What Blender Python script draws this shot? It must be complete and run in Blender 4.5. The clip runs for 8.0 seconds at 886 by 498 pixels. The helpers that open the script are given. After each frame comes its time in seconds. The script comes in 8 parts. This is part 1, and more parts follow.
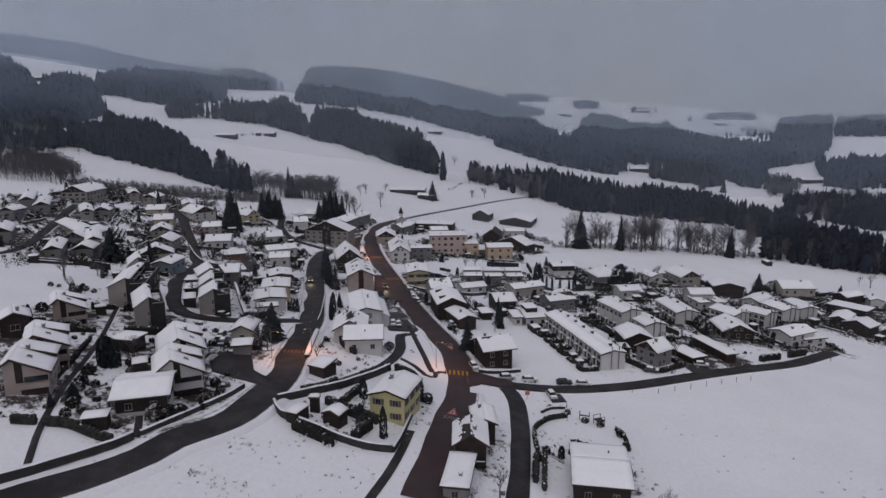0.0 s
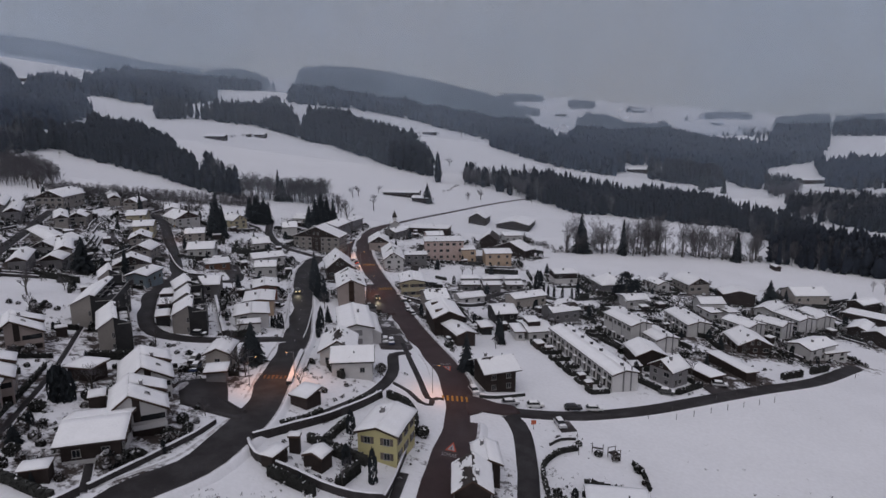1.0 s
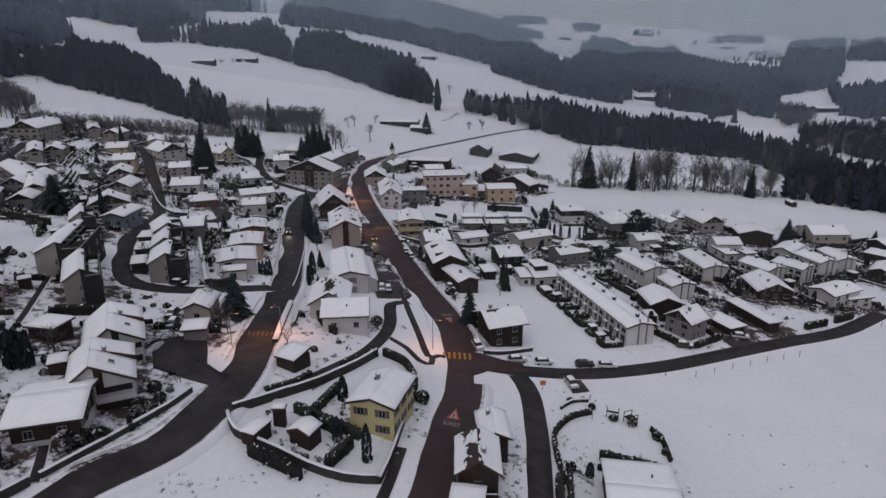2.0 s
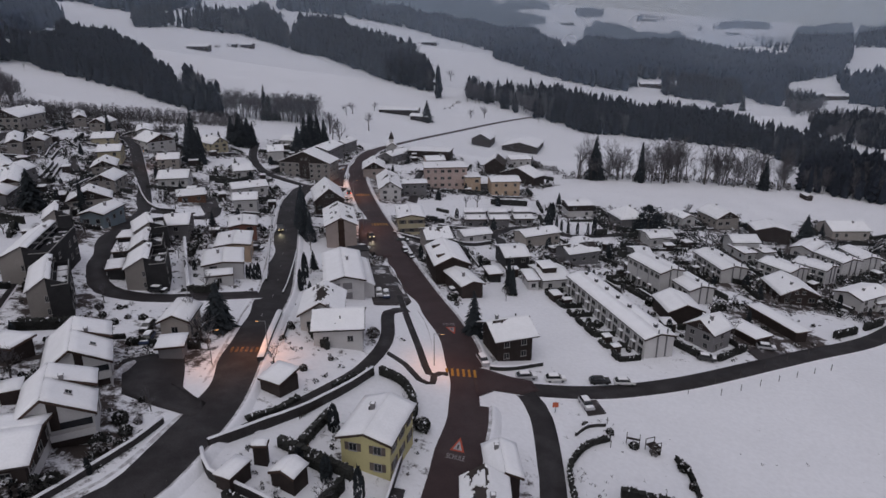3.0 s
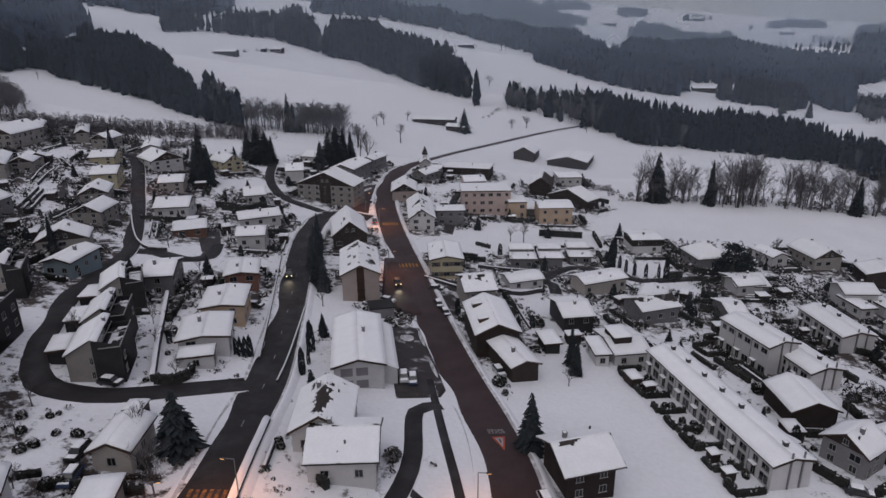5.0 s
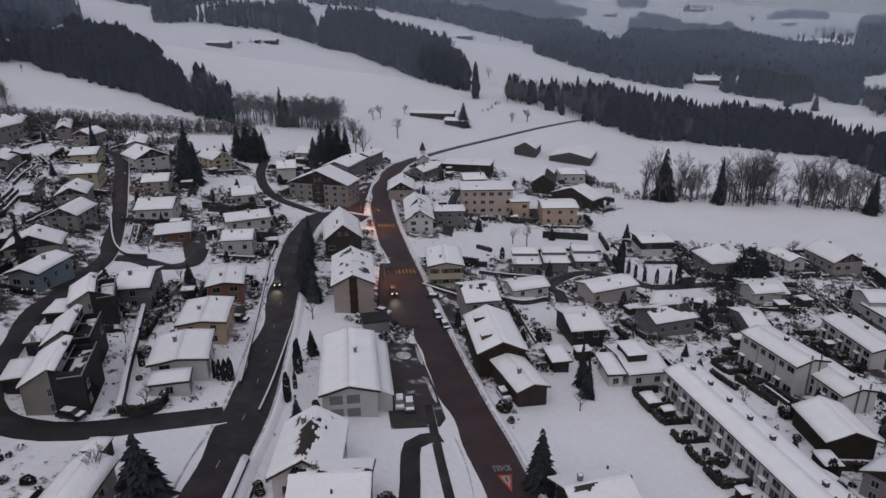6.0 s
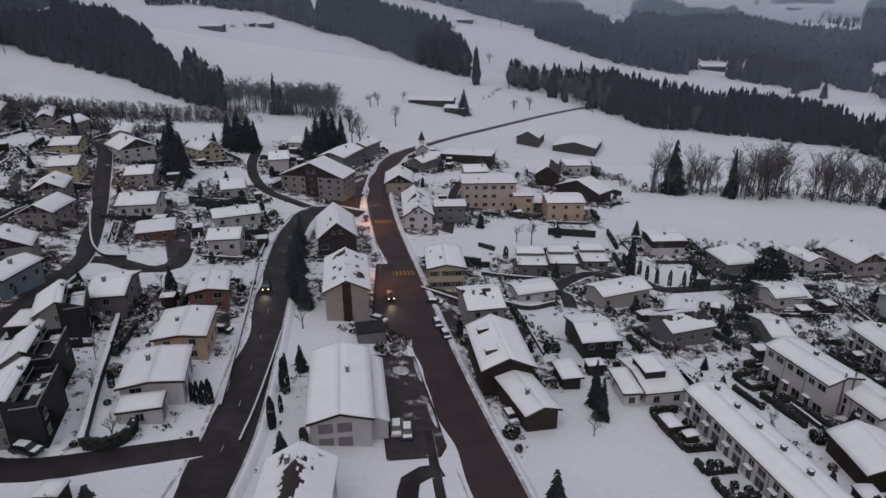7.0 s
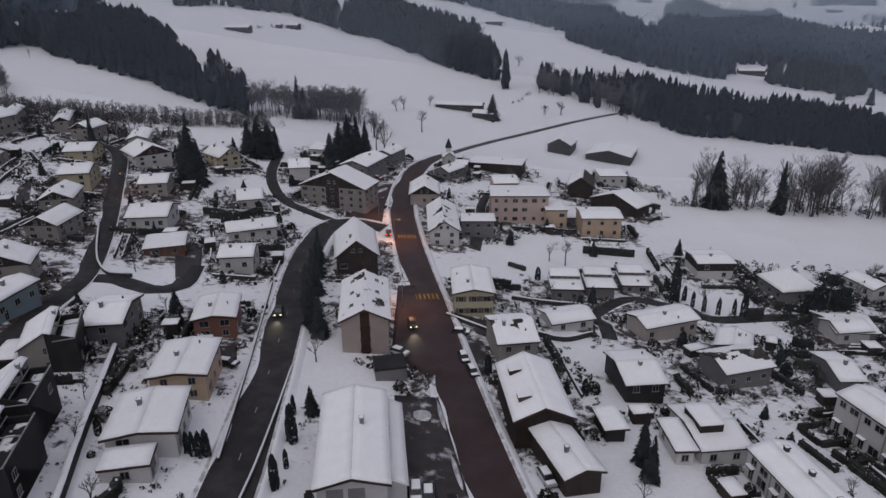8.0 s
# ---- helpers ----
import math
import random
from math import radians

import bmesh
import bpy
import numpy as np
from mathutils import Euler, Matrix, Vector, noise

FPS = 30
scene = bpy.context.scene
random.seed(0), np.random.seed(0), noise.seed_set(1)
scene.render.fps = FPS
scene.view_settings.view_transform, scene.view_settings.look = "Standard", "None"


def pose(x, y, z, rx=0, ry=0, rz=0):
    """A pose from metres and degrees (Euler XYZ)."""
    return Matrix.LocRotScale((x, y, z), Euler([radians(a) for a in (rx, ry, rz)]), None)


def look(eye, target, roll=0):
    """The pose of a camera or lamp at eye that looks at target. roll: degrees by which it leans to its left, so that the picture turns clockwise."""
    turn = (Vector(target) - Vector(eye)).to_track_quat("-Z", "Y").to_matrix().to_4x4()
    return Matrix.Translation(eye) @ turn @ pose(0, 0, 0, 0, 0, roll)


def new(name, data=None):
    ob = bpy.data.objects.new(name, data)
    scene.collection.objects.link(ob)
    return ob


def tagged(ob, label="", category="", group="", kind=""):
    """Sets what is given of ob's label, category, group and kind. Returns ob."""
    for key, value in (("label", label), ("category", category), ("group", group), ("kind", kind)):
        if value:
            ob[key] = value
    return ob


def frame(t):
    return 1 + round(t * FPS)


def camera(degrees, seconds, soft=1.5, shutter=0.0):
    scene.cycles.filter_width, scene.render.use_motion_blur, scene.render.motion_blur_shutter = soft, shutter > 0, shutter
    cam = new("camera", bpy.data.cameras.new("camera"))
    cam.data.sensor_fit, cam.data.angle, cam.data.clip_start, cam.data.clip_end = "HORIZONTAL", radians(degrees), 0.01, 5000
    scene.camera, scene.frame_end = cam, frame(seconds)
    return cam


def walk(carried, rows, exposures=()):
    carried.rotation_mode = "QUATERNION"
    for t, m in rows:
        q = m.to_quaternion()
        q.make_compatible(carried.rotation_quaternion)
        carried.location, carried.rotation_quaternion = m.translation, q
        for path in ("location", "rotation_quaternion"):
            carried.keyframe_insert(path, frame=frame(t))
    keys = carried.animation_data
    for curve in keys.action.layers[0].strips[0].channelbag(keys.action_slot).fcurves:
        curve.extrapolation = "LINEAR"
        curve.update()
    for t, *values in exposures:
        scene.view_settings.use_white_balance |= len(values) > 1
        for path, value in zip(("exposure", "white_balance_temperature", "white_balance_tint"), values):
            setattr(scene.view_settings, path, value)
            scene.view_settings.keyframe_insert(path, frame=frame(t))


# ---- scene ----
cam = camera(69.4, 8.0)
PATH = [
    (0, (0.384, 2.158, 66.119), (0.38, 4.117, 65.716), 0),
    (0.5, (0.195, 9.814, 66.075), (0.193, 11.773, 65.672), -0.1),
    (1, (-0.014, 17.696, 66.007), (-0.002, 19.655, 65.605), -0.15),
    (1.2, (-0.086, 21.057, 66.06), (-0.073, 23.016, 65.658), -0.13),
    (1.3, (-0.122, 22.737, 66.087), (-0.109, 24.69, 65.656), -0.12),
    (1.4, (-0.158, 24.418, 66.113), (-0.144, 26.355, 65.618), -0.11),
    (1.5, (-0.194, 26.098, 66.14), (-0.18, 28.019, 65.583), -0.1),
    (1.6, (-0.231, 27.549, 66.125), (-0.217, 29.457, 65.525), -0.1),
    (1.7, (-0.267, 29, 66.11), (-0.253, 30.905, 65.502), -0.1),
    (2.8, (-0.667, 43.55, 65.957), (-0.654, 45.439, 65.3), 0),
    (3, (-0.739, 46.32, 65.929), (-0.726, 48.209, 65.272), -0),
    (3.2, (-0.848, 49.912, 65.969), (-0.838, 51.801, 65.312), -0.02),
    (3.3, (-0.902, 51.708, 65.989), (-0.938, 53.596, 65.331), -0.03),
    (3.5, (-1.011, 55.3, 66.029), (-1.054, 57.188, 65.371), -0.05),
    (4, (-1.515, 66.227, 66.156), (-1.607, 68.113, 65.499), -0.2),
    (4.5, (-2.163, 77.672, 66.272), (-2.258, 79.559, 65.617), -0.4),
    (5, (-2.606, 86.471, 66.182), (-2.7, 88.36, 65.53), -0.5),
    (6.3, (-3.66, 101.74, 65.97), (-3.746, 103.61, 65.266), -0.5),
    (6.5, (-3.823, 104.089, 65.938), (-3.908, 105.951, 65.215), -0.5),
    (7, (-4.402, 110.272, 65.998), (-4.485, 112.137, 65.279), -0.3),
    (7.5, (-5.038, 116.93, 66.027), (-5.121, 118.796, 65.311), -0.2),
    (7.7, (-5.365, 119.856, 66.036), (-5.476, 121.721, 65.32), -0.2),
    (7.8, (-5.529, 121.32, 66.04), (-5.662, 123.183, 65.325), -0.2),
    (7.9, (-5.692, 122.783, 66.045), (-5.847, 124.644, 65.329), -0.2),
    (8, (-5.856, 124.246, 66.049), (-6.015, 126.107, 65.334), -0.2),
]
walk(cam, [(t, look(eye, target, roll)) for t, eye, target, roll in PATH])

# ---- world, sun, exposure ----
world = bpy.data.worlds.new("winter_dusk")
scene.world = world
world.use_nodes = True
wn, wl = world.node_tree.nodes, world.node_tree.links
sky = wn.new("ShaderNodeTexSky")
sky.sky_type, sky.sun_disc = "NISHITA", False
sky.sun_elevation, sky.sun_rotation = radians(24), radians(200)
sky.air_density, sky.dust_density, sky.ozone_density = 1.0, 6.0, 1.0
grey = wn.new("ShaderNodeHueSaturation")
grey.inputs["Saturation"].default_value = 0.12
wl.new(sky.outputs[0], grey.inputs["Color"])
# closed cloud deck: an almost even grey with slow streaks, over the little that the clear sky adds
wtex = wn.new("ShaderNodeTexCoord")
wmap = wn.new("ShaderNodeMapping")
wmap.inputs["Scale"].default_value = (1.2, 1.2, 5.0)
wl.new(wtex.outputs["Generated"], wmap.inputs["Vector"])
wnoise = wn.new("ShaderNodeTexNoise")
wnoise.inputs["Scale"].default_value, wnoise.inputs["Detail"].default_value = 1.6, 4.0
wl.new(wmap.outputs[0], wnoise.inputs["Vector"])
deck = wn.new("ShaderNodeValToRGB")
deck.color_ramp.elements[0].position, deck.color_ramp.elements[0].color = 0.3, (2.17, 2.13, 2.57, 1)
deck.color_ramp.elements[1].position, deck.color_ramp.elements[1].color = 0.75, (2.65, 2.575, 2.99, 1)
wl.new(wnoise.outputs["Fac"], deck.inputs[0])
both = wn.new("ShaderNodeMix")
both.data_type = "RGBA"
both.inputs["Factor"].default_value = 0.88
wl.new(grey.outputs[0], both.inputs[6])
wl.new(deck.outputs[0], both.inputs[7])
# an overcast sky is brighter overhead than at the horizon
split = wn.new("ShaderNodeSeparateXYZ")
wl.new(wtex.outputs["Generated"], split.inputs[0])
dome = wn.new("ShaderNodeMapRange")
dome.inputs["From Min"].default_value, dome.inputs["From Max"].default_value = 0.05, 0.9
dome.inputs["To Min"].default_value, dome.inputs["To Max"].default_value = 1.0, 1.85
wl.new(split.outputs["Z"], dome.inputs["Value"])
lit = wn.new("ShaderNodeVectorMath")
lit.operation = "SCALE"
wl.new(both.outputs[2], lit.inputs[0])
wl.new(dome.outputs[0], lit.inputs["Scale"])
wl.new(lit.outputs[0], wn["Background"].inputs["Color"])
wn["Background"].inputs["Strength"].default_value = 0.1

sun = new("sun", bpy.data.lights.new("sun", "SUN"))
sun.data.energy, sun.data.angle, sun.data.color = 0.4, radians(40), (1.0, 0.97, 0.95)
sun.matrix_world = look((0, 0, 300), (60, 130, 0))


# ---- materials ----
def material(name, colour, rough=0.8, metal=0.0, vary=0.15, scale=1.0, bump=0.0, grain=8.0, second=None, blend=(0.45, 0.62), patch=0.3, per_object=0.0, emit=0.0):
    """Base colour broken by noise at two sizes (scale: patches per metre; grain: fine), with an optional second colour in patches, and relief."""
    m = bpy.data.materials.new(name)
    m.use_nodes = True
    n, l = m.node_tree.nodes, m.node_tree.links
    b = n["Principled BSDF"]
    b.inputs["Roughness"].default_value, b.inputs["Metallic"].default_value = rough, metal
    b.inputs["Specular IOR Level"].default_value = 0.5 if rough < 0.55 else 0.18
    geo = n.new("ShaderNodeNewGeometry")
    big, fine = n.new("ShaderNodeTexNoise"), n.new("ShaderNodeTexNoise")
    for tex, s, d in ((big, scale, 3.0), (fine, grain, 2.0)):
        tex.inputs["Scale"].default_value, tex.inputs["Detail"].default_value = s, d
        l.new(geo.outputs["Position"], tex.inputs["Vector"])
    add = n.new("ShaderNodeMath")
    add.operation = "ADD"
    l.new(big.outputs["Fac"], add.inputs[0])
    l.new(fine.outputs["Fac"], add.inputs[1])
    rng = n.new("ShaderNodeMapRange")
    rng.inputs["From Min"].default_value, rng.inputs["From Max"].default_value = 0.7, 1.3
    rng.inputs["To Min"].default_value, rng.inputs["To Max"].default_value = 1 - vary, 1 + vary
    l.new(add.outputs[0], rng.inputs["Value"])
    value = rng.outputs[0]
    if per_object:
        info = n.new("ShaderNodeObjectInfo")
        r2 = n.new("ShaderNodeMapRange")
        r2.inputs["To Min"].default_value, r2.inputs["To Max"].default_value = 1 - per_object, 1 + per_object
        l.new(info.outputs["Random"], r2.inputs["Value"])
        mul = n.new("ShaderNodeMath")
        mul.operation = "MULTIPLY"
        l.new(value, mul.inputs[0])
        l.new(r2.outputs[0], mul.inputs[1])
        value = mul.outputs[0]
    base = n.new("ShaderNodeRGB")
    base.outputs[0].default_value = (*colour, 1)
    colour_out = base.outputs[0]
    if second:
        pn = n.new("ShaderNodeTexNoise")
        pn.inputs["Scale"].default_value, pn.inputs["Detail"].default_value, pn.inputs["Roughness"].default_value = patch, 6.0, 0.65
        l.new(geo.outputs["Position"], pn.inputs["Vector"])
        ramp = n.new("ShaderNodeMapRange")
        ramp.inputs["From Min"].default_value, ramp.inputs["From Max"].default_value = blend
        l.new(pn.outputs["Fac"], ramp.inputs["Value"])
        mx = n.new("ShaderNodeMix")
        mx.data_type = "RGBA"
        l.new(ramp.outputs[0], mx.inputs["Factor"])
        l.new(colour_out, mx.inputs[6])
        mx.inputs[7].default_value = (*second, 1)
        colour_out = mx.outputs[2]
    hsv = n.new("ShaderNodeHueSaturation")
    l.new(colour_out, hsv.inputs["Color"])
    l.new(value, hsv.inputs["Value"])
    l.new(hsv.outputs[0], b.inputs["Base Color"])
    if bump:
        bp = n.new("ShaderNodeBump")
        bp.inputs["Strength"].default_value, bp.inputs["Distance"].default_value = 0.7, bump
        l.new(add.outputs[0], bp.inputs["Height"])
        l.new(bp.outputs[0], b.inputs["Normal"])
    if emit:
        b.inputs["Emission Color"].default_value, b.inputs["Emission Strength"].default_value = (*colour, 1), emit
    return m


SNOW = material("snow", (0.78, 0.785, 0.815), 0.85, vary=0.05, scale=0.25, grain=2.5, bump=0.12)
ROOF_SNOW = material("roof_snow", (0.86, 0.865, 0.885), 0.85, vary=0.04, scale=0.5, grain=3.0, bump=0.06, per_object=0.05)
# the street lamps' reddish cast is put into the main road's base colour
ASPHALT = material("wet_asphalt_lamp_tinted", (0.050, 0.0325, 0.0335), 0.66, vary=0.22, scale=0.22, grain=5.0, bump=0.01, second=(0.058, 0.041, 0.042), patch=0.12)
LANE = material("lane_asphalt", (0.030, 0.0275, 0.029), 0.72, vary=0.25, scale=0.3, grain=5.0, bump=0.01, second=(0.042, 0.039, 0.041), patch=0.15)
SLUSH = material("slush", (0.42, 0.41, 0.42), 0.6, vary=0.25, scale=0.7, grain=4.0, bump=0.1, second=(0.75, 0.76, 0.79), patch=0.6)
PAVING = material("dark_paving", (0.048, 0.042, 0.043), 0.6, vary=0.3, scale=0.5, grain=6.0, second=(0.5, 0.5, 0.52), patch=0.25, blend=(0.56, 0.7))
STONE = material("wall_stone", (0.043, 0.040, 0.041), 0.85, vary=0.35, scale=0.8, grain=5.0, bump=0.05)
TILE = material("roof_tile", (0.042, 0.035, 0.033), 0.75, vary=0.2, scale=0.7, grain=6.0, per_object=0.25)
EAVES = material("eaves_wood", (0.058, 0.038, 0.031), 0.8, vary=0.2, scale=0.8, grain=9.0, per_object=0.3)
WOOD = material("dark_wood", (0.036, 0.028, 0.026), 0.8, vary=0.3, scale=0.6, grain=10.0, per_object=0.2)
BROWN = material("brown_wood", (0.15, 0.08, 0.055), 0.8, vary=0.25, scale=0.6, grain=9.0)
TAUPE = material("taupe_render", (0.31, 0.262, 0.245), 0.85, vary=0.1, scale=0.4, grain=5.0)
BLACK = material("black_cladding", (0.029, 0.029, 0.031), 0.7, vary=0.3, scale=0.5, grain=6.0)
GLASS = material("window_glass", (0.02, 0.022, 0.026), 0.08, vary=0.1)
FRAME = material("window_frame", (0.3, 0.29, 0.285), 0.5, vary=0.08)
SHUTTER = material("shutter_wood", (0.12, 0.1, 0.09), 0.7, vary=0.15, per_object=0.3)
METAL = material("grey_metal", (0.22, 0.22, 0.23), 0.45, metal=0.7, vary=0.1)
DARKMETAL = material("dark_metal", (0.05, 0.05, 0.055), 0.5, metal=0.5, vary=0.1)
WORNPAINT = material("worn_road_paint", (0.3, 0.15, 0.035), 0.6, vary=0.3, scale=1.0, grain=6.0, second=(0.05, 0.036, 0.034), patch=0.9, blend=(0.36, 0.6))
PAINT = material("yellow_road_paint", (0.34, 0.18, 0.03), 0.6, vary=0.25, scale=1.0, grain=6.0)
WHITEPAINT = material("white_road_paint", (0.34, 0.33, 0.33), 0.6, vary=0.3, scale=1.0, grain=6.0)
REDPAINT = material("red_road_paint", (0.42, 0.08, 0.045), 0.6, vary=0.25, scale=1.0, grain=6.0)
CONIFER = material("conifer_needles", (0.025, 0.030, 0.034), 0.9, vary=0.35, scale=0.4, grain=2.0, per_object=0.2)
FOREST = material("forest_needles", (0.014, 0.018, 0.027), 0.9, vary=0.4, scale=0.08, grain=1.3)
# paler and bluer than the near wood: distance haze put into the colour
FAR_FOREST = material("hazed_forest", (0.034, 0.047, 0.072), 0.95, vary=0.3, scale=0.03, grain=0.2)
BARK = material("bark", (0.085, 0.077, 0.074), 0.9, vary=0.3, scale=0.8, grain=5.0)
TWIG = material("frosted_twigs", (0.105, 0.099, 0.108), 0.9, vary=0.3, scale=0.5, grain=3.0)
HEDGE = material("hedge_leaves", (0.032, 0.033, 0.031), 0.9, vary=0.4, scale=0.8, grain=4.0, per_object=0.35)
SHRUB = material("shrub_twigs", (0.05, 0.043, 0.04), 0.9, vary=0.4, scale=0.8, grain=4.0, per_object=0.4, second=(0.5, 0.5, 0.53), patch=0.8, blend=(0.5, 0.66))
LAMPGLASS = material("lamp_glass", (1.0, 0.5, 0.16), 0.3, vary=0.0, emit=2.0)
WHITE = material("white_render", (0.49, 0.482, 0.484), 0.85, vary=0.08, scale=0.4, grain=5.0, per_object=0.08)
CREAM = material("cream_render", (0.36, 0.33, 0.305), 0.85, vary=0.09, scale=0.4, grain=5.0, per_object=0.12)
BEIGE = material("beige_render", (0.26, 0.24, 0.226), 0.85, vary=0.1, scale=0.4, grain=5.0, per_object=0.12)
GREYWALL = material("grey_render", (0.18, 0.175, 0.182), 0.85, vary=0.1, scale=0.4, grain=5.0, per_object=0.15)
YELLOW = material("yellow_render", (0.49, 0.445, 0.24), 0.85, vary=0.08, scale=0.4, grain=5.0)
PALEYELLOW = material("pale_yellow_render", (0.44, 0.39, 0.27), 0.85, vary=0.1, scale=0.4, grain=5.0)
ORANGE = material("ochre_render", (0.45, 0.34, 0.25), 0.85, vary=0.1, scale=0.4, grain=5.0)
PINK = material("salmon_render", (0.47, 0.365, 0.335), 0.85, vary=0.1, scale=0.4, grain=5.0)
BLUE = material("blue_render", (0.2, 0.25, 0.28), 0.85, vary=0.1, scale=0.4, grain=5.0)
BRICKRED = material("red_brown_render", (0.2, 0.1, 0.08), 0.85, vary=0.15, scale=0.4, grain=5.0)


# ---- mesh helpers ----
def mesh_of(name, verts, faces, mats, index=None, smooth=False):
    me = bpy.data.meshes.new(name)
    me.from_pydata([tuple(v) for v in verts], [], [tuple(f) for f in faces])
    for m in mats if isinstance(mats, (list, tuple)) else (mats,):
        me.materials.append(m)
    if index is not None:
        me.polygons.foreach_set("material_index", np.asarray(index, np.int32))
    if smooth:
        me.polygons.foreach_set("use_smooth", np.ones(len(me.polygons), bool))
    me.update()
    return me


def hang(name, me, parent=None, m=None, label=""):
    """Link a mesh as one object, under a thing or a part."""
    ob = new(name, me)
    if parent is not None:
        ob.parent = parent
    if m is not None:
        ob.matrix_basis = m
    if label:
        tagged(ob, label)
    return ob


def thing(name, label, category, m, group="", kind=""):
    ob = new(name)
    ob.empty_display_size = 0.5
    ob.matrix_basis = m
    return tagged(ob, label, category, group, kind)


class Shape:
    """Collects boxes, prisms and sheets into one mesh."""

    def __init__(self):
        self.v, self.f, self.i = [], [], []

    def face(self, pts, slot=0):
        n = len(self.v)
        self.v += [tuple(p) for p in pts]
        self.f.append(tuple(range(n, n + len(pts))))
        self.i.append(slot)

    def solid(self, low, high, slot=0):
        """A closed body between two rings of the same number of points (low ring counter-clockwise from above)."""
        n, k = len(self.v), len(low)
        self.v += [tuple(p) for p in low] + [tuple(p) for p in high]
        fs = [tuple(n + j for j in reversed(range(k))), tuple(n + k + j for j in range(k))]
        fs += [(n + j, n + (j + 1) % k, n + k + (j + 1) % k, n + k + j) for j in range(k)]
        self.f += fs
        self.i += [slot] * len(fs)

    def box(self, x0, y0, z0, x1, y1, z1, slot=0):
        self.solid([(x0, y0, z0), (x1, y0, z0), (x1, y1, z0), (x0, y1, z0)], [(x0, y0, z1), (x1, y0, z1), (x1, y1, z1), (x0, y1, z1)], slot)

    def mesh(self, name, mats, smooth=False):
        return mesh_of(name, self.v, self.f, mats, self.i, smooth)


# ---- the lie of the land ----
LIE = {
    32: [(-75, 150, -4.9), (-45, 130, -2.3), (-10, 145, 1.1), (25, 150, -2.4), (60, 160, -0.5), (-75, 205, -0.4), (-35, 215, -1.0), (0, 225, -0.6), (40, 215, -1.1), (75, 225, -3.5), (-95, 255, -0.2), (-30, 265, 1.8), (25, 265, -2.8), (65, 270, -3.3)],
    55: [(-80, 110, 10.3), (-20, 110, 5.9), (60, 110, -1.1), (-100, 180, 1.2), (-40, 180, -1.4), (20, 180, -4.4), (80, 180, 9.3), (-130, 250, -6.4), (-60, 260, -7.5), (0, 260, -7.8), (60, 260, 5.9), (-100, 340, -5.5), (-30, 340, -8.1), (50, 340, -8.1), (-60, 430, -5.0), (40, 430, -10.4)],
    120: [(-220, 320, -19.2), (-260, 470, 0.7), (-120, 480, -20.3), (20, 560, -8.0), (130, 420, -7.0), (170, 560, -10.0), (-140, 80, -20.9), (280, 430, -20.9), (160, 200, -43.6), (0, 0, -33.2)],
    200: [(-450, 620, -15.3), (-380, 850, 7.5), (-130, 760, -23.7), (120, 880, 5.1), (330, 700, -28.4), (520, 950, -19.9), (100, 1180, -8.3), (-200, 1120, -6.6), (-820, 1180, -3.2)],
    380: [(-900, 1000, 44.3), (-560, 1450, 0.3), (-100, 1600, 8.9), (350, 1500, -24.8), (800, 1400, 18.1), (-1350, 1750, -1.9), (-450, 2100, -58.0), (300, 2150, 42.0)],
    650: [(-900, 2200, 131.7), (0, 2500, 34.0), (900, 2300, 44.0)],
    230: [(-1000, 1450, 69.9)],
    140: [(-255, 1500, 34.0), (-20, 1520, 34.0)],
}
FLOOR, LEAN_EAST = 43.3, -25.6


def land(x, y):
    """Height of the ground: a base that falls to the right, and broad swells and hollows, radius by radius."""
    x, y = np.asarray(x, float), np.asarray(y, float)
    z = FLOOR + LEAN_EAST * np.tanh(x / 300)
    for radius, swells in LIE.items():
        for cx, cy, h in swells:
            z = z + h * np.exp(-((x - cx) ** 2 + (y - cy) ** 2) / (2 * radius * radius))
    return z


def ground(x, y):
    return float(land(x, y))


def ruled(a, b, step, grow, end):
    """Grid lines: even steps from a to b, then ever wider ones out to end on both sides."""
    inner = list(np.arange(a, b + 0.01, step))
    up, d = [b], step
    while up[-1] < end[1]:
        d *= grow
        up.append(up[-1] + d)
    down, d = [a], step
    while down[-1] > end[0]:
        d *= grow
        down.append(down[-1] - d)
    return np.array(down[:0:-1] + inner + up[1:])


gx = ruled(-230, 230, 2.5, 1.05, (-4200, 4200))
gy = ruled(20, 420, 2.5, 1.045, (-900, 4600))
X, Y = np.meshgrid(gx, gy)
Z = land(X, Y)
rough = np.array([[noise.noise((a * 0.09, b * 0.09, 0.3)) for a in gx] for b in gy])
Z = Z + 0.12 * rough
far_off = np.hypot(X, Y - 500)
Z = Z - np.clip((far_off - 2600) / 2000, 0, 1) ** 2 * 200
nx, ny = len(gx), len(gy)
cell = (np.arange(ny - 1)[:, None] * nx + np.arange(nx - 1)[None]).ravel()
quads = np.stack([cell, cell + 1, cell + 1 + nx, cell + nx], -1)

# snow, worn through to grass and earth where the gardens are
GROUND = material("snow_ground", (0.78, 0.785, 0.815), 0.85, vary=0.05, scale=0.06, grain=1.2, bump=0.15)
gn, gl = GROUND.node_tree.nodes, GROUND.node_tree.links
pos = gn.new("ShaderNodeNewGeometry")
worn = gn.new("ShaderNodeTexNoise")
worn.inputs["Scale"].default_value, worn.inputs["Detail"].default_value, worn.inputs["Roughness"].default_value = 0.34, 9.0, 0.74
gl.new(pos.outputs["Position"], worn.inputs["Vector"])
gard = gn.new("ShaderNodeAttribute")
gard.attribute_name = "garden"
lift = gn.new("ShaderNodeMath")
lift.operation = "MULTIPLY_ADD"
lift.inputs[1].default_value, lift.inputs[2].default_value = 0.255, -0.12
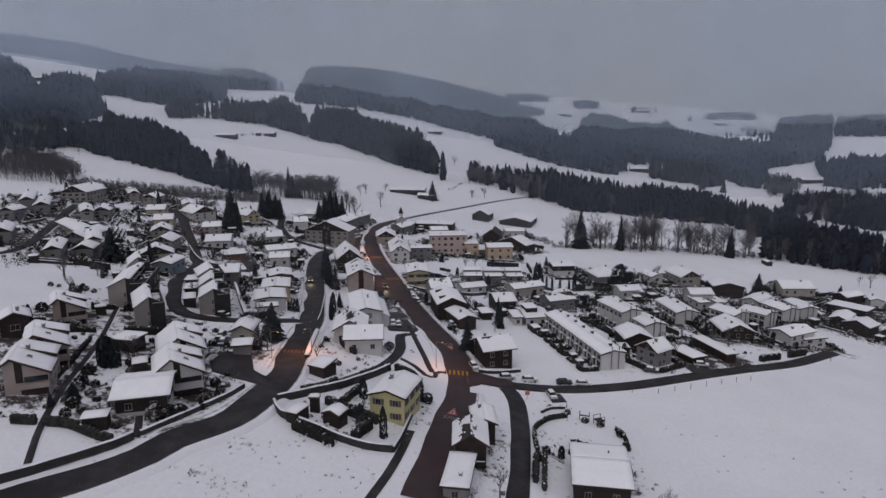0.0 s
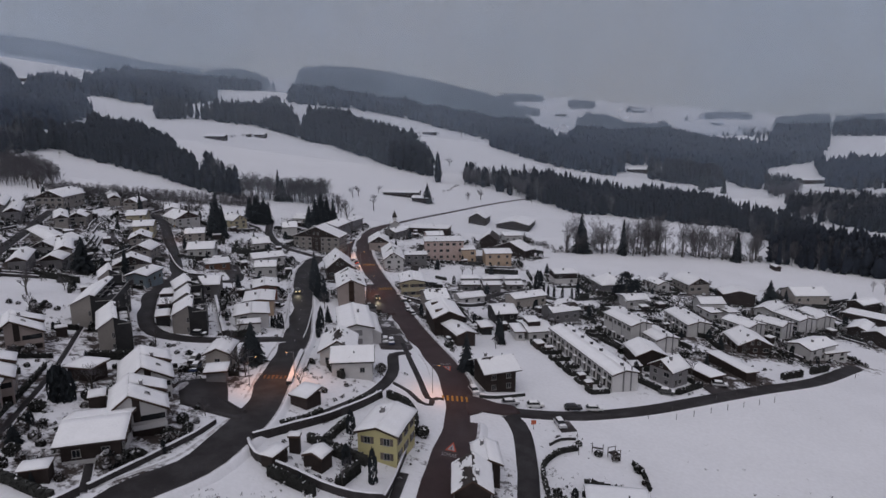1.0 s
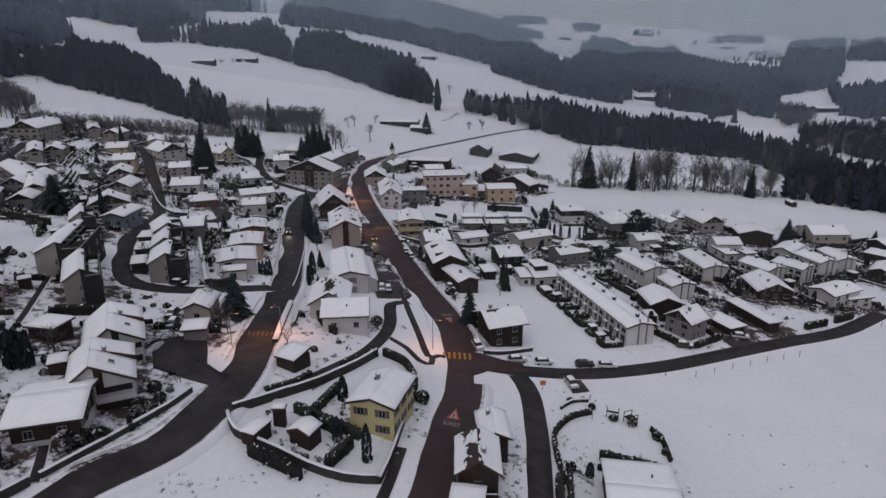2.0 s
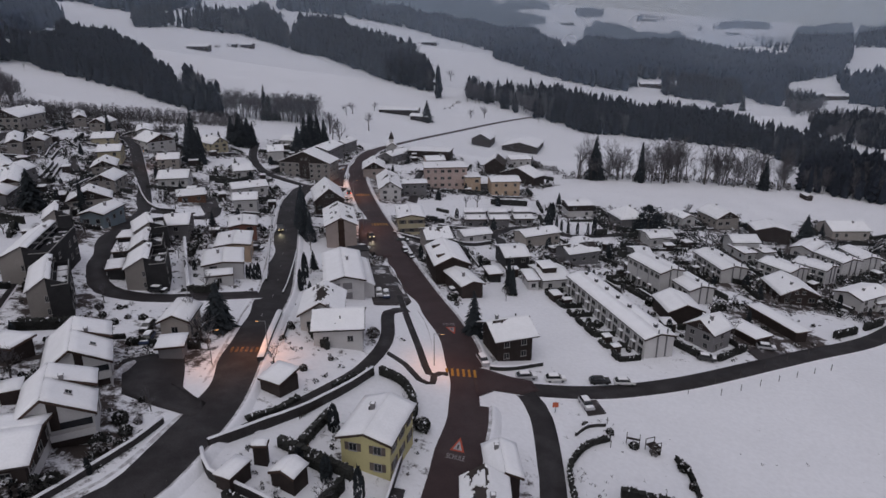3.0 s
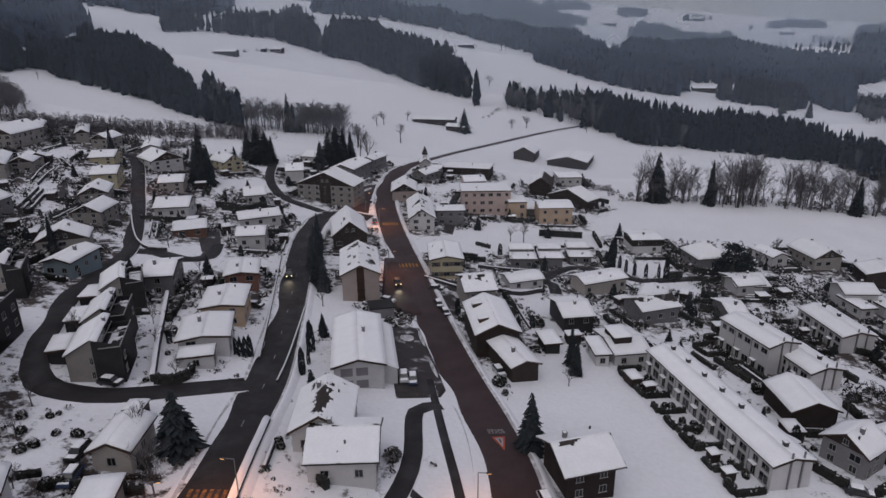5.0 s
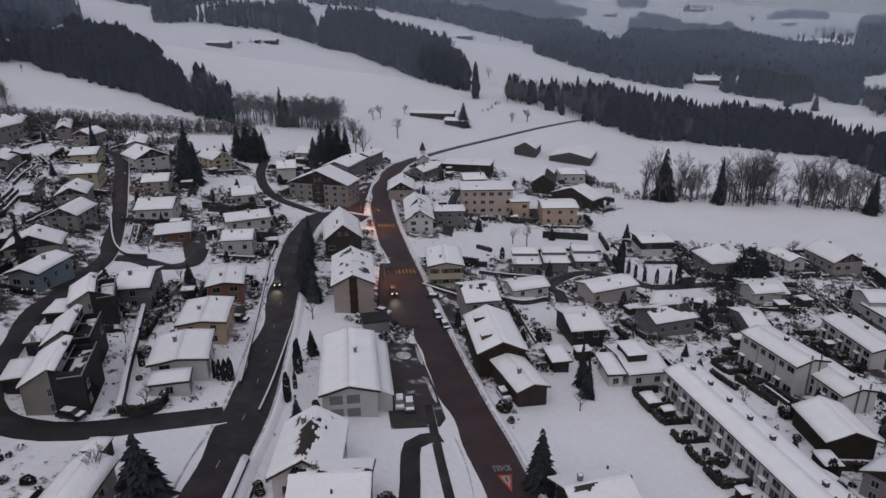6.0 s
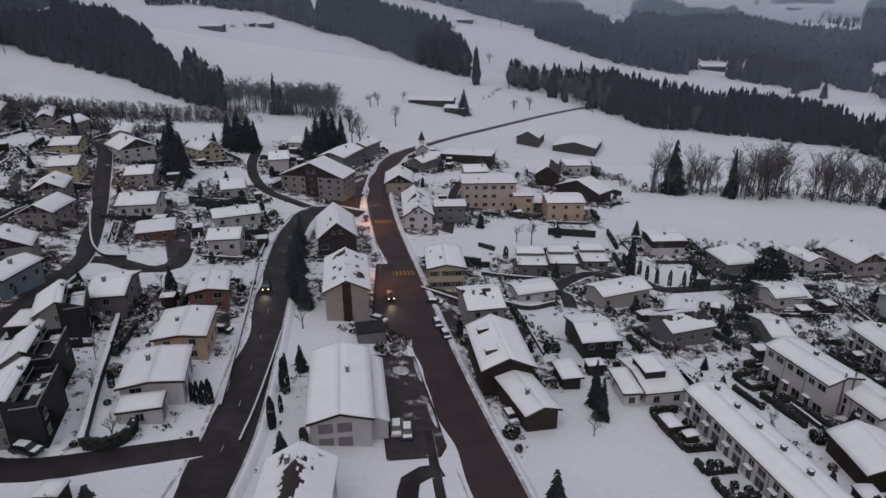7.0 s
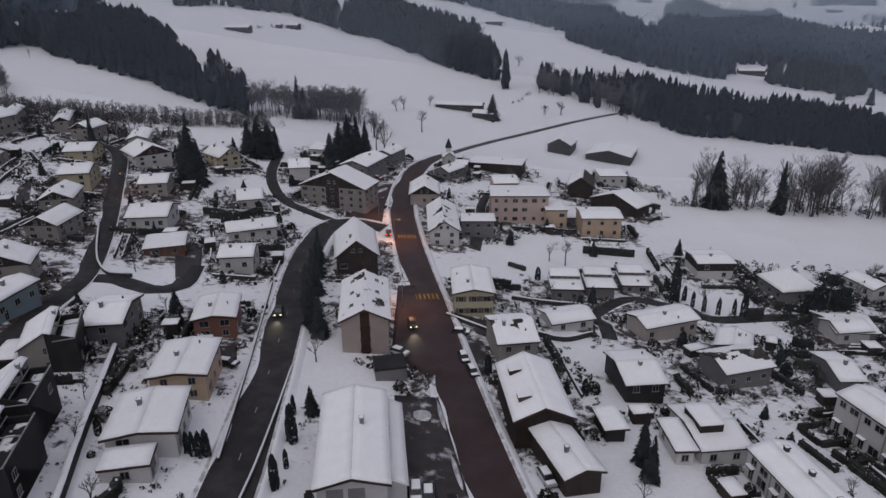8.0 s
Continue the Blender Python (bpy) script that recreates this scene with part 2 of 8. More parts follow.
gl.new(gard.outputs["Fac"], lift.inputs[0])
summed = gn.new("ShaderNodeMath")
summed.operation = "ADD"
gl.new(worn.outputs["Fac"], summed.inputs[0])
gl.new(lift.outputs[0], summed.inputs[1])
edge = gn.new("ShaderNodeMapRange")
edge.inputs["From Min"].default_value, edge.inputs["From Max"].default_value = 0.535, 0.635
gl.new(summed.outputs[0], edge.inputs["Value"])
earth = gn.new("ShaderNodeMix")
earth.data_type = "RGBA"
earth.inputs[7].default_value = (0.06, 0.049, 0.046, 1)
hs = [n for n in gn if n.bl_idname == "ShaderNodeHueSaturation"][0]
gl.new(hs.outputs[0], earth.inputs[6])
gl.new(edge.outputs[0], earth.inputs["Factor"])
gl.new(earth.outputs[2], gn["Principled BSDF"].inputs["Base Color"])

ground_mesh = mesh_of("ground", np.stack([X.ravel(), Y.ravel(), Z.ravel()], -1), quads, GROUND, smooth=True)


tagged(hang("ground", ground_mesh), "snow-covered village ground with rolling meadows and hills", "ground", kind="structure")


# ---- roads ----
ROADS = []


def smooth_line(pts, step=3.0):
    p = np.array(pts, float)
    q = np.vstack([2 * p[0] - p[1], p, 2 * p[-1] - p[-2]])
    out = []
    for i in range(1, len(q) - 2):
        n = max(2, int(np.hypot(*(q[i + 1] - q[i])) / step))
        for t in np.arange(n) / n:
            a, b, c, d = q[i - 1:i + 3]
            out.append(0.5 * (2 * b + (c - a) * t + (2 * a - 5 * b + 4 * c - d) * t * t + (3 * b - a - 3 * c + d) * t ** 3))
    out.append(q[-2])
    return np.array(out)


def sides(line):
    d = np.gradient(line, axis=0)
    d /= np.linalg.norm(d, axis=1)[:, None]
    return np.stack([d[:, 1], -d[:, 0]], -1)


def ribbon(name, line, profile, mats, slots, label, category, kind="structure", shape=None):
    """A strip with one cross-section all along: profile of (offset to the right, height above the land at that spot, or above the middle)."""
    n, right = len(line), sides(line)
    v, k = [], len(profile)
    for p, r in zip(line, right):
        mid = ground(*p)
        for off, up in profile:
            if shape:
                off, up = shape(p, off, up)
            q = p + r * off
            own = 1.0 if up < -0.4 else 0.5
            v.append((q[0], q[1], (1 - own) * mid + own * ground(*q) + up))
    f, idx = [], []
    for i in range(n - 1):
        for j in range(k - 1):
            a = i * k + j
            f.append((a, a + k, a + k + 1, a + 1))
            idx.append(slots[j])
    return tagged(hang(name, mesh_of(name, v, f, mats, idx, True)), label, category, kind=kind)


MOUTH = (148.0, 160.5)


def junction_shape(p, off, up):
    """The main road widens towards the junction, and its bank opens at the lane's mouth."""
    off *= 1 + 0.16 * min(1, max(0, (180 - p[1]) / 14)) + 0.22 * min(1, max(0, (136 - p[1]) / 25))
    off *= 1 - 0.52 * min(1, max(0, (p[1] - 392) / 40))
    if off > 4.3 and MOUTH[0] < p[1] < MOUTH[1]:
        up -= 1.1
    if off < -4.2 and (229 < p[1] < 270 or 189 < p[1] < 221):
        up -= 1.1
    return off, up


def yard_mouth(p, off, up):
    """The side road's bank opens where the parking yard joins it."""
    return off, up - (1.0 if off < -4.0 and 128.5 < p[1] < 138.5 else 0)


def road(pts, width, label, rise=0.22, bank=True, name="road", shape=None, surface=None):
    line, h = smooth_line(pts), width / 2
    ROADS.append((line, h))
    prof = [(-h - 2.3, -0.5), (-h - 1.1, rise + 0.18), (-h - 0.5, rise + 0.24), (-h, rise), (-h * 0.5, rise + 0.05), (0, rise + 0.08), (h * 0.5, rise + 0.05), (h, rise), (h + 0.5, rise + 0.24), (h + 1.1, rise + 0.18), (h + 2.3, -0.5)]
    if not bank:
        prof = [(-h - 0.5, -0.6), (-h, rise), (0, rise + 0.05), (h, rise), (h + 0.5, -0.6)]
        return line, ribbon(name, line, prof, [LANE, SNOW], [1, 0, 0, 1], label, "road")
    return line, ribbon(name, line, prof, [surface or ASPHALT, SNOW, SLUSH], [1, 1, 2, 0, 0, 0, 0, 2, 1, 1], label, "road", shape=shape)

main_line, main_road = road([(-4.4, 98.0), (1.2, 130.2), (3.0, 140.4), (3.5, 148.2), (3.5, 156.4), (2.8, 168.6), (0.2, 181.6), (-4.5, 197.7), (-10.0, 218.7), (-16.3, 243.5), (-22.1, 266.3), (-27.6, 287.3), (-33.7, 313.1), (-39.2, 342.1), (-41.0, 370.6), (-38.0, 403.2), (-27.4, 429.0), (-8.1, 461.7), (26.7, 505.7), (85.2, 577.6)], 8.2, "wet asphalt main road through the village", shape=junction_shape)
left_line, left_road = road([(-64.1, 79.5), (-58.9, 84.4), (-53.7, 89.5), (-48.5, 96.5), (-46.2, 101.9), (-39.8, 111.2), (-37.1, 121.4), (-35.7, 134.9), (-37.4, 156.2), (-38.6, 170.6), (-39.9, 187.6), (-44.6, 214.1), (-50.8, 247.4), (-56.8, 281.7), (-58.1, 306.6), (-52.6, 316.4), (-41.0, 314.9)], 7.4, "wet asphalt side road curving up the slope", shape=yard_mouth, surface=LANE)
west_line, west_road = road([(-42.6, 184.1), (-50.5, 179.8), (-60.3, 174.6), (-67.2, 173.4), (-73.2, 175.0), (-78.8, 181.8), (-84.3, 195.1), (-90.1, 211.5), (-94.0, 231.6), (-98.1, 250.2), (-109.8, 277.5), (-123.4, 305.8), (-140.0, 338.9), (-148.9, 349.0), (-156.4, 348.5)], 4.9, "narrow residential street between gardens", 0.2, False, name='lane')
branch_line, branch_road = road([(-96.0, 249.0), (-90.6, 250.7), (-82.2, 248.5), (-77.5, 253.3), (-80.1, 266.0)], 5.0, "residential side street between garden walls", 0.2, False, name='lane')
upper_line, upper_road = road([(-97.8, 386.5), (-90.2, 352.9), (-78.4, 329.4), (-64.0, 319.2), (-53.3, 313.4)], 4.0, "curving residential lane at the village edge", 0.2, False, name='lane')
east_line, east_road = road([(6.4, 154.3), (14.5, 154.1), (29.4, 156.3), (40.9, 159.6), (57.2, 165.5), (85.3, 178.4), (109.0, 191.3), (136.1, 213.7)], 4.8, "village lane along the open snow field", 0.2, False, name='lane')
south_line, south_road = road([(12.2, 156.0), (16.0, 151.8), (17.6, 145.0), (17.1, 132.9), (15.7, 120.0), (13.1, 102.3)], 4.2, "side road leading out between snow fields", 0.2, False, name='lane')
path_line, path_road = road([(-8.1, 186.2), (-12.4, 182.8), (-11.7, 169.8), (-12.4, 161.4), (-15.3, 151.1), (-19.7, 142.8), (-23.6, 136.5), (-29.4, 127.9)], 3.0, "asphalt footpath below the hillside house", 0.2, False, name='lane')
walk_line, walk_road = road([(-10.9, 196.2), (-7.7, 178.7), (-5.1, 165.8), (-2.7, 154.2), (-0.5, 155.0), (1.0, 155.1)], 1.5, "narrow cleared footway beside the main road", 0.2, False, name='lane')
walklet_line, walklet_road = road([(-11.5, 160.6), (-7.3, 156.3), (-4.4, 151.1), (-2.0, 150.6), (-1.8, 154.0)], 1.3, "trodden footpath across the snow bank", 0.2, False, name='lane')
footway_line, footway_road = road([(-12.1, 94.5), (-9.6, 102.6), (-7.6, 111.4), (-6.3, 119.7)], 1.7, "cleared footway below the yellow house", 0.2, False, name='lane')
farm_line, farm_road = road([(-5.0, 333.5), (-11.1, 344.5), (-7.9, 372.2), (0.7, 385.1)], 3.4, "cleared farm lane across the meadow", 0.2, False, name='lane')
back_line, back_road = road([(43.3, 280.1), (49.2, 273.2), (67.0, 276.6), (93.2, 279.3)], 4.0, "village back lane behind the bungalows", 0.2, False, name='lane')
steps_line, steps_road = road([(-62.6, 90.2), (-66.8, 100.8), (-71.7, 116.5), (-75.2, 129.0), (-80.1, 144.6), (-86.3, 162.4), (-91.0, 176.0)], 1.15, "narrow dark footpath climbing between gardens", 0.2, False, name='lane')
entry_line, entry_road = road([(-54.1, 108.0), (-52.6, 104.4), (-51.4, 101.0)], 1.3, "dark cleared garden path down to the road", 0.2, False, name='lane')
rise_line, rise_road = road([(-148.7, 205.2), (-149.1, 218.0), (-152.7, 232.2), (-161.7, 255.9), (-170.0, 279.6), (-178.4, 302.9), (-184.6, 321.3)], 4.2, "narrow village lane climbing between houses", 0.2, False, name='lane')
mid_line, mid_road = road([(21.3, 257.0), (21.2, 264.3), (19.0, 268.4), (29.5, 280.8), (42.1, 278.3)], 3.6, "garden lane between bungalows", 0.2, False, name='lane')

# ---- houses ----
SPOTS = []


def snow_slab(a, b, c, d, thick, seed, melt=0.0, ridge=0.0, hips=False):
    """A snow blanket on the roof plane a-b-c-d (a, b along the eave; c, d along the ridge), with an uneven rounded rim; melt opens bare patches, ridge draws them to the ridge."""
    a, b, c, d = (Vector(p) for p in (a, b, c, d))
    cell = 0.27 if melt else 1.1
    nu, nv = max(3, int((b - a).length / cell)), max(3, int((d - a).length / cell))
    n = (b - a).cross(d - a).normalized()
    n = n if n.z > 0 else -n
    grid, low = [], []
    for j in range(nv + 1):
        for i in range(nu + 1):
            u, v = i / nu, j / nv
            p = (a * (1 - u) + b * u) * (1 - v) + (d * (1 - u) + c * u) * v
            rim = j if hips else min(i, nu - i, j)
            t = thick * (0.72 if rim == 0 else 1.0) * (1 + 0.22 * noise.noise(p * 0.7 + Vector((seed, 0, 0))))
            if rim == 0:
                p = p + ((a + b + c + d) / 4 - p).normalized() * (0.02 + 0.14 * abs(noise.noise(p * 1.3 + Vector((0, seed, 0)))))
            grid.append(p + n * t)
            low.append(p + n * 0.01)
    k, o = nu + 1, len(grid)
    top = []
    for j in range(nv):
        for i in range(nu):
            if melt:
                p = grid[j * k + i]
                q = noise.noise(p * 0.3 + Vector((0, 0, seed))) + 0.3 * noise.noise(p * 1.1 + Vector((seed, 0, 0))) + 0.12 * noise.noise(p * 3.0) + ridge * (j / nv - 0.5) * 1.6
                if q > 0.75 - melt:
                    continue
            top.append((j * k + i, j * k + i + 1, (j + 1) * k + i + 1, (j + 1) * k + i))
    edge = {}
    for f in top:
        for p, q in zip(f, f[1:] + f[:1]):
            if (q, p) in edge:
                del edge[(q, p)]
            else:
                edge[(p, q)] = 1
    return grid + low, top + [(p + o, q + o, q, p) for p, q in edge]


def snow_mesh(planes, thick, seed, melt=0.0, ridge=0.0, hips=False):
    v, f = [], []
    for k, pl in enumerate(planes):
        a, b = snow_slab(*pl, thick, seed if hips else seed + k * 9.7, melt, ridge, hips)
        f += [tuple(i + len(v) for i in q) for q in b]
        v += a
    return mesh_of("snow_cover", v, f, ROOF_SNOW, smooth=True)


WINDOWS = {}


def window_meshes(w, h, shutters):
    """Frame and pane of a window that looks along -y, its middle at the origin."""
    key = (round(w, 1), round(h, 1), shutters)
    if key not in WINDOWS:
        s, g = Shape(), Shape()
        for x0, z0, x1, z1 in ((-w / 2, -h / 2, -w / 2 + 0.07, h / 2), (w / 2 - 0.07, -h / 2, w / 2, h / 2), (-w / 2, h / 2 - 0.07, w / 2, h / 2), (-0.03, -h / 2, 0.03, h / 2)):
            s.box(x0, -0.07, z0, x1, 0.02, z1)
        s.box(-w / 2 - 0.1, -0.16, -h / 2 - 0.08, w / 2 + 0.1, 0.02, -h / 2 + 0.03)
        g.box(-w / 2 + 0.06, -0.03, -h / 2 + 0.03, w / 2 - 0.06, 0.01, h / 2 - 0.05)
        sh = Shape()
        sh.box(-w / 4, -0.08, -h / 2, w / 4, -0.02, h / 2)
        for k in range(5):
            sh.box(-w / 4 + 0.06, -0.095, -h / 2 + 0.08 + k * h / 5.2, w / 4 - 0.06, -0.08, -h / 2 + 0.02 + (k + 0.7) * h / 5.2)
        WINDOWS[key] = (s.mesh("window", FRAME), g.mesh("pane", GLASS), sh.mesh("shutter", SHUTTER))
    return WINDOWS[key]


def put_window(house, m, w=1.2, h=1.3, shutters=False, door=False):
    fr, pane, sh = window_meshes(w, h, shutters)
    win = hang("door" if door else "window", fr, house, m)
    hang("pane", pane, win)
    if shutters:
        for side in (-1, 1):
            hang("shutter", sh, win, Matrix.Translation((side * w * 0.77, 0, 0)))
    return win


CHIMNEYS = {}


def chimney(house, x, y, z, tall=1.3, size=0.6, mat=None):
    key = (tall, size, mat.name if mat else "")
    if key not in CHIMNEYS:
        s, c = Shape(), Shape()
        s.box(-size / 2, -size / 2, -1.2, size / 2, size / 2, tall)
        s.box(-size / 2 - 0.08, -size / 2 - 0.08, tall, size / 2 + 0.08, size / 2 + 0.08, tall + 0.1)
        c.solid([(-size * .5, -size * .5, tall + .1), (size * .5, -size * .5, tall + .1), (size * .5, size * .5, tall + .1), (-size * .5, size * .5, tall + .1)],
                [(-size * .3, -size * .3, tall + .24), (size * .3, -size * .3, tall + .24), (size * .3, size * .3, tall + .24), (-size * .3, size * .3, tall + .24)])
        CHIMNEYS[key] = (s.mesh("chimney", mat or GREYWALL), c.mesh("chimney_snow", ROOF_SNOW))
    ch = hang("chimney", CHIMNEYS[key][0], house, Matrix.Translation((x, y, z)))
    hang("chimney_snow", CHIMNEYS[key][1], ch)


def wall_rows(house, a, b, h, storeys, every, rng, first=0.0, shutters=False, big=False, skip=0.12, w=1.2, tall=1.3):
    """Windows along the wall from a to b (plan points, outside on the right of a->b), storey by storey."""
    a, b = Vector((a[0], a[1])), Vector((b[0], b[1]))
    length = (b - a).length
    n = max(1, int((length - 0.8) / every))
    turn = math.degrees(math.atan2(b.y - a.y, b.x - a.x))
    step = h / max(1, storeys)
    for s in range(storeys):
        for i in range(n):
            if rng.random() < skip:
                continue
            p = a.lerp(b, (i + 0.5) / n)
            wide = min(w * (1.5 if big and rng.random() < 0.4 else 1.0), length / n - 0.5)
            if wide < 0.5 or n > 16:
                continue
            put_window(house, pose(p.x, p.y, first + s * step + step * 0.56, 0, 0, turn), wide, min(tall, step * 0.6), shutters)


def balcony(house, x0, x1, y, z, mat):
    """A timber balcony on the gable wall at y, reaching towards -y."""
    s = Shape()
    s.box(x0, y - 1.2, z - 0.15, x1, y, z)
    s.box(x0, y - 1.2, z + 0.1, x1, y - 1.12, z + 0.95)
    s.box(x0, y - 1.2, z + 0.1, x0 + 0.08, y, z + 0.95)
    s.box(x1 - 0.08, y - 1.2, z + 0.1, x1, y, z + 0.95)
    n = int((x1 - x0) / 0.5)
    for i in range(n + 1):
        x = x0 + (x1 - x0 - 0.06) * i / n
        s.box(x, y - 1.23, z - 0.1, x + 0.06, y - 1.2, z + 1.0)
    b = hang("balcony", s.mesh("balcony", mat), house)
    c = Shape()
    c.box(x0, y - 1.24, z + 0.95, x1, y - 1.08, z + 1.06)
    hang("balcony_snow", c.mesh("balcony_snow", ROOF_SNOW), b)


def house(label, x, y, turn, w, l, h, roof="gable", pitch=25.0, wall=WHITE, storeys=2, over=0.55, balc=None, shut=False, chim=1, every=2.9, bare=0.0, gable=None,
          category="house", name="house", win=True, sky=0, thick=0.2, group="village houses",
          melt=0.0, ridge=0.0, strip=None, upper=None, dorm=0, lean=0.0, box=0.0, hall=False, vents=1, clere=False, cover=None):
    """A house whose eaves span w across the ridge and l along it; turn is the way of the w side. Its gable end towards -y is the front."""
    rng = random.Random(int(x * 13 + y * 7))
    z = ground(x, y)
    SPOTS.append((x, y, turn, w, l))
    corners = [ground(x + c, y + d) for c in (-w / 2.4, w / 2.4) for d in (-l / 2.4, l / 2.4)]
    dig = z - min(corners) + 0.6
    ob = thing(name, label, category, pose(x, y, z, 0, 0, turn), group)
    a, b = w / 2 - over, l / 2 - over
    rise = math.tan(radians(pitch)) * w / 2
    top = math.tan(radians(pitch)) * a
    e = h + math.tan(radians(pitch)) * over
    s = Shape()
    seed = rng.random() * 50
    if roof == "gable":
        ring = [(-a, 0 - dig), (a, 0 - dig), (a, e), (0, e + top), (-a, e)]
        n = len(s.v)
        s.v += [(p, -b, q) for p, q in ring] + [(p, b, q) for p, q in ring]
        s.f += [(0, 1, 2, 3, 4), (9, 8, 7, 6, 5)] + [(i, i + 5, (i + 1) % 5 + 5, (i + 1) % 5) for i in range(5)]
        s.i += [0] * 7
        if gable is not None:
            s.solid([(-a + .05, -b - .04, e - .1), (a - .05, -b - .04, e - .1), (a - .05, -b, e - .1), (-a + .05, -b, e - .1)], [(-.05, -b - .04, e + top - .08), (.05, -b - .04, e + top - .08), (.05, -b, e + top - .08), (-.05, -b, e + top - .08)], 1)
        hang("wall", s.mesh("wall", [wall, gable or wall]), ob)
        r = Shape()
        t = 0.22
        for sg in (-1, 1):
            lo = [(sg * w / 2, -l / 2, h), (sg * w / 2, l / 2, h), (0, l / 2, h + rise), (0, -l / 2, h + rise)]
            if sg < 0:
                lo.reverse()
            r.solid(lo, [(p[0], p[1], p[2] + t) for p in lo])
        rf = hang("roof", r.mesh("roof", TILE), ob)
        fas = Shape()
        for sg in (-1, 1):
            fas.solid([(0, -l / 2 - .05, h + rise - .12), (sg * w / 2, -l / 2 - .05, h - .12), (sg * w / 2, -l / 2 + .03, h - .12), (0, -l / 2 + .03, h + rise - .12)][::sg],
                      [(0, -l / 2 - .05, h + rise + t), (sg * w / 2, -l / 2 - .05, h + t), (sg * w / 2, -l / 2 + .03, h + t), (0, -l / 2 + .03, h + rise + t)][::sg])
        hang("fascia", fas.mesh("fascia", EAVES), rf)
        planes = []
        up = t + 0.01
        for sg in (-1, 1):
            cut = bare if sg > 0 else 0.0
            lo, hi = (sg * w / 2, h + up), (0, h + rise + up)
            mid = (hi[0] + (lo[0] - hi[0]) * (1 - cut), hi[1] + (lo[1] - hi[1]) * (1 - cut))
            planes.append(((mid[0], -l / 2, mid[1]), (mid[0], l / 2, mid[1]), (hi[0], l / 2, hi[1]), (hi[0], -l / 2, hi[1])))
        hang("snow_cover", snow_mesh(planes, thick, seed, melt, ridge), ob)
        for k in range(chim):
            chimney(ob, rng.choice((-1, 1)) * w * 0.12, (rng.random() - 0.5) * l * 0.6, h + rise * 0.75, 1.1 + 0.5 * rng.random() // 0.25 * 0.25, 0.6)
        for k in range(sky):
            yy = -l / 2 + l * (k + 0.7) / (sky + 0.4)
            for sg in (-1, 1):
                put_window(ob, Matrix.Translation((sg * w * 0.25, yy, h + rise * 0.5 + 0.5)) @ pose(0, 0, 0, 0, sg * pitch, 0) @ pose(0, 0, 0, -90, 0, 0), 0.9, 1.3)
        for k in range(dorm):
            yy = -l / 2 + l * (k + 0.6) / (dorm + 0.2)
            d, c = Shape(), Shape()
            x0, x1 = -w * 0.34, -w * 0.14
            z0, z1 = h + rise * 0.32, h + rise * 0.72 + 0.9
            d.solid([(x0, yy - 1, z0), (x1, yy - 1, z0), (x1, yy + 1, z0), (x0, yy + 1, z0)], [(x0, yy - 1, z0 + 1.5), (x1, yy - 1, z1), (x1, yy + 1, z1), (x0, yy + 1, z0 + 1.5)])
            dm = hang("dormer", d.mesh("dormer", EAVES), ob)
            c.solid([(x0 - .2, yy - 1.2, z0 + 1.5), (x1, yy - 1.2, z1), (x1, yy + 1.2, z1), (x0 - .2, yy + 1.2, z0 + 1.5)], [(x0 - .15, yy - 1.1, z0 + 1.68), (x1, yy - 1.1, z1 + .2), (x1, yy + 1.1, z1 + .2), (x0 - .15, yy + 1.1, z0 + 1.68)])
            hang("dormer_snow", c.mesh("dormer_snow", ROOF_SNOW), dm)
        if strip is not None:
            d = Shape()
            u = a * 0.2
            d.solid([(-u, -b - .06, -dig), (u, -b - .06, -dig), (u, -b, -dig), (-u, -b, -dig)], [(-u, -b - .06, e + top * .78), (u, -b - .06, e + top * .78), (u, -b, e + top * .78), (-u, -b, e + top * .78)])
            for k in range(storeys):
                d.box(-u - .1, -b - .5, (k + .32) * h / storeys, u + .1, -b - .02, (k + .45) * h / storeys)
            hang("panel", d.mesh("panel", strip), ob)
        if box:
            d = Shape()
            d.box(-w * box / 2, -l * .1, h, w * box / 2, l * .34, h + rise + 1.5)
            bx = hang("roof_box", d.mesh("roof_box", WOOD), ob)
            u, y0, y1, zz = w * box / 2 + .3, -l * .1 - .3, l * .34 + .3, h + rise + 1.5
            hang("snow_cover", snow_mesh([((-u, y0, zz), (u, y0, zz), (u, y1, zz), (-u, y1, zz))], .25, seed), bx)
    elif roof in ("flat", "mono"):
        t = 0.35
        s.box(-a, -b, -dig, a, b, h + 0.05)
        hang("wall", s.mesh("wall", wall), ob)
        tilt = 0.0 if roof == "flat" else math.tan(radians(9)) * l
        r = Shape()
        lo = [(-w / 2, -l / 2, h), (w / 2, -l / 2, h), (w / 2, l / 2, h + tilt), (-w / 2, l / 2, h + tilt)]
        r.solid(lo, [(p[0], p[1], p[2] + t) for p in lo])
        hang("roof", r.mesh("roof", cover or EAVES), ob)
        hi = [(p[0], p[1], p[2] + t + 0.01) for p in lo]
        if thick:
            hang("snow_cover", snow_mesh([(hi[0], hi[1], hi[2], hi[3])], thick, seed), ob)
        if clere:
            d = Shape()
            y0, y1, zz = l * .18, l / 2 + 1.6, h + t + 1.15
            d.box(-w * .46, y0, h * .3, w * .46, y1, zz)
            rs = hang("raised_strip", d.mesh("raised_strip", wall), ob)
            for k in range(5):
                put_window(rs, pose(-w * .36 + k * w * .18, y0 - .01, zz - .45), w * .13, .6)
            e1, e2 = y0 - .3, y1 + .2
            hang("snow_cover", snow_mesh([((-w * .48, e1, zz), (w * .48, e1, zz), (w * .48, e2, zz + .3), (-w * .48, e2, zz + .3))], .22, seed), rs)
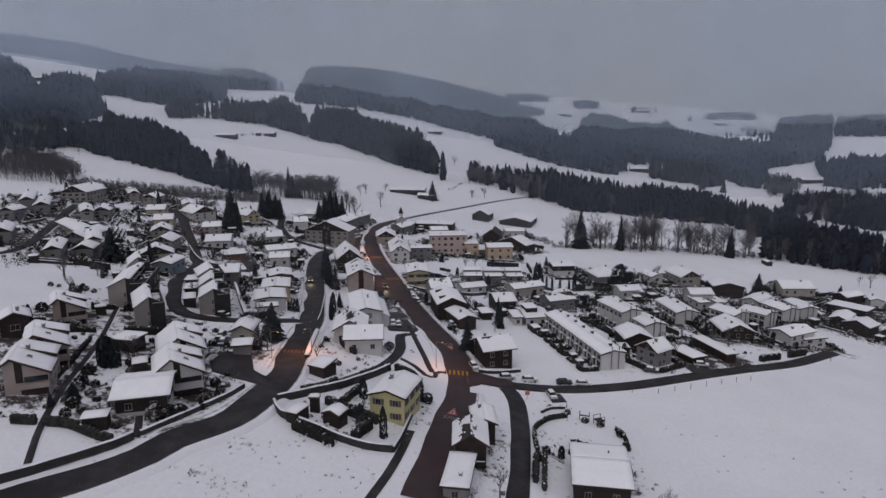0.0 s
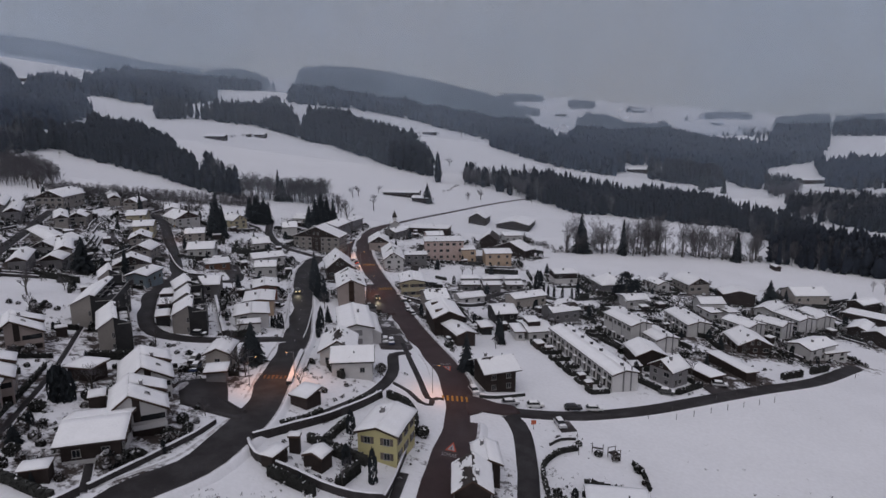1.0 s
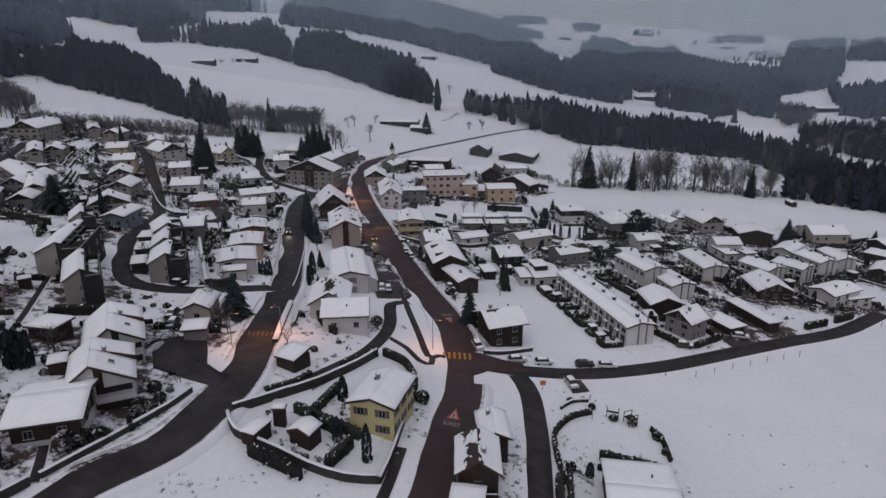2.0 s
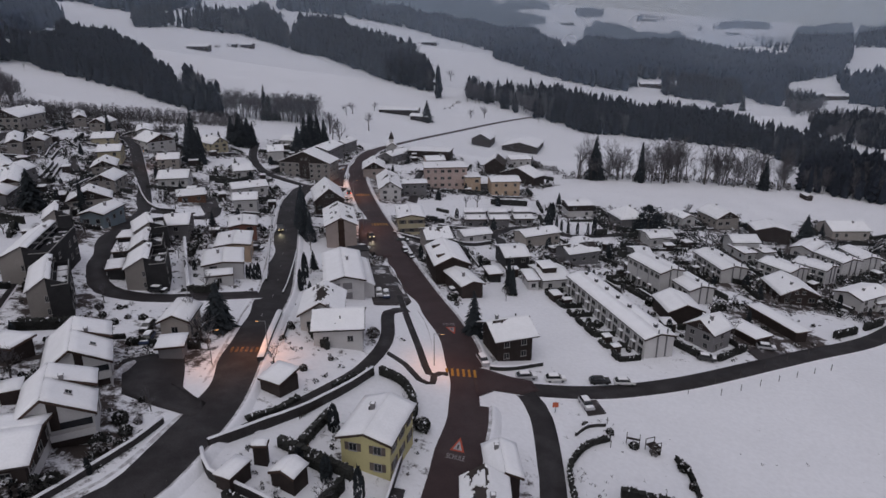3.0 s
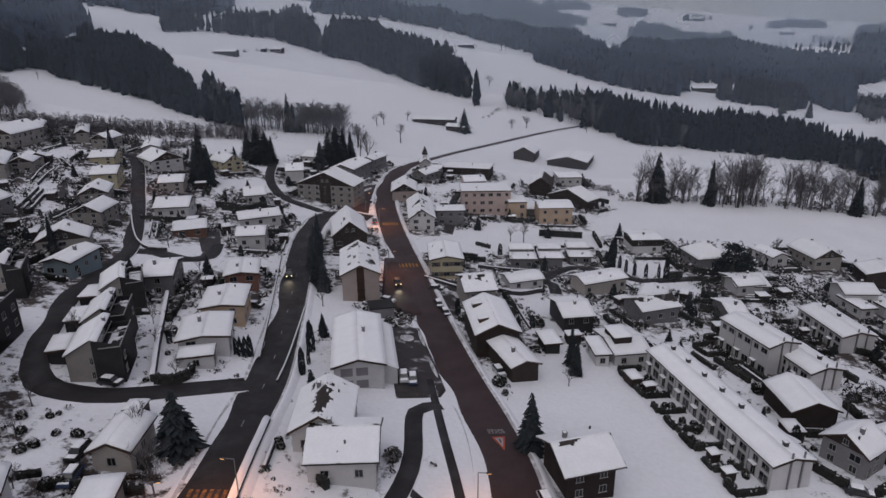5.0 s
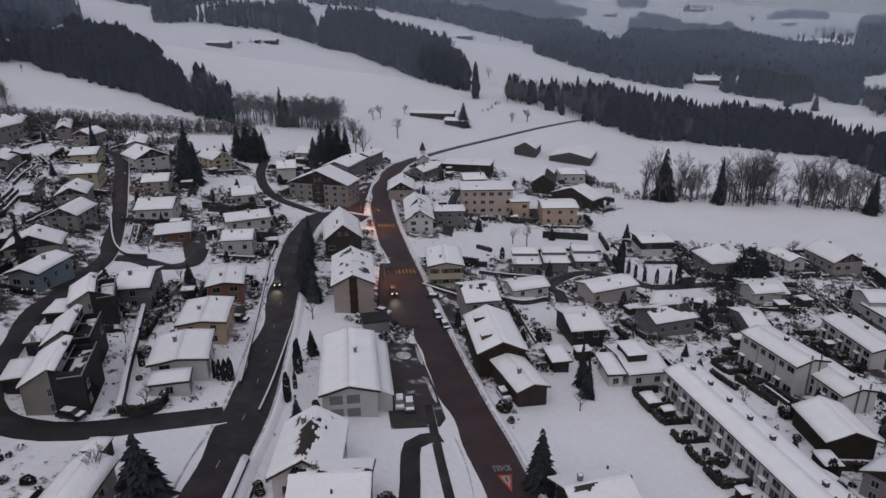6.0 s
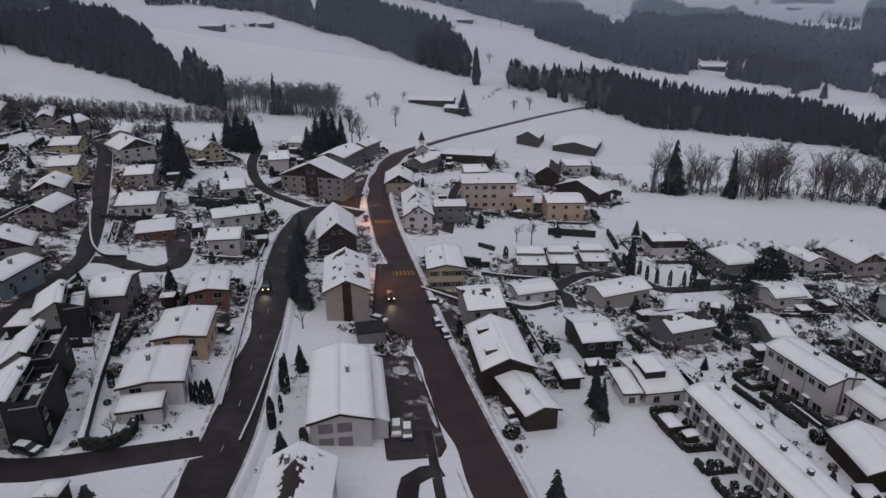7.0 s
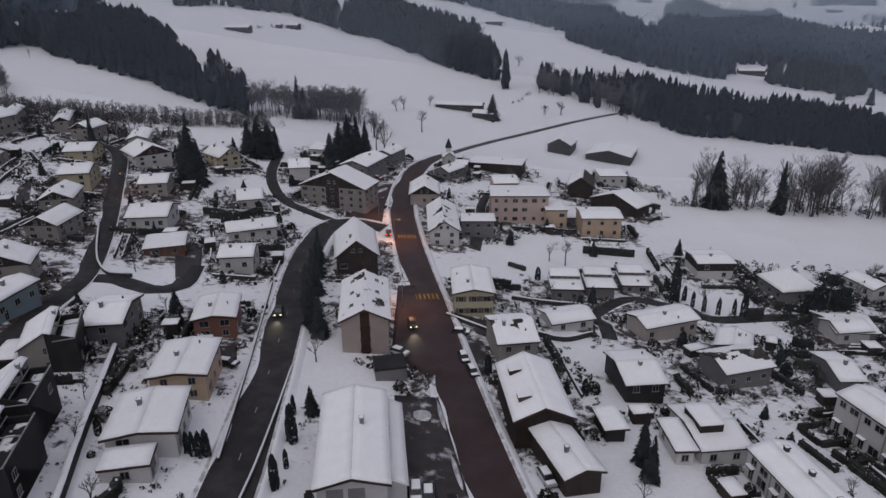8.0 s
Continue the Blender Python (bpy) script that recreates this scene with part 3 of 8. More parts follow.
        for k in range(chim):
            chimney(ob, (rng.random() - 0.5) * w * 0.5, (rng.random() - 0.5) * l * 0.5, h + t, 0.6, 0.5)
    elif roof == "hip":
        t = 0.22
        s.box(-a, -b, -dig, a, b, h + 0.1)
        hang("wall", s.mesh("wall", wall), ob)
        rl = max(0.0, l / 2 - w / 2)
        up = h + rise
        r = Shape()
        c = [(-w / 2, -l / 2), (w / 2, -l / 2), (w / 2, l / 2), (-w / 2, l / 2)]
        r.solid([(p, q, h) for p, q in c], [(p, q, h + t) for p, q in c])
        hang("roof", r.mesh("roof", TILE), ob)
        q = [(p, q2, h + t + .01) for p, q2 in c]
        r1, r2 = (0, -rl - .02, up + t), (0, rl + .02, up + t)
        planes = [(q[0], q[3], r2, r1), (q[2], q[1], r1, r2), (q[1], q[0], r1, r1), (q[3], q[2], r2, r2)]
        hang("snow_cover", snow_mesh(planes, thick, seed, hips=True), ob)
        core = Shape()
        core.v += [(p, q2, h + t) for p, q2 in c] + [(0, -rl, up + t - .1), (0, rl, up + t - .1)]
        core.f += [(0, 1, 4), (1, 2, 5, 4), (2, 3, 5), (3, 0, 4, 5)]
        core.i += [0] * 4
        hang("roof_tiles", core.mesh("roof_tiles", TILE), ob)
        for k in range(chim):
            chimney(ob, 0.8, (rng.random() - 0.5) * rl, up - 0.3, 1.0, 0.6)
    if upper is not None:
        d = Shape()
        d.box(-a - .05, -b - .05, h * (.52 if storeys > 1 else .25), a + .05, b + .05, h + .03)
        hang("cladding", d.mesh("cladding", upper), ob)
    if lean:
        d, c = Shape(), Shape()
        d.solid([(a, -b * .8, -dig), (a + lean, -b * .8, -dig), (a + lean, b, -dig), (a, b, -dig)], [(a, -b * .8, h * .8), (a + lean, -b * .8, h * .55), (a + lean, b, h * .55), (a, b, h * .8)])
        an = hang("annex", d.mesh("annex", wall), ob)
        u = a + lean + .25
        hang("snow_cover", snow_mesh([((u, -b * .8 - .2, h * .55), (u, b + .2, h * .55), (a, b + .2, h * .8 + .04), (a, -b * .8 - .2, h * .8 + .04))], .2, seed), an)
    if hall:
        for dx in (-a * .5, a * .12):
            for zz in (h * .3, h * .78):
                d = Shape()
                d.box(dx - 1.1, -b - .05, zz - .8, dx + 1.1, -b, zz + .8)
                for k in range(3):
                    d.box(dx - 1.1, -b - .08, zz - .8 + k * .55, dx + 1.1, -b - .05, zz - .75 + k * .55)
                hang("panel", d.mesh("panel", GREYWALL), ob)
    for k in range(vents if chim or win else 0):
        if roof == "gable" and w > 6 and rng.random() < .75:
            d = Shape()
            sg, yy, q = rng.choice((-1, 1)), (rng.random() - .5) * l * .7, rng.uniform(.12, .38)
            zz = h + rise * (1 - 2 * q)
            d.box(sg * w * q - .12, yy - .12, zz, sg * w * q + .12, yy + .12, zz + .95)
            hang("vent_pipe", d.mesh("vent_pipe", DARKMETAL), ob)
    if win:
        off = .06 if upper is not None else 0.0
        wall_rows(ob, (-a, -b - off), (a, -b - off), h, storeys, every, rng, 0.0, shut, big=True)
        wall_rows(ob, (a + off, -b), (a + off, b), h, storeys, every * 1.1, rng, 0.0, shut)
        wall_rows(ob, (-a - off, b), (-a - off, -b), h, storeys, every * 1.1, rng, 0.0, shut)
        if roof == "gable" and top > 1.6 and w > 7:
            for dx in ((-1.0, 1.0) if w > 9 else (0.0,)):
                put_window(ob, pose(dx, -b - (0.04 if gable else 0), e + top * 0.36), 0.9, 1.0)
        put_window(ob, pose(a, -b * 0.55, 1.05, 0, 0, 90), 1.0, 2.0, door=True)
    if balc is not None:
        balcony(ob, -a * 0.92, a * 0.92, -b, h * 0.5 + 0.1 if storeys > 1 else 0.5, balc)
    return ob


def lodge(label, x, y, turn, w, l, h, pitch, crest, wall):
    """A house with a lopsided gable: the ridge stands crest of the width from one eave, and the rear of the long slope lies flatter, so that a dark cheek shows at the step."""
    rng = random.Random(int(x * 11 + y * 5))
    z = ground(x, y)
    SPOTS.append((x, y, turn, w, l))
    dig = z - min(ground(x + c, y + d) for c in (-w / 2, w / 2) for d in (-l / 2, l / 2)) + 0.8
    ob = thing("house", label, "house", pose(x, y, z, 0, 0, turn), "village houses")
    over, t = 0.6, 0.22
    a, b, kx = w / 2 - over, l / 2 - over, -w / 2 + crest * w
    slope, steep = math.tan(radians(pitch)), math.tan(radians(pitch + 8))
    peak = h + slope * (w / 2 - kx)
    low = peak - steep * (kx + w / 2)
    step, lift = l * 0.08, 0.95
    flat = slope - lift / (w / 2 - kx)
    ring = [(-a, -dig), (a, -dig), (a, peak - slope * (a - kx)), (kx, peak), (-a, peak - steep * (kx + a))]
    s = Shape()
    s.v += [(p, -b, q) for p, q in ring] + [(p, b, q) for p, q in ring]
    s.f += [(0, 1, 2, 3, 4), (9, 8, 7, 6, 5)] + [(i, i + 5, (i + 1) % 5 + 5, (i + 1) % 5) for i in range(5)]
    s.i += [0] * 7
    hang("wall", s.mesh("wall", wall), ob)
    # three roof planes, each with its boards, its dark verge and its snow
    r, verges, planes = Shape(), [], []
    for x1, z1, y0, y1 in ((-w / 2, low, -l / 2, l / 2), (w / 2, h, -l / 2, step), (w / 2, h + lift, step, l / 2)):
        lo = [(x1, y0, z1), (x1, y1, z1), (kx, y1, peak), (kx, y0, peak)]
        planes.append(tuple((p[0], p[1], p[2] + t + .01) for p in lo))
        if x1 < 0:
            lo.reverse()
        r.solid(lo, [(p[0], p[1], p[2] + t) for p in lo])
        edge = [(kx, y0 - .06, peak - .15), (x1, y0 - .06, z1 - .15), (x1, y0 + .03, z1 - .15), (kx, y0 + .03, peak - .15)][::1 if x1 > 0 else -1]
        fas = Shape()
        fas.solid(edge, [(p[0], p[1], p[2] + .15 + t) for p in edge])
        verges.append(fas.mesh("fascia", EAVES))
    rf = hang("roof", r.mesh("roof", TILE), ob)
    for me in verges:
        hang("fascia", me, rf)
    hang("snow_cover", snow_mesh(planes, 0.2, rng.random() * 50), ob)
    c = Shape()
    c.solid([(kx + .3, step, peak - .2), (w / 2 - .2, step, h), (w / 2 - .2, step + .12, h), (kx + .3, step + .12, peak - .2)], [(kx + .3, step, peak), (w / 2 - .2, step, h + lift), (w / 2 - .2, step + .12, h + lift), (kx + .3, step + .12, peak)])
    hang("dormer_cheek", c.mesh("dormer_cheek", WOOD), ob, label="dark timber cheek at the roof step")
    # dark boarding beside the ridge, a long window strip, and a dark panel painted in as the ground floor's shade
    d = Shape()
    u = kx + .45
    d.solid([(u, -b - .07, h * .62), (u + 1.15, -b - .07, h * .62), (u + 1.15, -b, h * .62), (u, -b, h * .62)], [(u, -b - .07, peak - slope * (u - kx) - .3), (u + 1.15, -b - .07, peak - slope * (u + 1.15 - kx) - .3), (u + 1.15, -b, peak - slope * (u + 1.15 - kx) - .3), (u, -b, peak - slope * (u - kx) - .3)])
    hang("panel", d.mesh("panel", WOOD), ob)
    d = Shape()
    d.box(-a * .1, -b - .06, h * .62, a - .15, -b, h * .62 + 1.0)
    hang("panel", d.mesh("panel", GLASS), ob, label="long dark window strip")
    d = Shape()
    d.box(-a * .25, -b - .9, h * .34, a + .1, -b, h * .34 + .12)
    d.box(-a * .25, -b - .9, h * .34 + .12, a + .1, -b - .82, h * .34 + .95)
    hang("balcony", d.mesh("balcony", wall), ob)
    d = Shape()
    d.box(-a * .3, -b - .05, -.3, a - .3, -b, h * .34 - .1)
    hang("panel", d.mesh("panel", WOOD), ob)
    wall_rows(ob, (a, -b), (a, b), h, 2, 3.2, rng)
    chimney(ob, kx + w * .2, l * .1, peak - slope * w * .2, 1.1, 0.55)
    put_window(ob, Matrix.Translation((kx + w * .3, -l * .2, peak - slope * w * .3 + .5)) @ pose(0, 0, 0, 0, pitch, 0) @ pose(0, 0, 0, -90, 0, 0), 0.9, 1.1)
    return ob


def terrace_house(label, x, y, turn, w, l, h):
    """A house with a long snowy slope on one side, pale render under it, and a black-clad half with a sunk roof terrace."""
    rng = random.Random(int(x * 5 + y * 3))
    z = ground(x, y)
    SPOTS.append((x, y, turn, w, l))
    ob = thing("terrace_house", label, "house", pose(x, y, z, 0, 0, turn), "stepped terrace houses")
    a, b, ridge, rise = w / 2, l / 2, -0.02 * w, 2.3
    s, k = Shape(), Shape()
    s.solid([(-a, -b, -3), (ridge, -b, -3), (ridge, b, -3), (-a, b, -3)], [(-a, -b, h), (ridge, -b, h + rise), (ridge, b, h + rise), (-a, b, h)])
    hang("wall", s.mesh("wall", BEIGE), ob, label="pale rendered half")
    k.solid([(ridge + .01, -b, -3), (a, -b, -3), (a, b, -3), (ridge + .01, b, -3)], [(ridge + .01, -b, h + rise), (a, -b, h + .6), (a, -b + .25, h + .6), (ridge + .01, -b + .25, h + rise)])
    k.solid([(ridge + .01, -b + .25, -3), (a, -b + .25, -3), (a, b, -3), (ridge + .01, b, -3)], [(ridge + .01, -b + .25, h - .4), (a, -b + .25, h - .4), (a, b, h - .4), (ridge + .01, b, h - .4)])
    k.box(a - .2, -b + .25, h - .4, a, b, h + .55)
    k.box(ridge + .02, b - .3, h - .4, a - .2, b, h + .55)
    hang("cladding", k.mesh("cladding", BLACK), ob, label="black-clad half with roof terrace")
    t = 0.15
    r = Shape()
    lo = [(-a - .3, -b - .3, h - .1), (ridge, -b - .3, h + rise), (ridge, b + .2, h + rise), (-a - .3, b + .2, h - .1)]
    r.solid(lo, [(p[0], p[1], p[2] + t) for p in lo])
    mid = ridge + (a - ridge) * 0.24
    drop = (rise - .6) * 0.24
    lo2 = [(ridge, -b - .3, h + rise), (mid, -b - .3, h + rise - drop), (mid, b + .2, h + rise - drop), (ridge, b + .2, h + rise)]
    r.solid(lo2, [(p[0], p[1], p[2] + t) for p in lo2])
    hang("roof", r.mesh("roof", TILE), ob)
    up = [(p[0], p[1], p[2] + t + .01) for p in lo]
    up2 = [(p[0], p[1], p[2] + t + .01) for p in lo2]
    hang("snow_cover", snow_mesh([(up[0], up[3], up[2], up[1]), (up2[1], up2[2], up2[3], up2[0])], 0.22, x), ob)
    fl = snow_mesh([((mid + .5, -b + .5, h - .38), (a - .4, -b + .5, h - .38), (a - .4, b - .6, h - .38), (mid + .5, b - .6, h - .38))], 0.14, y, 0.75)
    hang("terrace_snow", fl, ob)
    rail = Shape()
    for xx in (mid, a - .1):
        rail.box(xx - .06, -b - .2, h + .62, xx + .06, b, h + .78)
    rail.box(mid, -b - .2, h + .62, a, -b - .08, h + .78)
    rail.box(mid, b * 0.1, h + .62, a, b * 0.1 + .12, h + .78)
    hang("terrace_frame", rail.mesh("terrace_frame", FRAME), ob)
    hang("wall_glazing", mesh_of("wall_glazing", [(ridge + .01, -b + .25, h - .4), (ridge + .01, b - .3, h - .4), (mid, b - .3, h - .4), (mid, -b + .25, h - .4), (mid, -b + .25, h + rise - drop), (mid, b - .3, h + rise - drop)], [(3, 2, 5, 4)], GLASS), ob)
    chimney(ob, ridge + 0.7, b * 0.4, h + rise - 0.3, 0.9, 0.5)
    for zz in (1.6, 4.2):
        put_window(ob, pose(ridge * 0 - a * 0.12, -b - .005, zz, 0, 0, 0), 0.6, 1.3)
    wall_rows(ob, (a, -b), (a, b), h - .6, 2, 3.2, rng, skip=.5)
    return ob


def row_house(label, x, y, turn, w, l, h, units):
    """A white terrace under one low roof: units divided by doors, canopies and a short run of windows each."""
    ob = house(label, x, y, turn, w, l, h, pitch=14.0, wall=WHITE, storeys=2, over=0.35, win=False, chim=0, category="terraced house", name="terraced_house", thick=0.24, group="white terraces")
    a, b = w / 2 - 0.35, l / 2 - 0.35
    rng = random.Random(int(x))
    for u in range(units):
        y0 = b - (u + 0.5) * (2 * b / units)
        for dy, zz, ww, hh in ((-1.2, 1.4, 2.0, 1.7), (1.3, 1.2, 1.1, 2.1), (-1.3, h - 1.1, 1.8, 1.2), (1.1, h - 1.1, 1.3, 1.2)):
            put_window(ob, pose(-a, y0 + dy, zz, 0, 0, -90), ww, hh, door=hh > 2)
            put_window(ob, pose(a, y0 - dy, zz, 0, 0, 90), ww, hh, door=hh > 2)
        c = Shape()
        c.box(-a - 0.8, y0 + 0.5, 2.45, -a, y0 + 2.1, 2.55)
        can = hang("canopy", c.mesh("canopy", EAVES), ob)
        d = Shape()
        d.box(-a - 0.78, y0 + 0.52, 2.55, -a, y0 + 2.08, 2.66)
        hang("canopy_snow", d.mesh("canopy_snow", ROOF_SNOW), can)
        if u:
            s = Shape()
            s.box(-a - 0.06, b - u * 2 * b / units - 0.08, 0, -a, b - u * 2 * b / units + 0.08, h)
            hang("downpipe", s.mesh("downpipe", METAL), ob)
        if rng.random() < 0.7:
            chimney(ob, 0.5, y0, h + math.tan(radians(14)) * w / 2 - 0.2, 1.25, 0.7, DARKMETAL)
    for dx in (-a * 0.15, a * 0.45):
        s = Shape()
        s.box(dx - .12, -b - .3, 0, dx + .12, -b - .05, h + 2.2)
        hang("flue_pipe", s.mesh("flue_pipe", METAL), ob)
    return ob


# ---- trees ----
def cone_tree(rng, h, r, tiers, segs):
    """A spruce for the woods: a full, ragged crown of skirts that run into one another, blunt at the top."""
    v, f = [], []
    for k in range(tiers):
        u = k / tiers
        z0 = h * (0.05 + 0.80 * u)
        z1 = h if k == tiers - 1 else min(h * 0.96, z0 + h * 0.46)
        rr = r * (1 - u) ** 0.65
        n = len(v)
        t0 = rng.random() * 6.28
        for j in range(segs):
            q = rr * (0.6 + 0.7 * rng.random())
            ang = t0 + 6.283 * j / segs
            v.append((q * math.cos(ang), q * math.sin(ang), z0 - h * 0.16 * rng.random()))
        s = 0.035 * h
        v.append((s * rng.uniform(-1, 1), s * rng.uniform(-1, 1), z1))
        f += [(n + j, n + (j + 1) % segs, n + segs) for j in range(segs)]
    return np.array(v), f


def lump_tree(rng, h, r, rings, segs, blunt, fringe=0):
    """A crown for the woods: one closed, uneven body, widest low down, that closes to a blunt or pointed top."""
    v, f = [], []
    lean = (rng.uniform(-1, 1) * 0.03 * h, rng.uniform(-1, 1) * 0.03 * h)
    for k in range(rings):
        u = k / rings
        full = min(1.0, 0.55 + 1.8 * u) * (1 - u) ** blunt
        t0 = rng.random() * 6.28
        for j in range(segs):
            q, ang = r * full * rng.uniform(0.72, 1.28), t0 + 6.283 * j / segs
            v.append((lean[0] * u + q * math.cos(ang), lean[1] * u + q * math.sin(ang), h * (0.03 + 0.9 * u) + h * 0.05 * rng.uniform(-1, 1)))
    v.append((lean[0], lean[1], h * rng.uniform(0.94, 1.0)))
    for k in range(rings - 1):
        for j in range(segs):
            a, b = k * segs + j, k * segs + (j + 1) % segs
            f += [(a, b, b + segs), (a, b + segs, a + segs)]
    n = (rings - 1) * segs
    f += [(n + j, n + (j + 1) % segs, rings * segs) for j in range(segs)]
    for k in range(fringe):
        u, ang = rng.random() ** 1.3 * 0.92, rng.random() * 6.283
        q, wide = r * min(1.0, 0.55 + 1.8 * u) * (1 - u) ** blunt, 0.03 * h
        c, d, z = math.cos(ang), math.sin(ang), h * (0.05 + 0.9 * u)
        m = len(v)
        v += [(lean[0] * u + c * q * 0.8 - d * wide, lean[1] * u + d * q * 0.8 + c * wide, z + 0.05 * h), (lean[0] * u + c * q * 0.8 + d * wide, lean[1] * u + d * q * 0.8 - c * wide, z + 0.05 * h), (lean[0] * u + c * q * rng.uniform(1.2, 1.5), lean[1] * u + d * q * rng.uniform(1.2, 1.5), z - 0.02 * h)]
        f.append((m, m + 1, m + 2))
    return np.array(v), f


def leafless(rng, h, spread):
    """A bare crown for the woods: a trunk and fans of thin limbs."""
    v, f = [], []

    def limb(p, q, w0, w1):
        n = len(v)
        d = (q - p).normalized()
        s = d.orthogonal().normalized()
        t = d.cross(s)
        for c, w in ((p, w0), (q, w1)):
            for g in range(3):
                v.append(c + (s * math.cos(g * 2.094) + t * math.sin(g * 2.094)) * w)
        f.extend([(n, n + 1, n + 4, n + 3), (n + 1, n + 2, n + 5, n + 4), (n + 2, n, n + 3, n + 5)])

    def twig(p, d, length):
        n, e = len(v), d.cross(Vector((rng.uniform(-1, 1), rng.uniform(-1, 1), 0.3))).normalized() * 0.0075
        v.extend([p - e, p + e, p + d * length])
        f.append((n, n + 1, n + 2))

    def branch(p, q, w):
        n, d = len(v), (q - p).normalized()
        e = d.orthogonal().normalized() * w
        g = d.cross(e)
        v.extend([p + e, p - e * 0.5 + g * 0.87, p - e * 0.5 - g * 0.87, q])
        f.extend([(n, n + 1, n + 3), (n + 1, n + 2, n + 3), (n + 2, n, n + 3)])

    p, d = Vector((0, 0, 0)), Vector((rng.uniform(-.06, .06), rng.uniform(-.06, .06), 1)).normalized()
    stem = [p]
    for k in range(4):
        q = p + d * h * 0.24
        limb(p, q, h * 0.013 * (1 - 0.22 * k), h * 0.013 * (0.78 - 0.22 * k))
        p, d = q, (d + Vector((rng.uniform(-.16, .16), rng.uniform(-.16, .16), 0))).normalized()
        stem.append(p)
    for k in range(19):
        u = 0.22 + 0.76 * (k + rng.random()) / 19
        a = stem[int(u * 4)].lerp(stem[int(u * 4) + 1], u * 4 % 1)
        g = k * 2.4 + rng.uniform(-.5, .5)
        out = Vector((math.cos(g), math.sin(g), rng.uniform(0.55, 1.2) + u)).normalized()
        reach = h * spread * 0.5 * rng.uniform(0.6, 1.0) * math.sin(math.pi * min(1.0, 0.25 + 0.72 * u)) ** 0.7
        b = a + out * reach
        branch(a, b, h * 0.0048)
        for _ in range(7):
            e = (out + Vector((rng.uniform(-1, 1), rng.uniform(-1, 1), rng.uniform(-.2, .8))) * 0.75).normalized()
            twig(a.lerp(b, rng.uniform(0.3, 1.0)), e, h * rng.uniform(0.07, 0.15))
    v = np.array([tuple(p) for p in v])
    v[:, 2] *= h / v[:, 2].max()
    return v, f


def inside(px, py, poly):
    hit = np.zeros(len(px), bool)
    for (x0, y0), (x1, y1) in zip(poly, poly[1:] + poly[:1]):
        with np.errstate(divide="ignore", invalid="ignore"):
            hit ^= ((y0 > py) != (y1 > py)) & (px < (x1 - x0) * (py - y0) / (y1 - y0) + x0)
    return hit


PATTERN_RNG = random.Random(7)
WOOD_FORMS = [cone_tree(PATTERN_RNG, 1.0, 0.14 + 0.02 * (i % 3), 5, 6) for i in range(3)] + [lump_tree(PATTERN_RNG, 1.0, 0.16 + 0.025 * (i % 4), 5, 6, 0.66 - 0.07 * (i % 4), 22) for i in range(9)]
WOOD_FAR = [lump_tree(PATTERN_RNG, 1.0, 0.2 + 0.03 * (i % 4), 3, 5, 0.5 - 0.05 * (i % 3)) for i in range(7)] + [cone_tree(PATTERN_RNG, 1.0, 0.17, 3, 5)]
BARE_FORMS = [leafless(PATTERN_RNG, 1.0, 0.75) for i in range(4)]


def woods(label, poly, spacing, height, mat=None, forms=None, bare=0.0, lumpy=0.38, seed=1, gaps=0.0):
    """A wood as one sheet of trees over the polygon, with uneven spacing, heights and clearings."""
    rng = np.random.default_rng(seed)
    forms = forms or WOOD_FORMS
    xs, ys = zip(*poly)
    gx, gy = np.meshgrid(np.arange(min(xs), max(xs), spacing), np.arange(min(ys), max(ys), spacing))
    px = gx.ravel() + rng.uniform(-.45, .45, gx.size) * spacing
    py = gy.ravel() + rng.uniform(-.45, .45, gx.size) * spacing
    keep = inside(px, py, list(poly))
    px, py = px[keep], py[keep]
    if gaps:
        open_ = np.array([noise.noise((a * 0.012, b * 0.012, seed)) for a, b in zip(px, py)])
        px, py = px[open_ > gaps - 0.5], py[open_ > gaps - 0.5]
    drift = np.array([noise.noise((a * 0.03, b * 0.03, seed)) for a, b in zip(px, py)]) * spacing * 0.9
    other = np.array([noise.noise((a * 0.03, b * 0.03, seed + 30)) for a, b in zip(px, py)]) * spacing * 0.9
    keep = inside(px + drift * 2, py + other * 2, list(poly))
    px, py = px[keep], py[keep]
    pz = land(px, py)
    vs, fs, mi, n = [], [], [], 0
    for a, b, c in zip(px, py, pz):
        bald = bare > 0.94 or rng.random() < bare * (1 + 2.2 * noise.noise((a * 0.02, b * 0.02, seed + 9)))
        v, f = (BARE_FORMS if bald else forms)[rng.integers(0, 4 if bald else len(forms))]
        hh = height * (1 + lumpy * (rng.random() - 0.5) + 0.30 * noise.noise((a * 0.022, b * 0.022, seed)) + 0.22 * noise.noise((a * 0.007, b * 0.007, seed + 5))) * (0.8 if bald else 1)
        t = rng.random() * 6.28
        co, si = math.cos(t) * hh, math.sin(t) * hh
        w = np.empty_like(v)
        w[:, 0], w[:, 1], w[:, 2] = v[:, 0] * co - v[:, 1] * si + a, v[:, 0] * si + v[:, 1] * co + b, v[:, 2] * hh + c - 0.3
        vs.append(w)
        fs += [tuple(i + n for i in q) for q in f]
        mi += [1 if bald else 0] * len(f)
        n += len(v)
    if not vs:
        return None
    return tagged(hang("woods", mesh_of("woods", np.concatenate(vs), fs, [mat or FOREST, TWIG], mi, True)), label, "forest", kind="stuff")


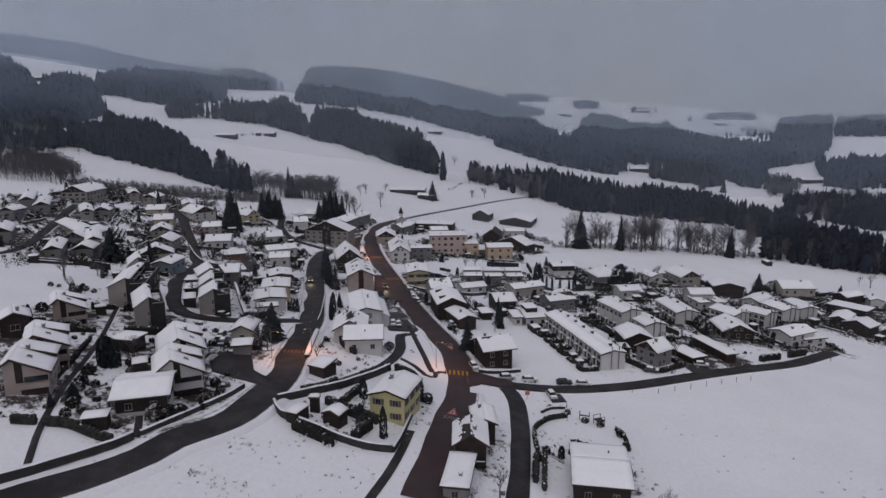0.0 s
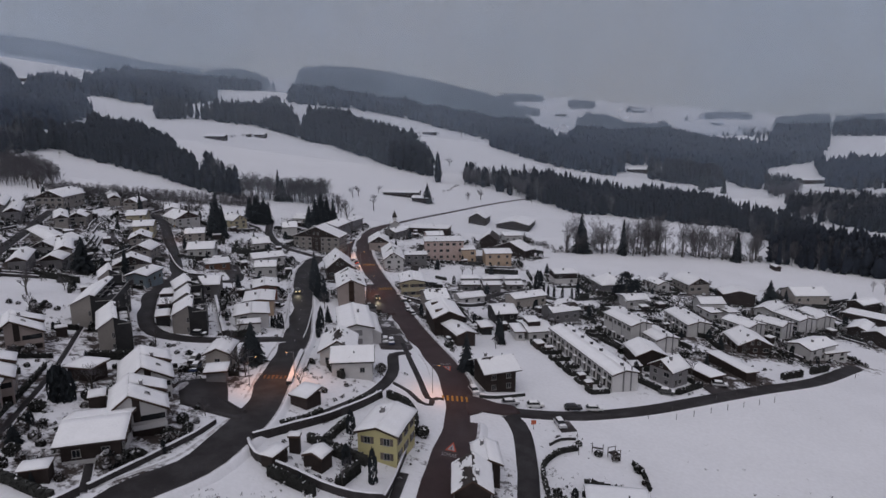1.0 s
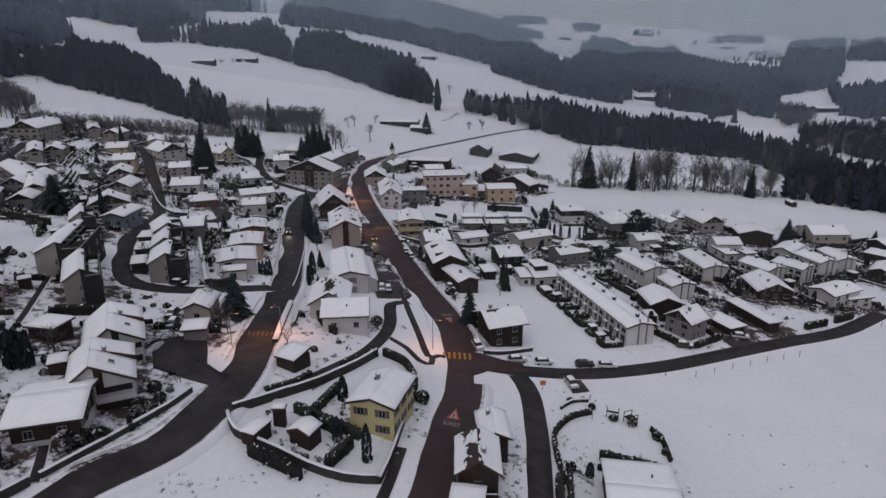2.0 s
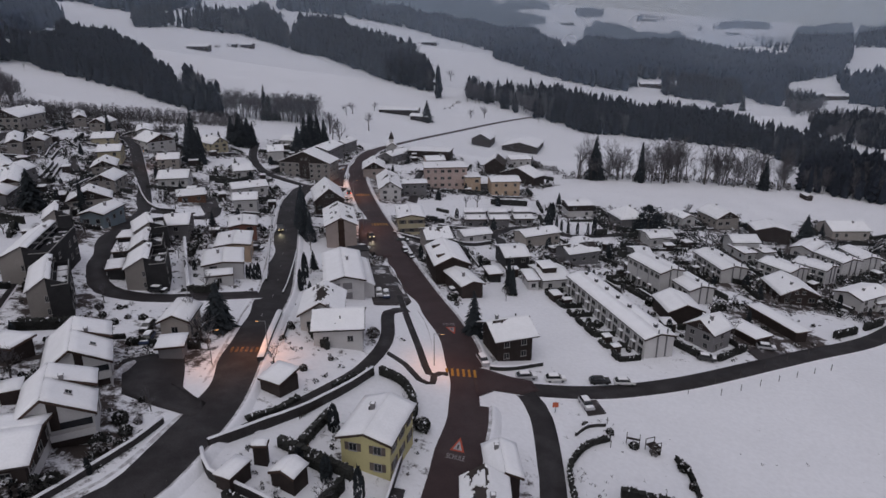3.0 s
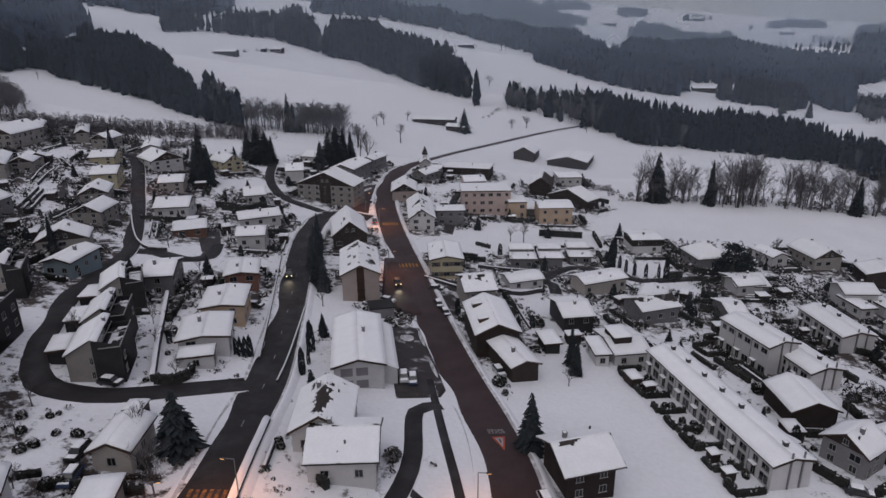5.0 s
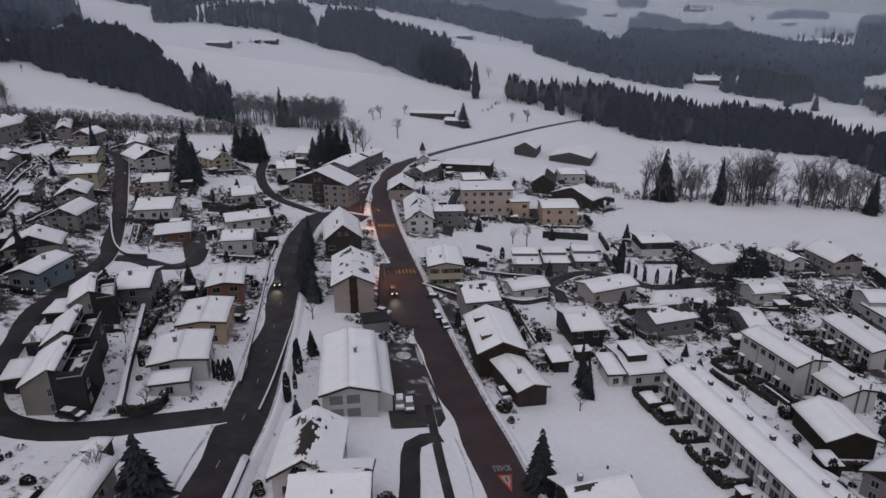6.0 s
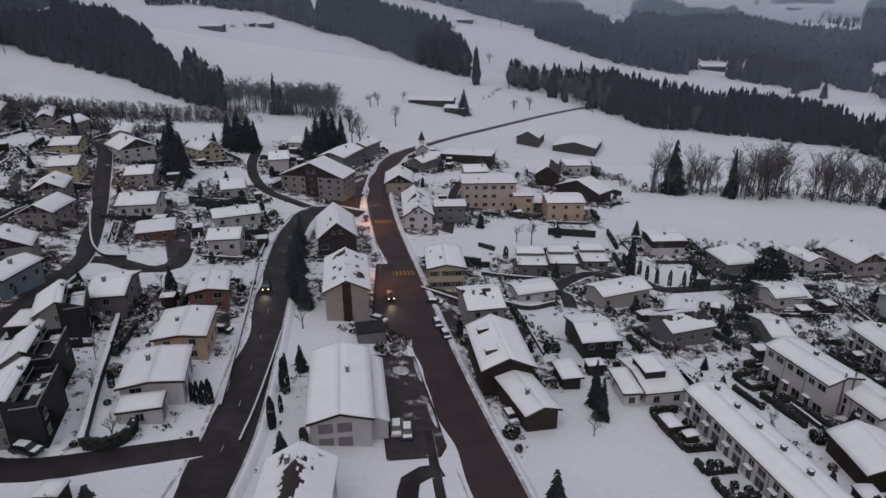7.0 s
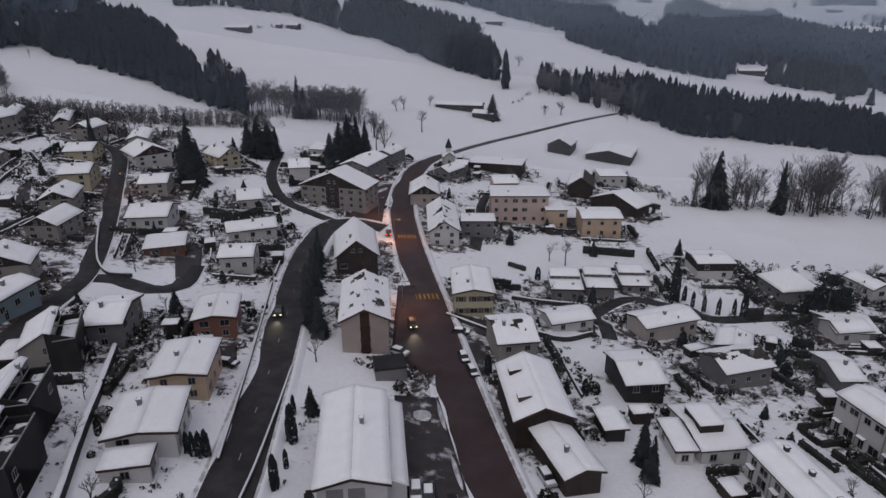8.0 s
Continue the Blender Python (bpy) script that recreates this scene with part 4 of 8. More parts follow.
def spruce_meshes(seed, h, r):
    """A single spruce seen from near: trunk, and whorls of drooping fronds."""
    rng = random.Random(seed)
    t, c = Shape(), Shape()
    for k in range(6):
        z0, z1 = h * k / 6.3, h * (k + 1) / 6.3
        w0, w1 = h * 0.014 * (1 - k / 7), h * 0.014 * (1 - (k + 1) / 7)
        ring = lambda z, w: [(w * math.cos(g * 1.047), w * math.sin(g * 1.047), z) for g in range(6)]
        t.solid(ring(z0, w0), ring(z1, w1))
    v, f = lump_tree(rng, h * 0.97, r * 0.62, 7, 8, 0.85)
    for q in f:
        c.face([v[k] for k in q])
    whorls = int(h * 2.6)
    for k in range(whorls):
        u = k / whorls
        z = h * (0.05 + 0.93 * u)
        reach = r * (1 - u) ** 0.8 + 0.2
        for j in range(max(5, int(13 * (1 - u * 0.5)))):
            ang = rng.random() * 6.283
            d = Vector((math.cos(ang), math.sin(ang), 0))
            s = Vector((-d.y, d.x, 0))
            q = reach * rng.uniform(0.6, 1.1)
            wide = q * 0.2 + 0.1
            p0 = d * q * 0.2 + Vector((0, 0, z + 0.3))
            p1 = d * q * 0.6 + Vector((0, 0, z - q * 0.1))
            p2 = d * q + Vector((0, 0, z - q * rng.uniform(0.22, 0.48)))
            c.face([p0, p1 - s * wide, p2])
            c.face([p0, p2, p1 + s * wide])
    return t.mesh("trunk", BARK), c.mesh("crown", CONIFER)


SPRUCES = [spruce_meshes(i, 15.0, 3.2 + 0.35 * i) for i in range(4)]


def spruce(x, y, h, wide=1.0, form=0, label="dark green spruce standing in snow"):
    ob = thing("spruce", label, "tree", pose(x, y, ground(x, y) - 0.2, 0, 0, (x * 37) % 360), "spruces")
    for n, me in zip(("trunk", "crown"), SPRUCES[form % 4]):
        hang(n, me, ob, Matrix.Diagonal((h / 15 * wide, h / 15 * wide, h / 15, 1)))
    return ob


def bare_meshes(seed, spread=0.8, depth=6):
    """Trunk with limbs, and the fine twigs of a leafless tree 12 m high."""
    rng = random.Random(seed)
    t, c = Shape(), Shape()

    def limb(sh, p, q, w0, w1, k):
        d = (q - p).normalized()
        s = d.orthogonal().normalized()
        u = d.cross(s)
        ring = lambda m, w: [m + (s * math.cos(g * 6.283 / k) + u * math.sin(g * 6.283 / k)) * w for g in range(k)]
        sh.solid(ring(p, w0), ring(q, w1))

    def grow(p, d, length, w, level):
        q = p + d * length
        if level == 5:
            e = Vector((-d.y, d.x, 0.3)).normalized() * 0.022
            c.face([p - e, p + e, q])
            return
        limb(t if level < 3 else c, p, q, w, w * 0.65, 6 if level == 0 else (4 if level < 3 else 3))
        if level >= depth - 1:
            return
        for _ in range(rng.choice((3, 4, 4)) if level < 3 else 3):
            e = (d + Vector((rng.uniform(-1, 1), rng.uniform(-1, 1), rng.uniform(-0.3, 0.65))) * spread).normalized()
            grow(p + d * length * rng.uniform(0.5, 1.0), e, length * rng.uniform(0.55, 0.78), w * 0.55, level + 1)

    grow(Vector((0, 0, 0)), Vector((0.03, 0.02, 1)).normalized(), 4.0, 0.24, 0)
    tall = 12.0 / max(p[2] for p in t.v + c.v)
    for sh in (t, c):
        sh.v = [(p[0] * tall * 0.8, p[1] * tall * 0.8, p[2] * tall) for p in sh.v]
    return t.mesh("trunk", BARK), c.mesh("crown", TWIG)


BARES = [bare_meshes(20 + i, 0.65 + 0.1 * i) for i in range(4)]


def slim_meshes(seed):
    """A tall stream-side tree 12 m high: one to three stems that fork steeply, with many fine upright twigs."""
    rng = random.Random(seed)
    t, c = Shape(), Shape()

    def limb(sh, p, q, w0, w1, k):
        d = (q - p).normalized()
        s = d.orthogonal().normalized()
        u = d.cross(s)
        ring = lambda m, w: [m + (s * math.cos(g * 6.283 / k) + u * math.sin(g * 6.283 / k)) * w for g in range(k)]
        sh.solid(ring(p, w0), ring(q, w1))

    def branch(p, d, length, w, level):
        bend = Vector((rng.uniform(-1, 1), rng.uniform(-1, 1), 0)) * 0.06
        q = p + (d + bend).normalized() * length * 0.5
        e = q + (d - bend * 0.5 + Vector((0, 0, 0.18))).normalized() * length * 0.5
        if level == 3:
            side = Vector((-d.y, d.x, 0.1)).normalized() * 0.03
            c.face([p - side, p + side, e])
            return
        if level == 2:
            o = d.orthogonal().normalized() * w
            foot = [p + o, p - o * 0.5 + d.cross(o) * 0.87, p - o * 0.5 - d.cross(o) * 0.87]
            for g in range(3):
                c.face([foot[g], foot[(g + 1) % 3], e])
        else:
            limb(t, p, q, w, w * 0.75, 5 if level == 0 else 3)
            limb(t, q, e, w * 0.75, w * 0.3, 5 if level == 0 else 3)
        for k in range((13, 9, 7)[level]):
            along = rng.uniform(0.28 if level == 0 else 0.15, 1.0)
            m = p.lerp(q, along * 2) if along < 0.5 else q.lerp(e, along * 2 - 1)
            a = rng.random() * 6.283
            out = Vector((math.cos(a), math.sin(a), rng.uniform(0.5, 1.5))).normalized()
            branch(m, out, length * rng.uniform(0.32, 0.52) * (1.2 - 0.5 * along), w * 0.33, level + 1)

    for k in range(rng.choice((1, 2, 2, 3))):
        a = rng.random() * 6.283
        foot = Vector((math.cos(a), math.sin(a), 0)) * (0.35 * k)
        branch(foot, Vector((math.cos(a) * 0.1 * k, math.sin(a) * 0.1 * k, 1)).normalized(), 10.5 - 1.4 * k, 0.16 - 0.03 * k, 0)
    tall = 12.0 / max(p[2] for p in t.v + c.v)
    for sh in (t, c):
        sh.v = [(p[0] * tall, p[1] * tall, p[2] * tall) for p in sh.v]
    return t.mesh("trunk", BARK), c.mesh("crown", TWIG)


SLIM = [slim_meshes(40 + i) for i in range(5)]


def bare_tree(x, y, h, wide=1.0, form=0, label="leafless tree with frosted twigs in snow", group="leafless trees"):
    ob = thing("bare_tree", label, "tree", pose(x, y, ground(x, y) - 0.15, 0, 0, (x * 53) % 360), group)
    for n, me in zip(("trunk", "crown"), SLIM[form % 5] if group == "stream-side trees" else BARES[form % 4]):
        hang(n, me, ob, Matrix.Diagonal((h / 12 * wide, h / 12 * wide, h / 12, 1)))
    return ob


def leafy_blob(seed, column=False):
    """Clumped foliage: hundreds of small tilted leaves on an uneven egg, 1 m high, and a cap of snow where column is off."""
    rng = random.Random(seed)
    s = Shape()
    for _ in range(240):
        a, u = rng.random() * 6.283, rng.random()
        z = u
        rad = (0.5 * math.sqrt(max(0.02, 1 - (2 * u - 0.75) ** 2 * 0.8)) if not column else 0.5 * (1 - u ** 4) ** 0.6) * rng.uniform(0.75, 1.08)
        p = Vector((rad * math.cos(a), rad * math.sin(a), z))
        n = Vector((rng.uniform(-1, 1), rng.uniform(-1, 1), rng.uniform(-.3, 1))).normalized()
        e = n.orthogonal().normalized() * rng.uniform(0.06, 0.12)
        g = n.cross(e)
        snow = (not column) and u > 0.78 and rng.random() < 0.25
        s.face([p - e - g, p + e - g * 0.6, p + e * 0.7 + g, p - e * 0.8 + g * 0.8], 1 if snow else 0)
    return s


SHRUBS = [leafy_blob(i).mesh("foliage", [SHRUB, SNOW]) for i in range(4)]
DARKSHRUBS = [leafy_blob(i + 10).mesh("foliage", [HEDGE, SNOW]) for i in range(3)]
COLUMNS = [leafy_blob(i + 30, True).mesh("foliage", [CONIFER, SNOW]) for i in range(2)]


def shrub(x, y, size=1.5, dark=False, form=0):
    me = (DARKSHRUBS if dark else SHRUBS)[form % (3 if dark else 4)]
    ob = hang("shrub", me, None, pose(x, y, ground(x, y) - 0.1, 0, 0, (x * 71) % 360) @ Matrix.Diagonal((size * 1.25, size * 1.1, size, 1)))
    return tagged(ob, "dark evergreen garden shrub dusted with snow" if dark else "leafless garden shrub dusted with snow", "shrub", "garden shrubs")


def thuja(x, y, h, wide=0.35):
    ob = hang("thuja", COLUMNS[int(x) % 2], None, pose(x, y, ground(x, y) - 0.1, 0, 0, (x * 71) % 360) @ Matrix.Diagonal((h * wide, h * wide, h, 1)))
    return tagged(ob, "slender dark evergreen column tree in snow", "tree", "column trees")



def pine_meshes(seed):
    """A broad old pine 10 m high: a forked trunk and clouds of needles with gaps between them."""
    rng = random.Random(seed)
    t, c = Shape(), Shape()
    ring = lambda x, z, w: [(x + w * math.cos(g * 1.047), w * math.sin(g * 1.047), z) for g in range(6)]
    t.solid(ring(0, 0, .28), ring(.2, 5, .18))
    t.solid(ring(.2, 5, .18), ring(0, 9, .06))
    for k in range(44):
        u = rng.random()
        reach = 4.0 * math.sqrt(max(0.05, 1 - u ** 1.6)) * rng.uniform(.35, 1.0)
        ang = rng.random() * 6.283
        m = Vector((reach * math.cos(ang), reach * math.sin(ang), 1.6 + 7.4 * u))
        size = rng.uniform(.9, 1.6) * (1.1 - .4 * u)
        for _ in range(54):
            q = Vector((rng.gauss(0, .5), rng.gauss(0, .5), rng.gauss(0, .3))) * size
            n = Vector((rng.uniform(-1, 1), rng.uniform(-1, 1), rng.uniform(-.3, 1))).normalized()
            e = n.orthogonal().normalized() * rng.uniform(.2, .38)
            g = n.cross(e)
            c.face([m + q - e - g, m + q + e - g * .6, m + q + e * .3 + g])
    return t.mesh("trunk", BARK), c.mesh("crown", CONIFER)


PINE = pine_meshes(4)


def pine(x, y, h, wide=1.0, label="broad dark pine standing among gardens"):
    ob = thing("pine", label, "tree", pose(x, y, ground(x, y) - 0.2, 0, 0, (x * 31) % 360), "pines")
    for n, me in zip(("trunk", "crown"), PINE):
        hang(n, me, ob, Matrix.Diagonal((h / 10 * wide, h / 10 * wide, h / 10, 1)))
    return ob


def tree_line(a, b, n, h0, h1, depth, label, seed, group="leafless trees", wide=1.0):
    """A ragged belt of leafless trees between two points."""
    rng = random.Random(seed)
    a, b = Vector(a), Vector(b)
    d = (b - a).normalized()
    s = Vector((-d.y, d.x))
    for k in range(n):
        p = a.lerp(b, (k + rng.uniform(-.4, .4)) / max(1, n - 1)) + s * rng.uniform(-.5, .5) * depth
        bare_tree(p.x, p.y, rng.uniform(h0, h1), wide * rng.uniform(.8, 1.15), rng.randrange(5), label, group)


def thicket(label, pts, low, high, seed, mats=None):
    """Scrub that nobody could count, as one sheet of small tilted leaves and twigs round each point."""
    rng = random.Random(seed)
    v = []
    for x, y in pts:
        size = rng.uniform(low, high)
        z = ground(x, y) - .1
        for _ in range(34):
            a, u = rng.random() * 6.283, rng.random()
            rad = size * .6 * math.sqrt(max(.05, 1 - u * u * .9)) * rng.uniform(.3, 1.1)
            p = Vector((x + rad * math.cos(a), y + rad * math.sin(a), z + u * size))
            n = Vector((rng.uniform(-1, 1), rng.uniform(-1, 1), rng.uniform(-.3, 1))).normalized()
            e = n.orthogonal().normalized() * rng.uniform(.05, .13) * size
            c = n.cross(e) * 1.4
            v += [p - e - c, p + e - c * .6, p + c]
    return tagged(hang("thicket", mesh_of("thicket", [tuple(p) for p in v], np.arange(len(v)).reshape(-1, 3), mats or SHRUB)), label, "undergrowth", kind="stuff")


def belt(label, a, b, n, spread, low, high, seed, mat=None):
    """A belt of bushes between two points."""
    rng = random.Random(seed)
    a, b = Vector(a), Vector(b)
    return thicket(label, [tuple(a.lerp(b, rng.random()) + Vector((rng.uniform(-spread, spread), rng.uniform(-spread, spread)))) for k in range(n)], low, high, seed, mat)

# ---- houses, street by street ----
lodge("grey house with a lopsided snowy gable roof", -92.5, 154.2, 31.8, 8.2, 10.2, 3.2, 28, 0.22, TAUPE)
lodge("taupe house with a lopsided gable under snow", -80.8, 126.6, 30.2, 8.0, 11.4, 4.2, 27, 0.24, TAUPE)
lodge("taupe house with a lopsided gable and dark balcony band", -76.6, 114.7, 22.2, 8.2, 11.8, 3.8, 27, 0.24, TAUPE)
house("small dark timber house under snow", -95.6, 138.6, 35.6, 6.6, 7.5, 4.0, "gable", wall=WOOD, storeys=1)
house("long low white house with a wide snow roof", -55.2, 113.5, 105.7, 12.6, 10.3, 3.6, "gable", wall=WHITE, upper=WOOD, storeys=1, pitch=13, chim=0, over=1.0)
lodge("white house with lopsided snowy gable and dark window strip", -53.1, 123.2, 24.6, 9.6, 10.8, 4.2, 29, 0.36, WHITE)
lodge("white house with lopsided snowy gable beside a parking yard", -59.6, 140.0, 25.2, 10.2, 13.6, 3.6, 29, 0.44, WHITE)
house("flat dark carport carrying deep snow", -72.0, 141.5, -11.7, 6.4, 5.6, 2.7, "flat", wall=WOOD, win=False, chim=0, storeys=1)
terrace_house("stepped house with pale render and black cladding under snow", -88.7, 180.3, 14.3, 9.6, 19.4, 6.5)
terrace_house("stepped house with pale render and black cladding under snow", -77.5, 164.0, 27.9, 7.0, 14.8, 6.0)
terrace_house("stepped house with pale render and black cladding under snow", -101.0, 208.8, 27.8, 6.3, 10.1, 5.5)
terrace_house("stepped house with pale render and black cladding under snow", -66.9, 183.1, 18.7, 8.4, 10.9, 5.6)
terrace_house("stepped house with pale render and black cladding under snow", -71.9, 194.8, 19.2, 7.2, 10.2, 5.9)
terrace_house("stepped house with pale render and black cladding under snow", -79.8, 214.1, 27.5, 8.3, 10.4, 5.0)
# closed black walls stand in for the shade inside these open carports
house("flat dark carport beside a stepped house under snow", -83.7, 209.4, 12.0, 4.4, 6.8, 2.6, "flat", wall=BLACK, win=False, chim=0, storeys=1, over=0.3)
house("flat dark carport beside a stepped house under snow", -79.2, 196.7, 17.0, 4.1, 6.9, 2.6, "flat", wall=BLACK, win=False, chim=0, storeys=1, over=0.3)
house("flat dark carport beside a stepped house under snow", -74.9, 184.3, 20.9, 3.9, 6.7, 2.6, "flat", wall=BLACK, win=False, chim=0, storeys=1, over=0.3)
house("small cream garage with snowy gable roof", -51.0, 159.9, 3.2, 6.2, 8.8, 3.5, "gable", wall=CREAM, storeys=1, chim=0, every=4)
house("flat garage roof under even snow", -48.5, 149.2, 11.5, 5.1, 5.3, 2.4, "flat", wall=GREYWALL, win=False, chim=0, storeys=1)
house("yellow two-storey house with dark shutters and snow roof", -9.8, 127.0, -16.2, 8.5, 11.1, 5.6, "gable", wall=YELLOW, shut=True, pitch=17, every=2.5)
house("narrow dark timber hut with snow cap", -25.4, 120.8, 0.1, 2.2, 1.6, 3.0, "flat", wall=WOOD, win=False, chim=0, over=0.2, storeys=1)
house("dark timber garden shed under snow", -20.8, 117.4, -23.8, 4.1, 3.6, 2.4, "gable", wall=WOOD, win=False, chim=0, over=0.25, storeys=1, pitch=22)
house("low dark shed with sloping snow roof", -27.6, 140.8, -29.1, 4.8, 5.1, 2.4, "mono", wall=WOOD, win=False, chim=0, over=0.3, storeys=1)
house("white hillside house with half-cleared snow roof", -21.0, 164.3, 95.0, 10.8, 10.6, 4.2, "gable", wall=WHITE, pitch=22, storeys=1, melt=0.12, ridge=0.5)
house("hillside house wing with dark bare roof patches", -25.5, 171.8, 5.0, 9.6, 12.5, 4.4, "gable", wall=WHITE, pitch=30, storeys=1, melt=0.36, ridge=0.75)
house("long white hall with low snow-covered gable roof", -25.3, 199.4, 11.0, 10.2, 22.0, 5.3, "gable", wall=WHITE, pitch=15, storeys=1, chim=1, win=False, hall=True, lean=2.6)
house("dark flat-roofed concrete garage beside the road", -25.0, 228.4, 16.0, 6.0, 5.2, 2.5, "flat", wall=GREYWALL, win=False, chim=0, storeys=1, over=0.1, thick=0.0, cover=BLACK, category="garage", name="garage")
house("steep dark-gabled house with snow roof", -43.2, 284.0, 14.0, 11.6, 20.0, 5.0, "gable", wall=WOOD, pitch=38, storeys=1)
house("tall taupe apartment house with brown middle strip", -32.7, 244.6, 11.0, 10.4, 20.5, 7.4, "gable", wall=TAUPE, pitch=26, storeys=3, sky=3, win=False, strip=EAVES, melt=0.36, ridge=0.3)
house("wide brown-gabled apartment house with balconies", -59.8, 335.0, -12.4, 25.0, 12.0, 7.0, "gable", wall=BEIGE, pitch=22, storeys=3, gable=WOOD, strip=WOOD, melt=0.1)
house("grey apartment house with snowy roof", -58.6, 372.3, -14.2, 12.4, 20.5, 6.0, "gable", wall=GREYWALL, pitch=18)
house("grey house at the village edge under snow", -52.1, 397.9, -19.0, 8.3, 14.9, 5.0, "gable", wall=GREYWALL, pitch=20)
house("brown timber house with low snowy gable", -32.0, 351.0, 6.0, 11.2, 17.0, 4.4, "gable", wall=TAUPE, pitch=30, storeys=1, gable=WOOD)
house("white gabled house with stone ground floor", -22.6, 319.0, 7.5, 9.9, 27.0, 4.6, "gable", wall=WHITE, pitch=32, upper=None, melt=0.3, ridge=0.5)
house("modern grey flat-roofed house with glazed storey", -11.3, 320.2, 4.3, 11.2, 8.1, 5.5, "flat", wall=GREYWALL, storeys=2)
house("salmon three-storey block with rows of windows", 2.2, 343.1, 4.2, 20.6, 13.8, 9.6, "flat", wall=PINK, storeys=3, every=3.0, chim=1)
house("pale lower wing of the salmon block", 14.6, 339.0, 4.2, 7.6, 11.0, 6.6, "flat", wall=ORANGE, storeys=2, every=2.6, chim=0, over=0.2)
house("salmon rear block with snowy roof", -2.9, 358.6, 98.7, 13.0, 9.8, 9.5, "gable", wall=PINK, storeys=3, pitch=10)
house("long dark timber hall with snow roof", -5.5, 411.5, -10.9, 25.1, 14.0, 4.0, "flat", wall=WOOD, storeys=1, win=False, chim=1)
house("grey box building with snow roof", -21.2, 398.0, -5.3, 6.4, 10.2, 4.0, "flat", wall=GREYWALL, storeys=1, chim=0)
house("small grey house by the road", -25.7, 389.4, -30.1, 8.6, 12.9, 3.0, "gable", wall=GREYWALL, storeys=1)
house("ochre two-storey house with low snow roof", 29.2, 335.0, 94.3, 13.0, 14.0, 6.6, "gable", wall=ORANGE, pitch=9, every=3.4)
house("flat annex roof under snow", 21.6, 347.0, 4.3, 8.4, 13.5, 2.6, "flat", wall=GREYWALL, storeys=1, chim=0, win=False)
house("long dark barn with snow-covered gable roof", 41.9, 365.4, -42.6, 21.2, 10.1, 4.0, "gable", wall=WOOD, pitch=20, storeys=1, win=False, chim=0)
house("dark barn with bare steep roof", 29.8, 388.0, -9.4, 11.0, 16.6, 5.0, "gable", wall=WOOD, pitch=35, storeys=1, win=False, chim=0, bare=0.9)
house("white flat-roofed workshop in snow", 45.8, 412.5, 4.1, 12.5, 13.5, 4.4, "flat", wall=WHITE, storeys=1, chim=0)
house("dark timber farm barn in the meadow", 28.5, 463.0, -18.0, 13.0, 16.0, 4.0, "gable", wall=WOOD, pitch=28, storeys=1, win=False, chim=0, name='barn', category='barn')
house("broad low farm shed with snow roof", 54.0, 459.8, -18.4, 23.5, 26.2, 2.9, "gable", wall=WOOD, pitch=13, storeys=1, win=False, chim=0, name='barn', category='barn')
house("low grey terraced bungalow with stepped snow roof", 13.0, 279.4, 1.1, 8.5, 9.2, 3.5, "flat", wall=GREYWALL, storeys=1, every=2.4, clere=True)
house("low grey terraced bungalow with stepped snow roof", 22.5, 284.9, 1.1, 8.1, 9.4, 2.7, "flat", wall=GREYWALL, storeys=1, every=2.4, clere=True)
house("low grey terraced bungalow with stepped snow roof", 32.6, 289.8, 1.1, 8.0, 9.6, 2.1, "flat", wall=GREYWALL, storeys=1, every=2.4, clere=True)
house("pale yellow apartment house with shuttered windows", -11.0, 266.6, 6.6, 10.2, 15.4, 6.0, "gable", wall=PALEYELLOW, pitch=12, storeys=2, shut=True, every=2.4)
house("grey house with half-bare snow roof", -1.8, 244.5, 103.3, 13.0, 9.0, 5.5, "gable", wall=BEIGE, pitch=18, storeys=2, melt=0.22, ridge=0.6)
house("white bungalow with wide snow roof", 11.8, 262.8, 110.3, 8.3, 11.4, 2.3, "gable", wall=WHITE, pitch=16, storeys=1)
house("large farmhouse barn with dark gable and snow roof", 1.5, 219.3, 10.0, 10.4, 17.8, 6.1, "gable", wall=WOOD, pitch=24, storeys=1, chim=0, win=False, dorm=2, name='barn', category='barn')
house("dark timber barn with snowy gable roof", 5.6, 206.8, 21.7, 6.9, 14.5, 3.8, "gable", wall=WOOD, pitch=18, storeys=1, win=False, name='barn', category='barn')
house("dark-walled house with a clean snow roof", 22.3, 236.0, 100.4, 13.0, 8.5, 4.4, "gable", wall=BLACK, pitch=14, storeys=2)
house("small dark garage with snow cap", 14.8, 218.6, 11.4, 4.4, 7.0, 2.6, "flat", wall=BLACK, storeys=1, win=False, chim=0)
house("long white bungalow with snow roof", 34.5, 264.4, 114.0, 8.8, 15.2, 3.9, "gable", wall=CREAM, pitch=16, storeys=1, upper=None, every=2.2)
house("grey bungalow with patchy snow roof", 44.8, 244.9, 110.3, 9.8, 12.0, 4.1, "gable", wall=GREYWALL, pitch=20, storeys=1, melt=0.4, ridge=0.55)
house("white house with dark dormer box on its roof", 31.3, 218.6, 100.9, 13.0, 9.0, 3.3, "gable", wall=WHITE, pitch=10, storeys=1, box=0.45)
house("white flat-roofed house wing under snow", 25.2, 215.1, 6.6, 3.9, 8.9, 3.0, "flat", wall=WHITE, storeys=1, chim=0)
house("white house with dark upper storey", 57.1, 304.2, 95.2, 11.1, 11.3, 4.6, "gable", wall=WHITE, pitch=8, storeys=2, upper=WOOD)
house("dark timber chalet with broad snow roof", 13.9, 169.8, 108.0, 10.6, 10.0, 5.2, "gable", wall=WOOD, pitch=24, storeys=2, over=1.1, melt=0.3, ridge=0.5)
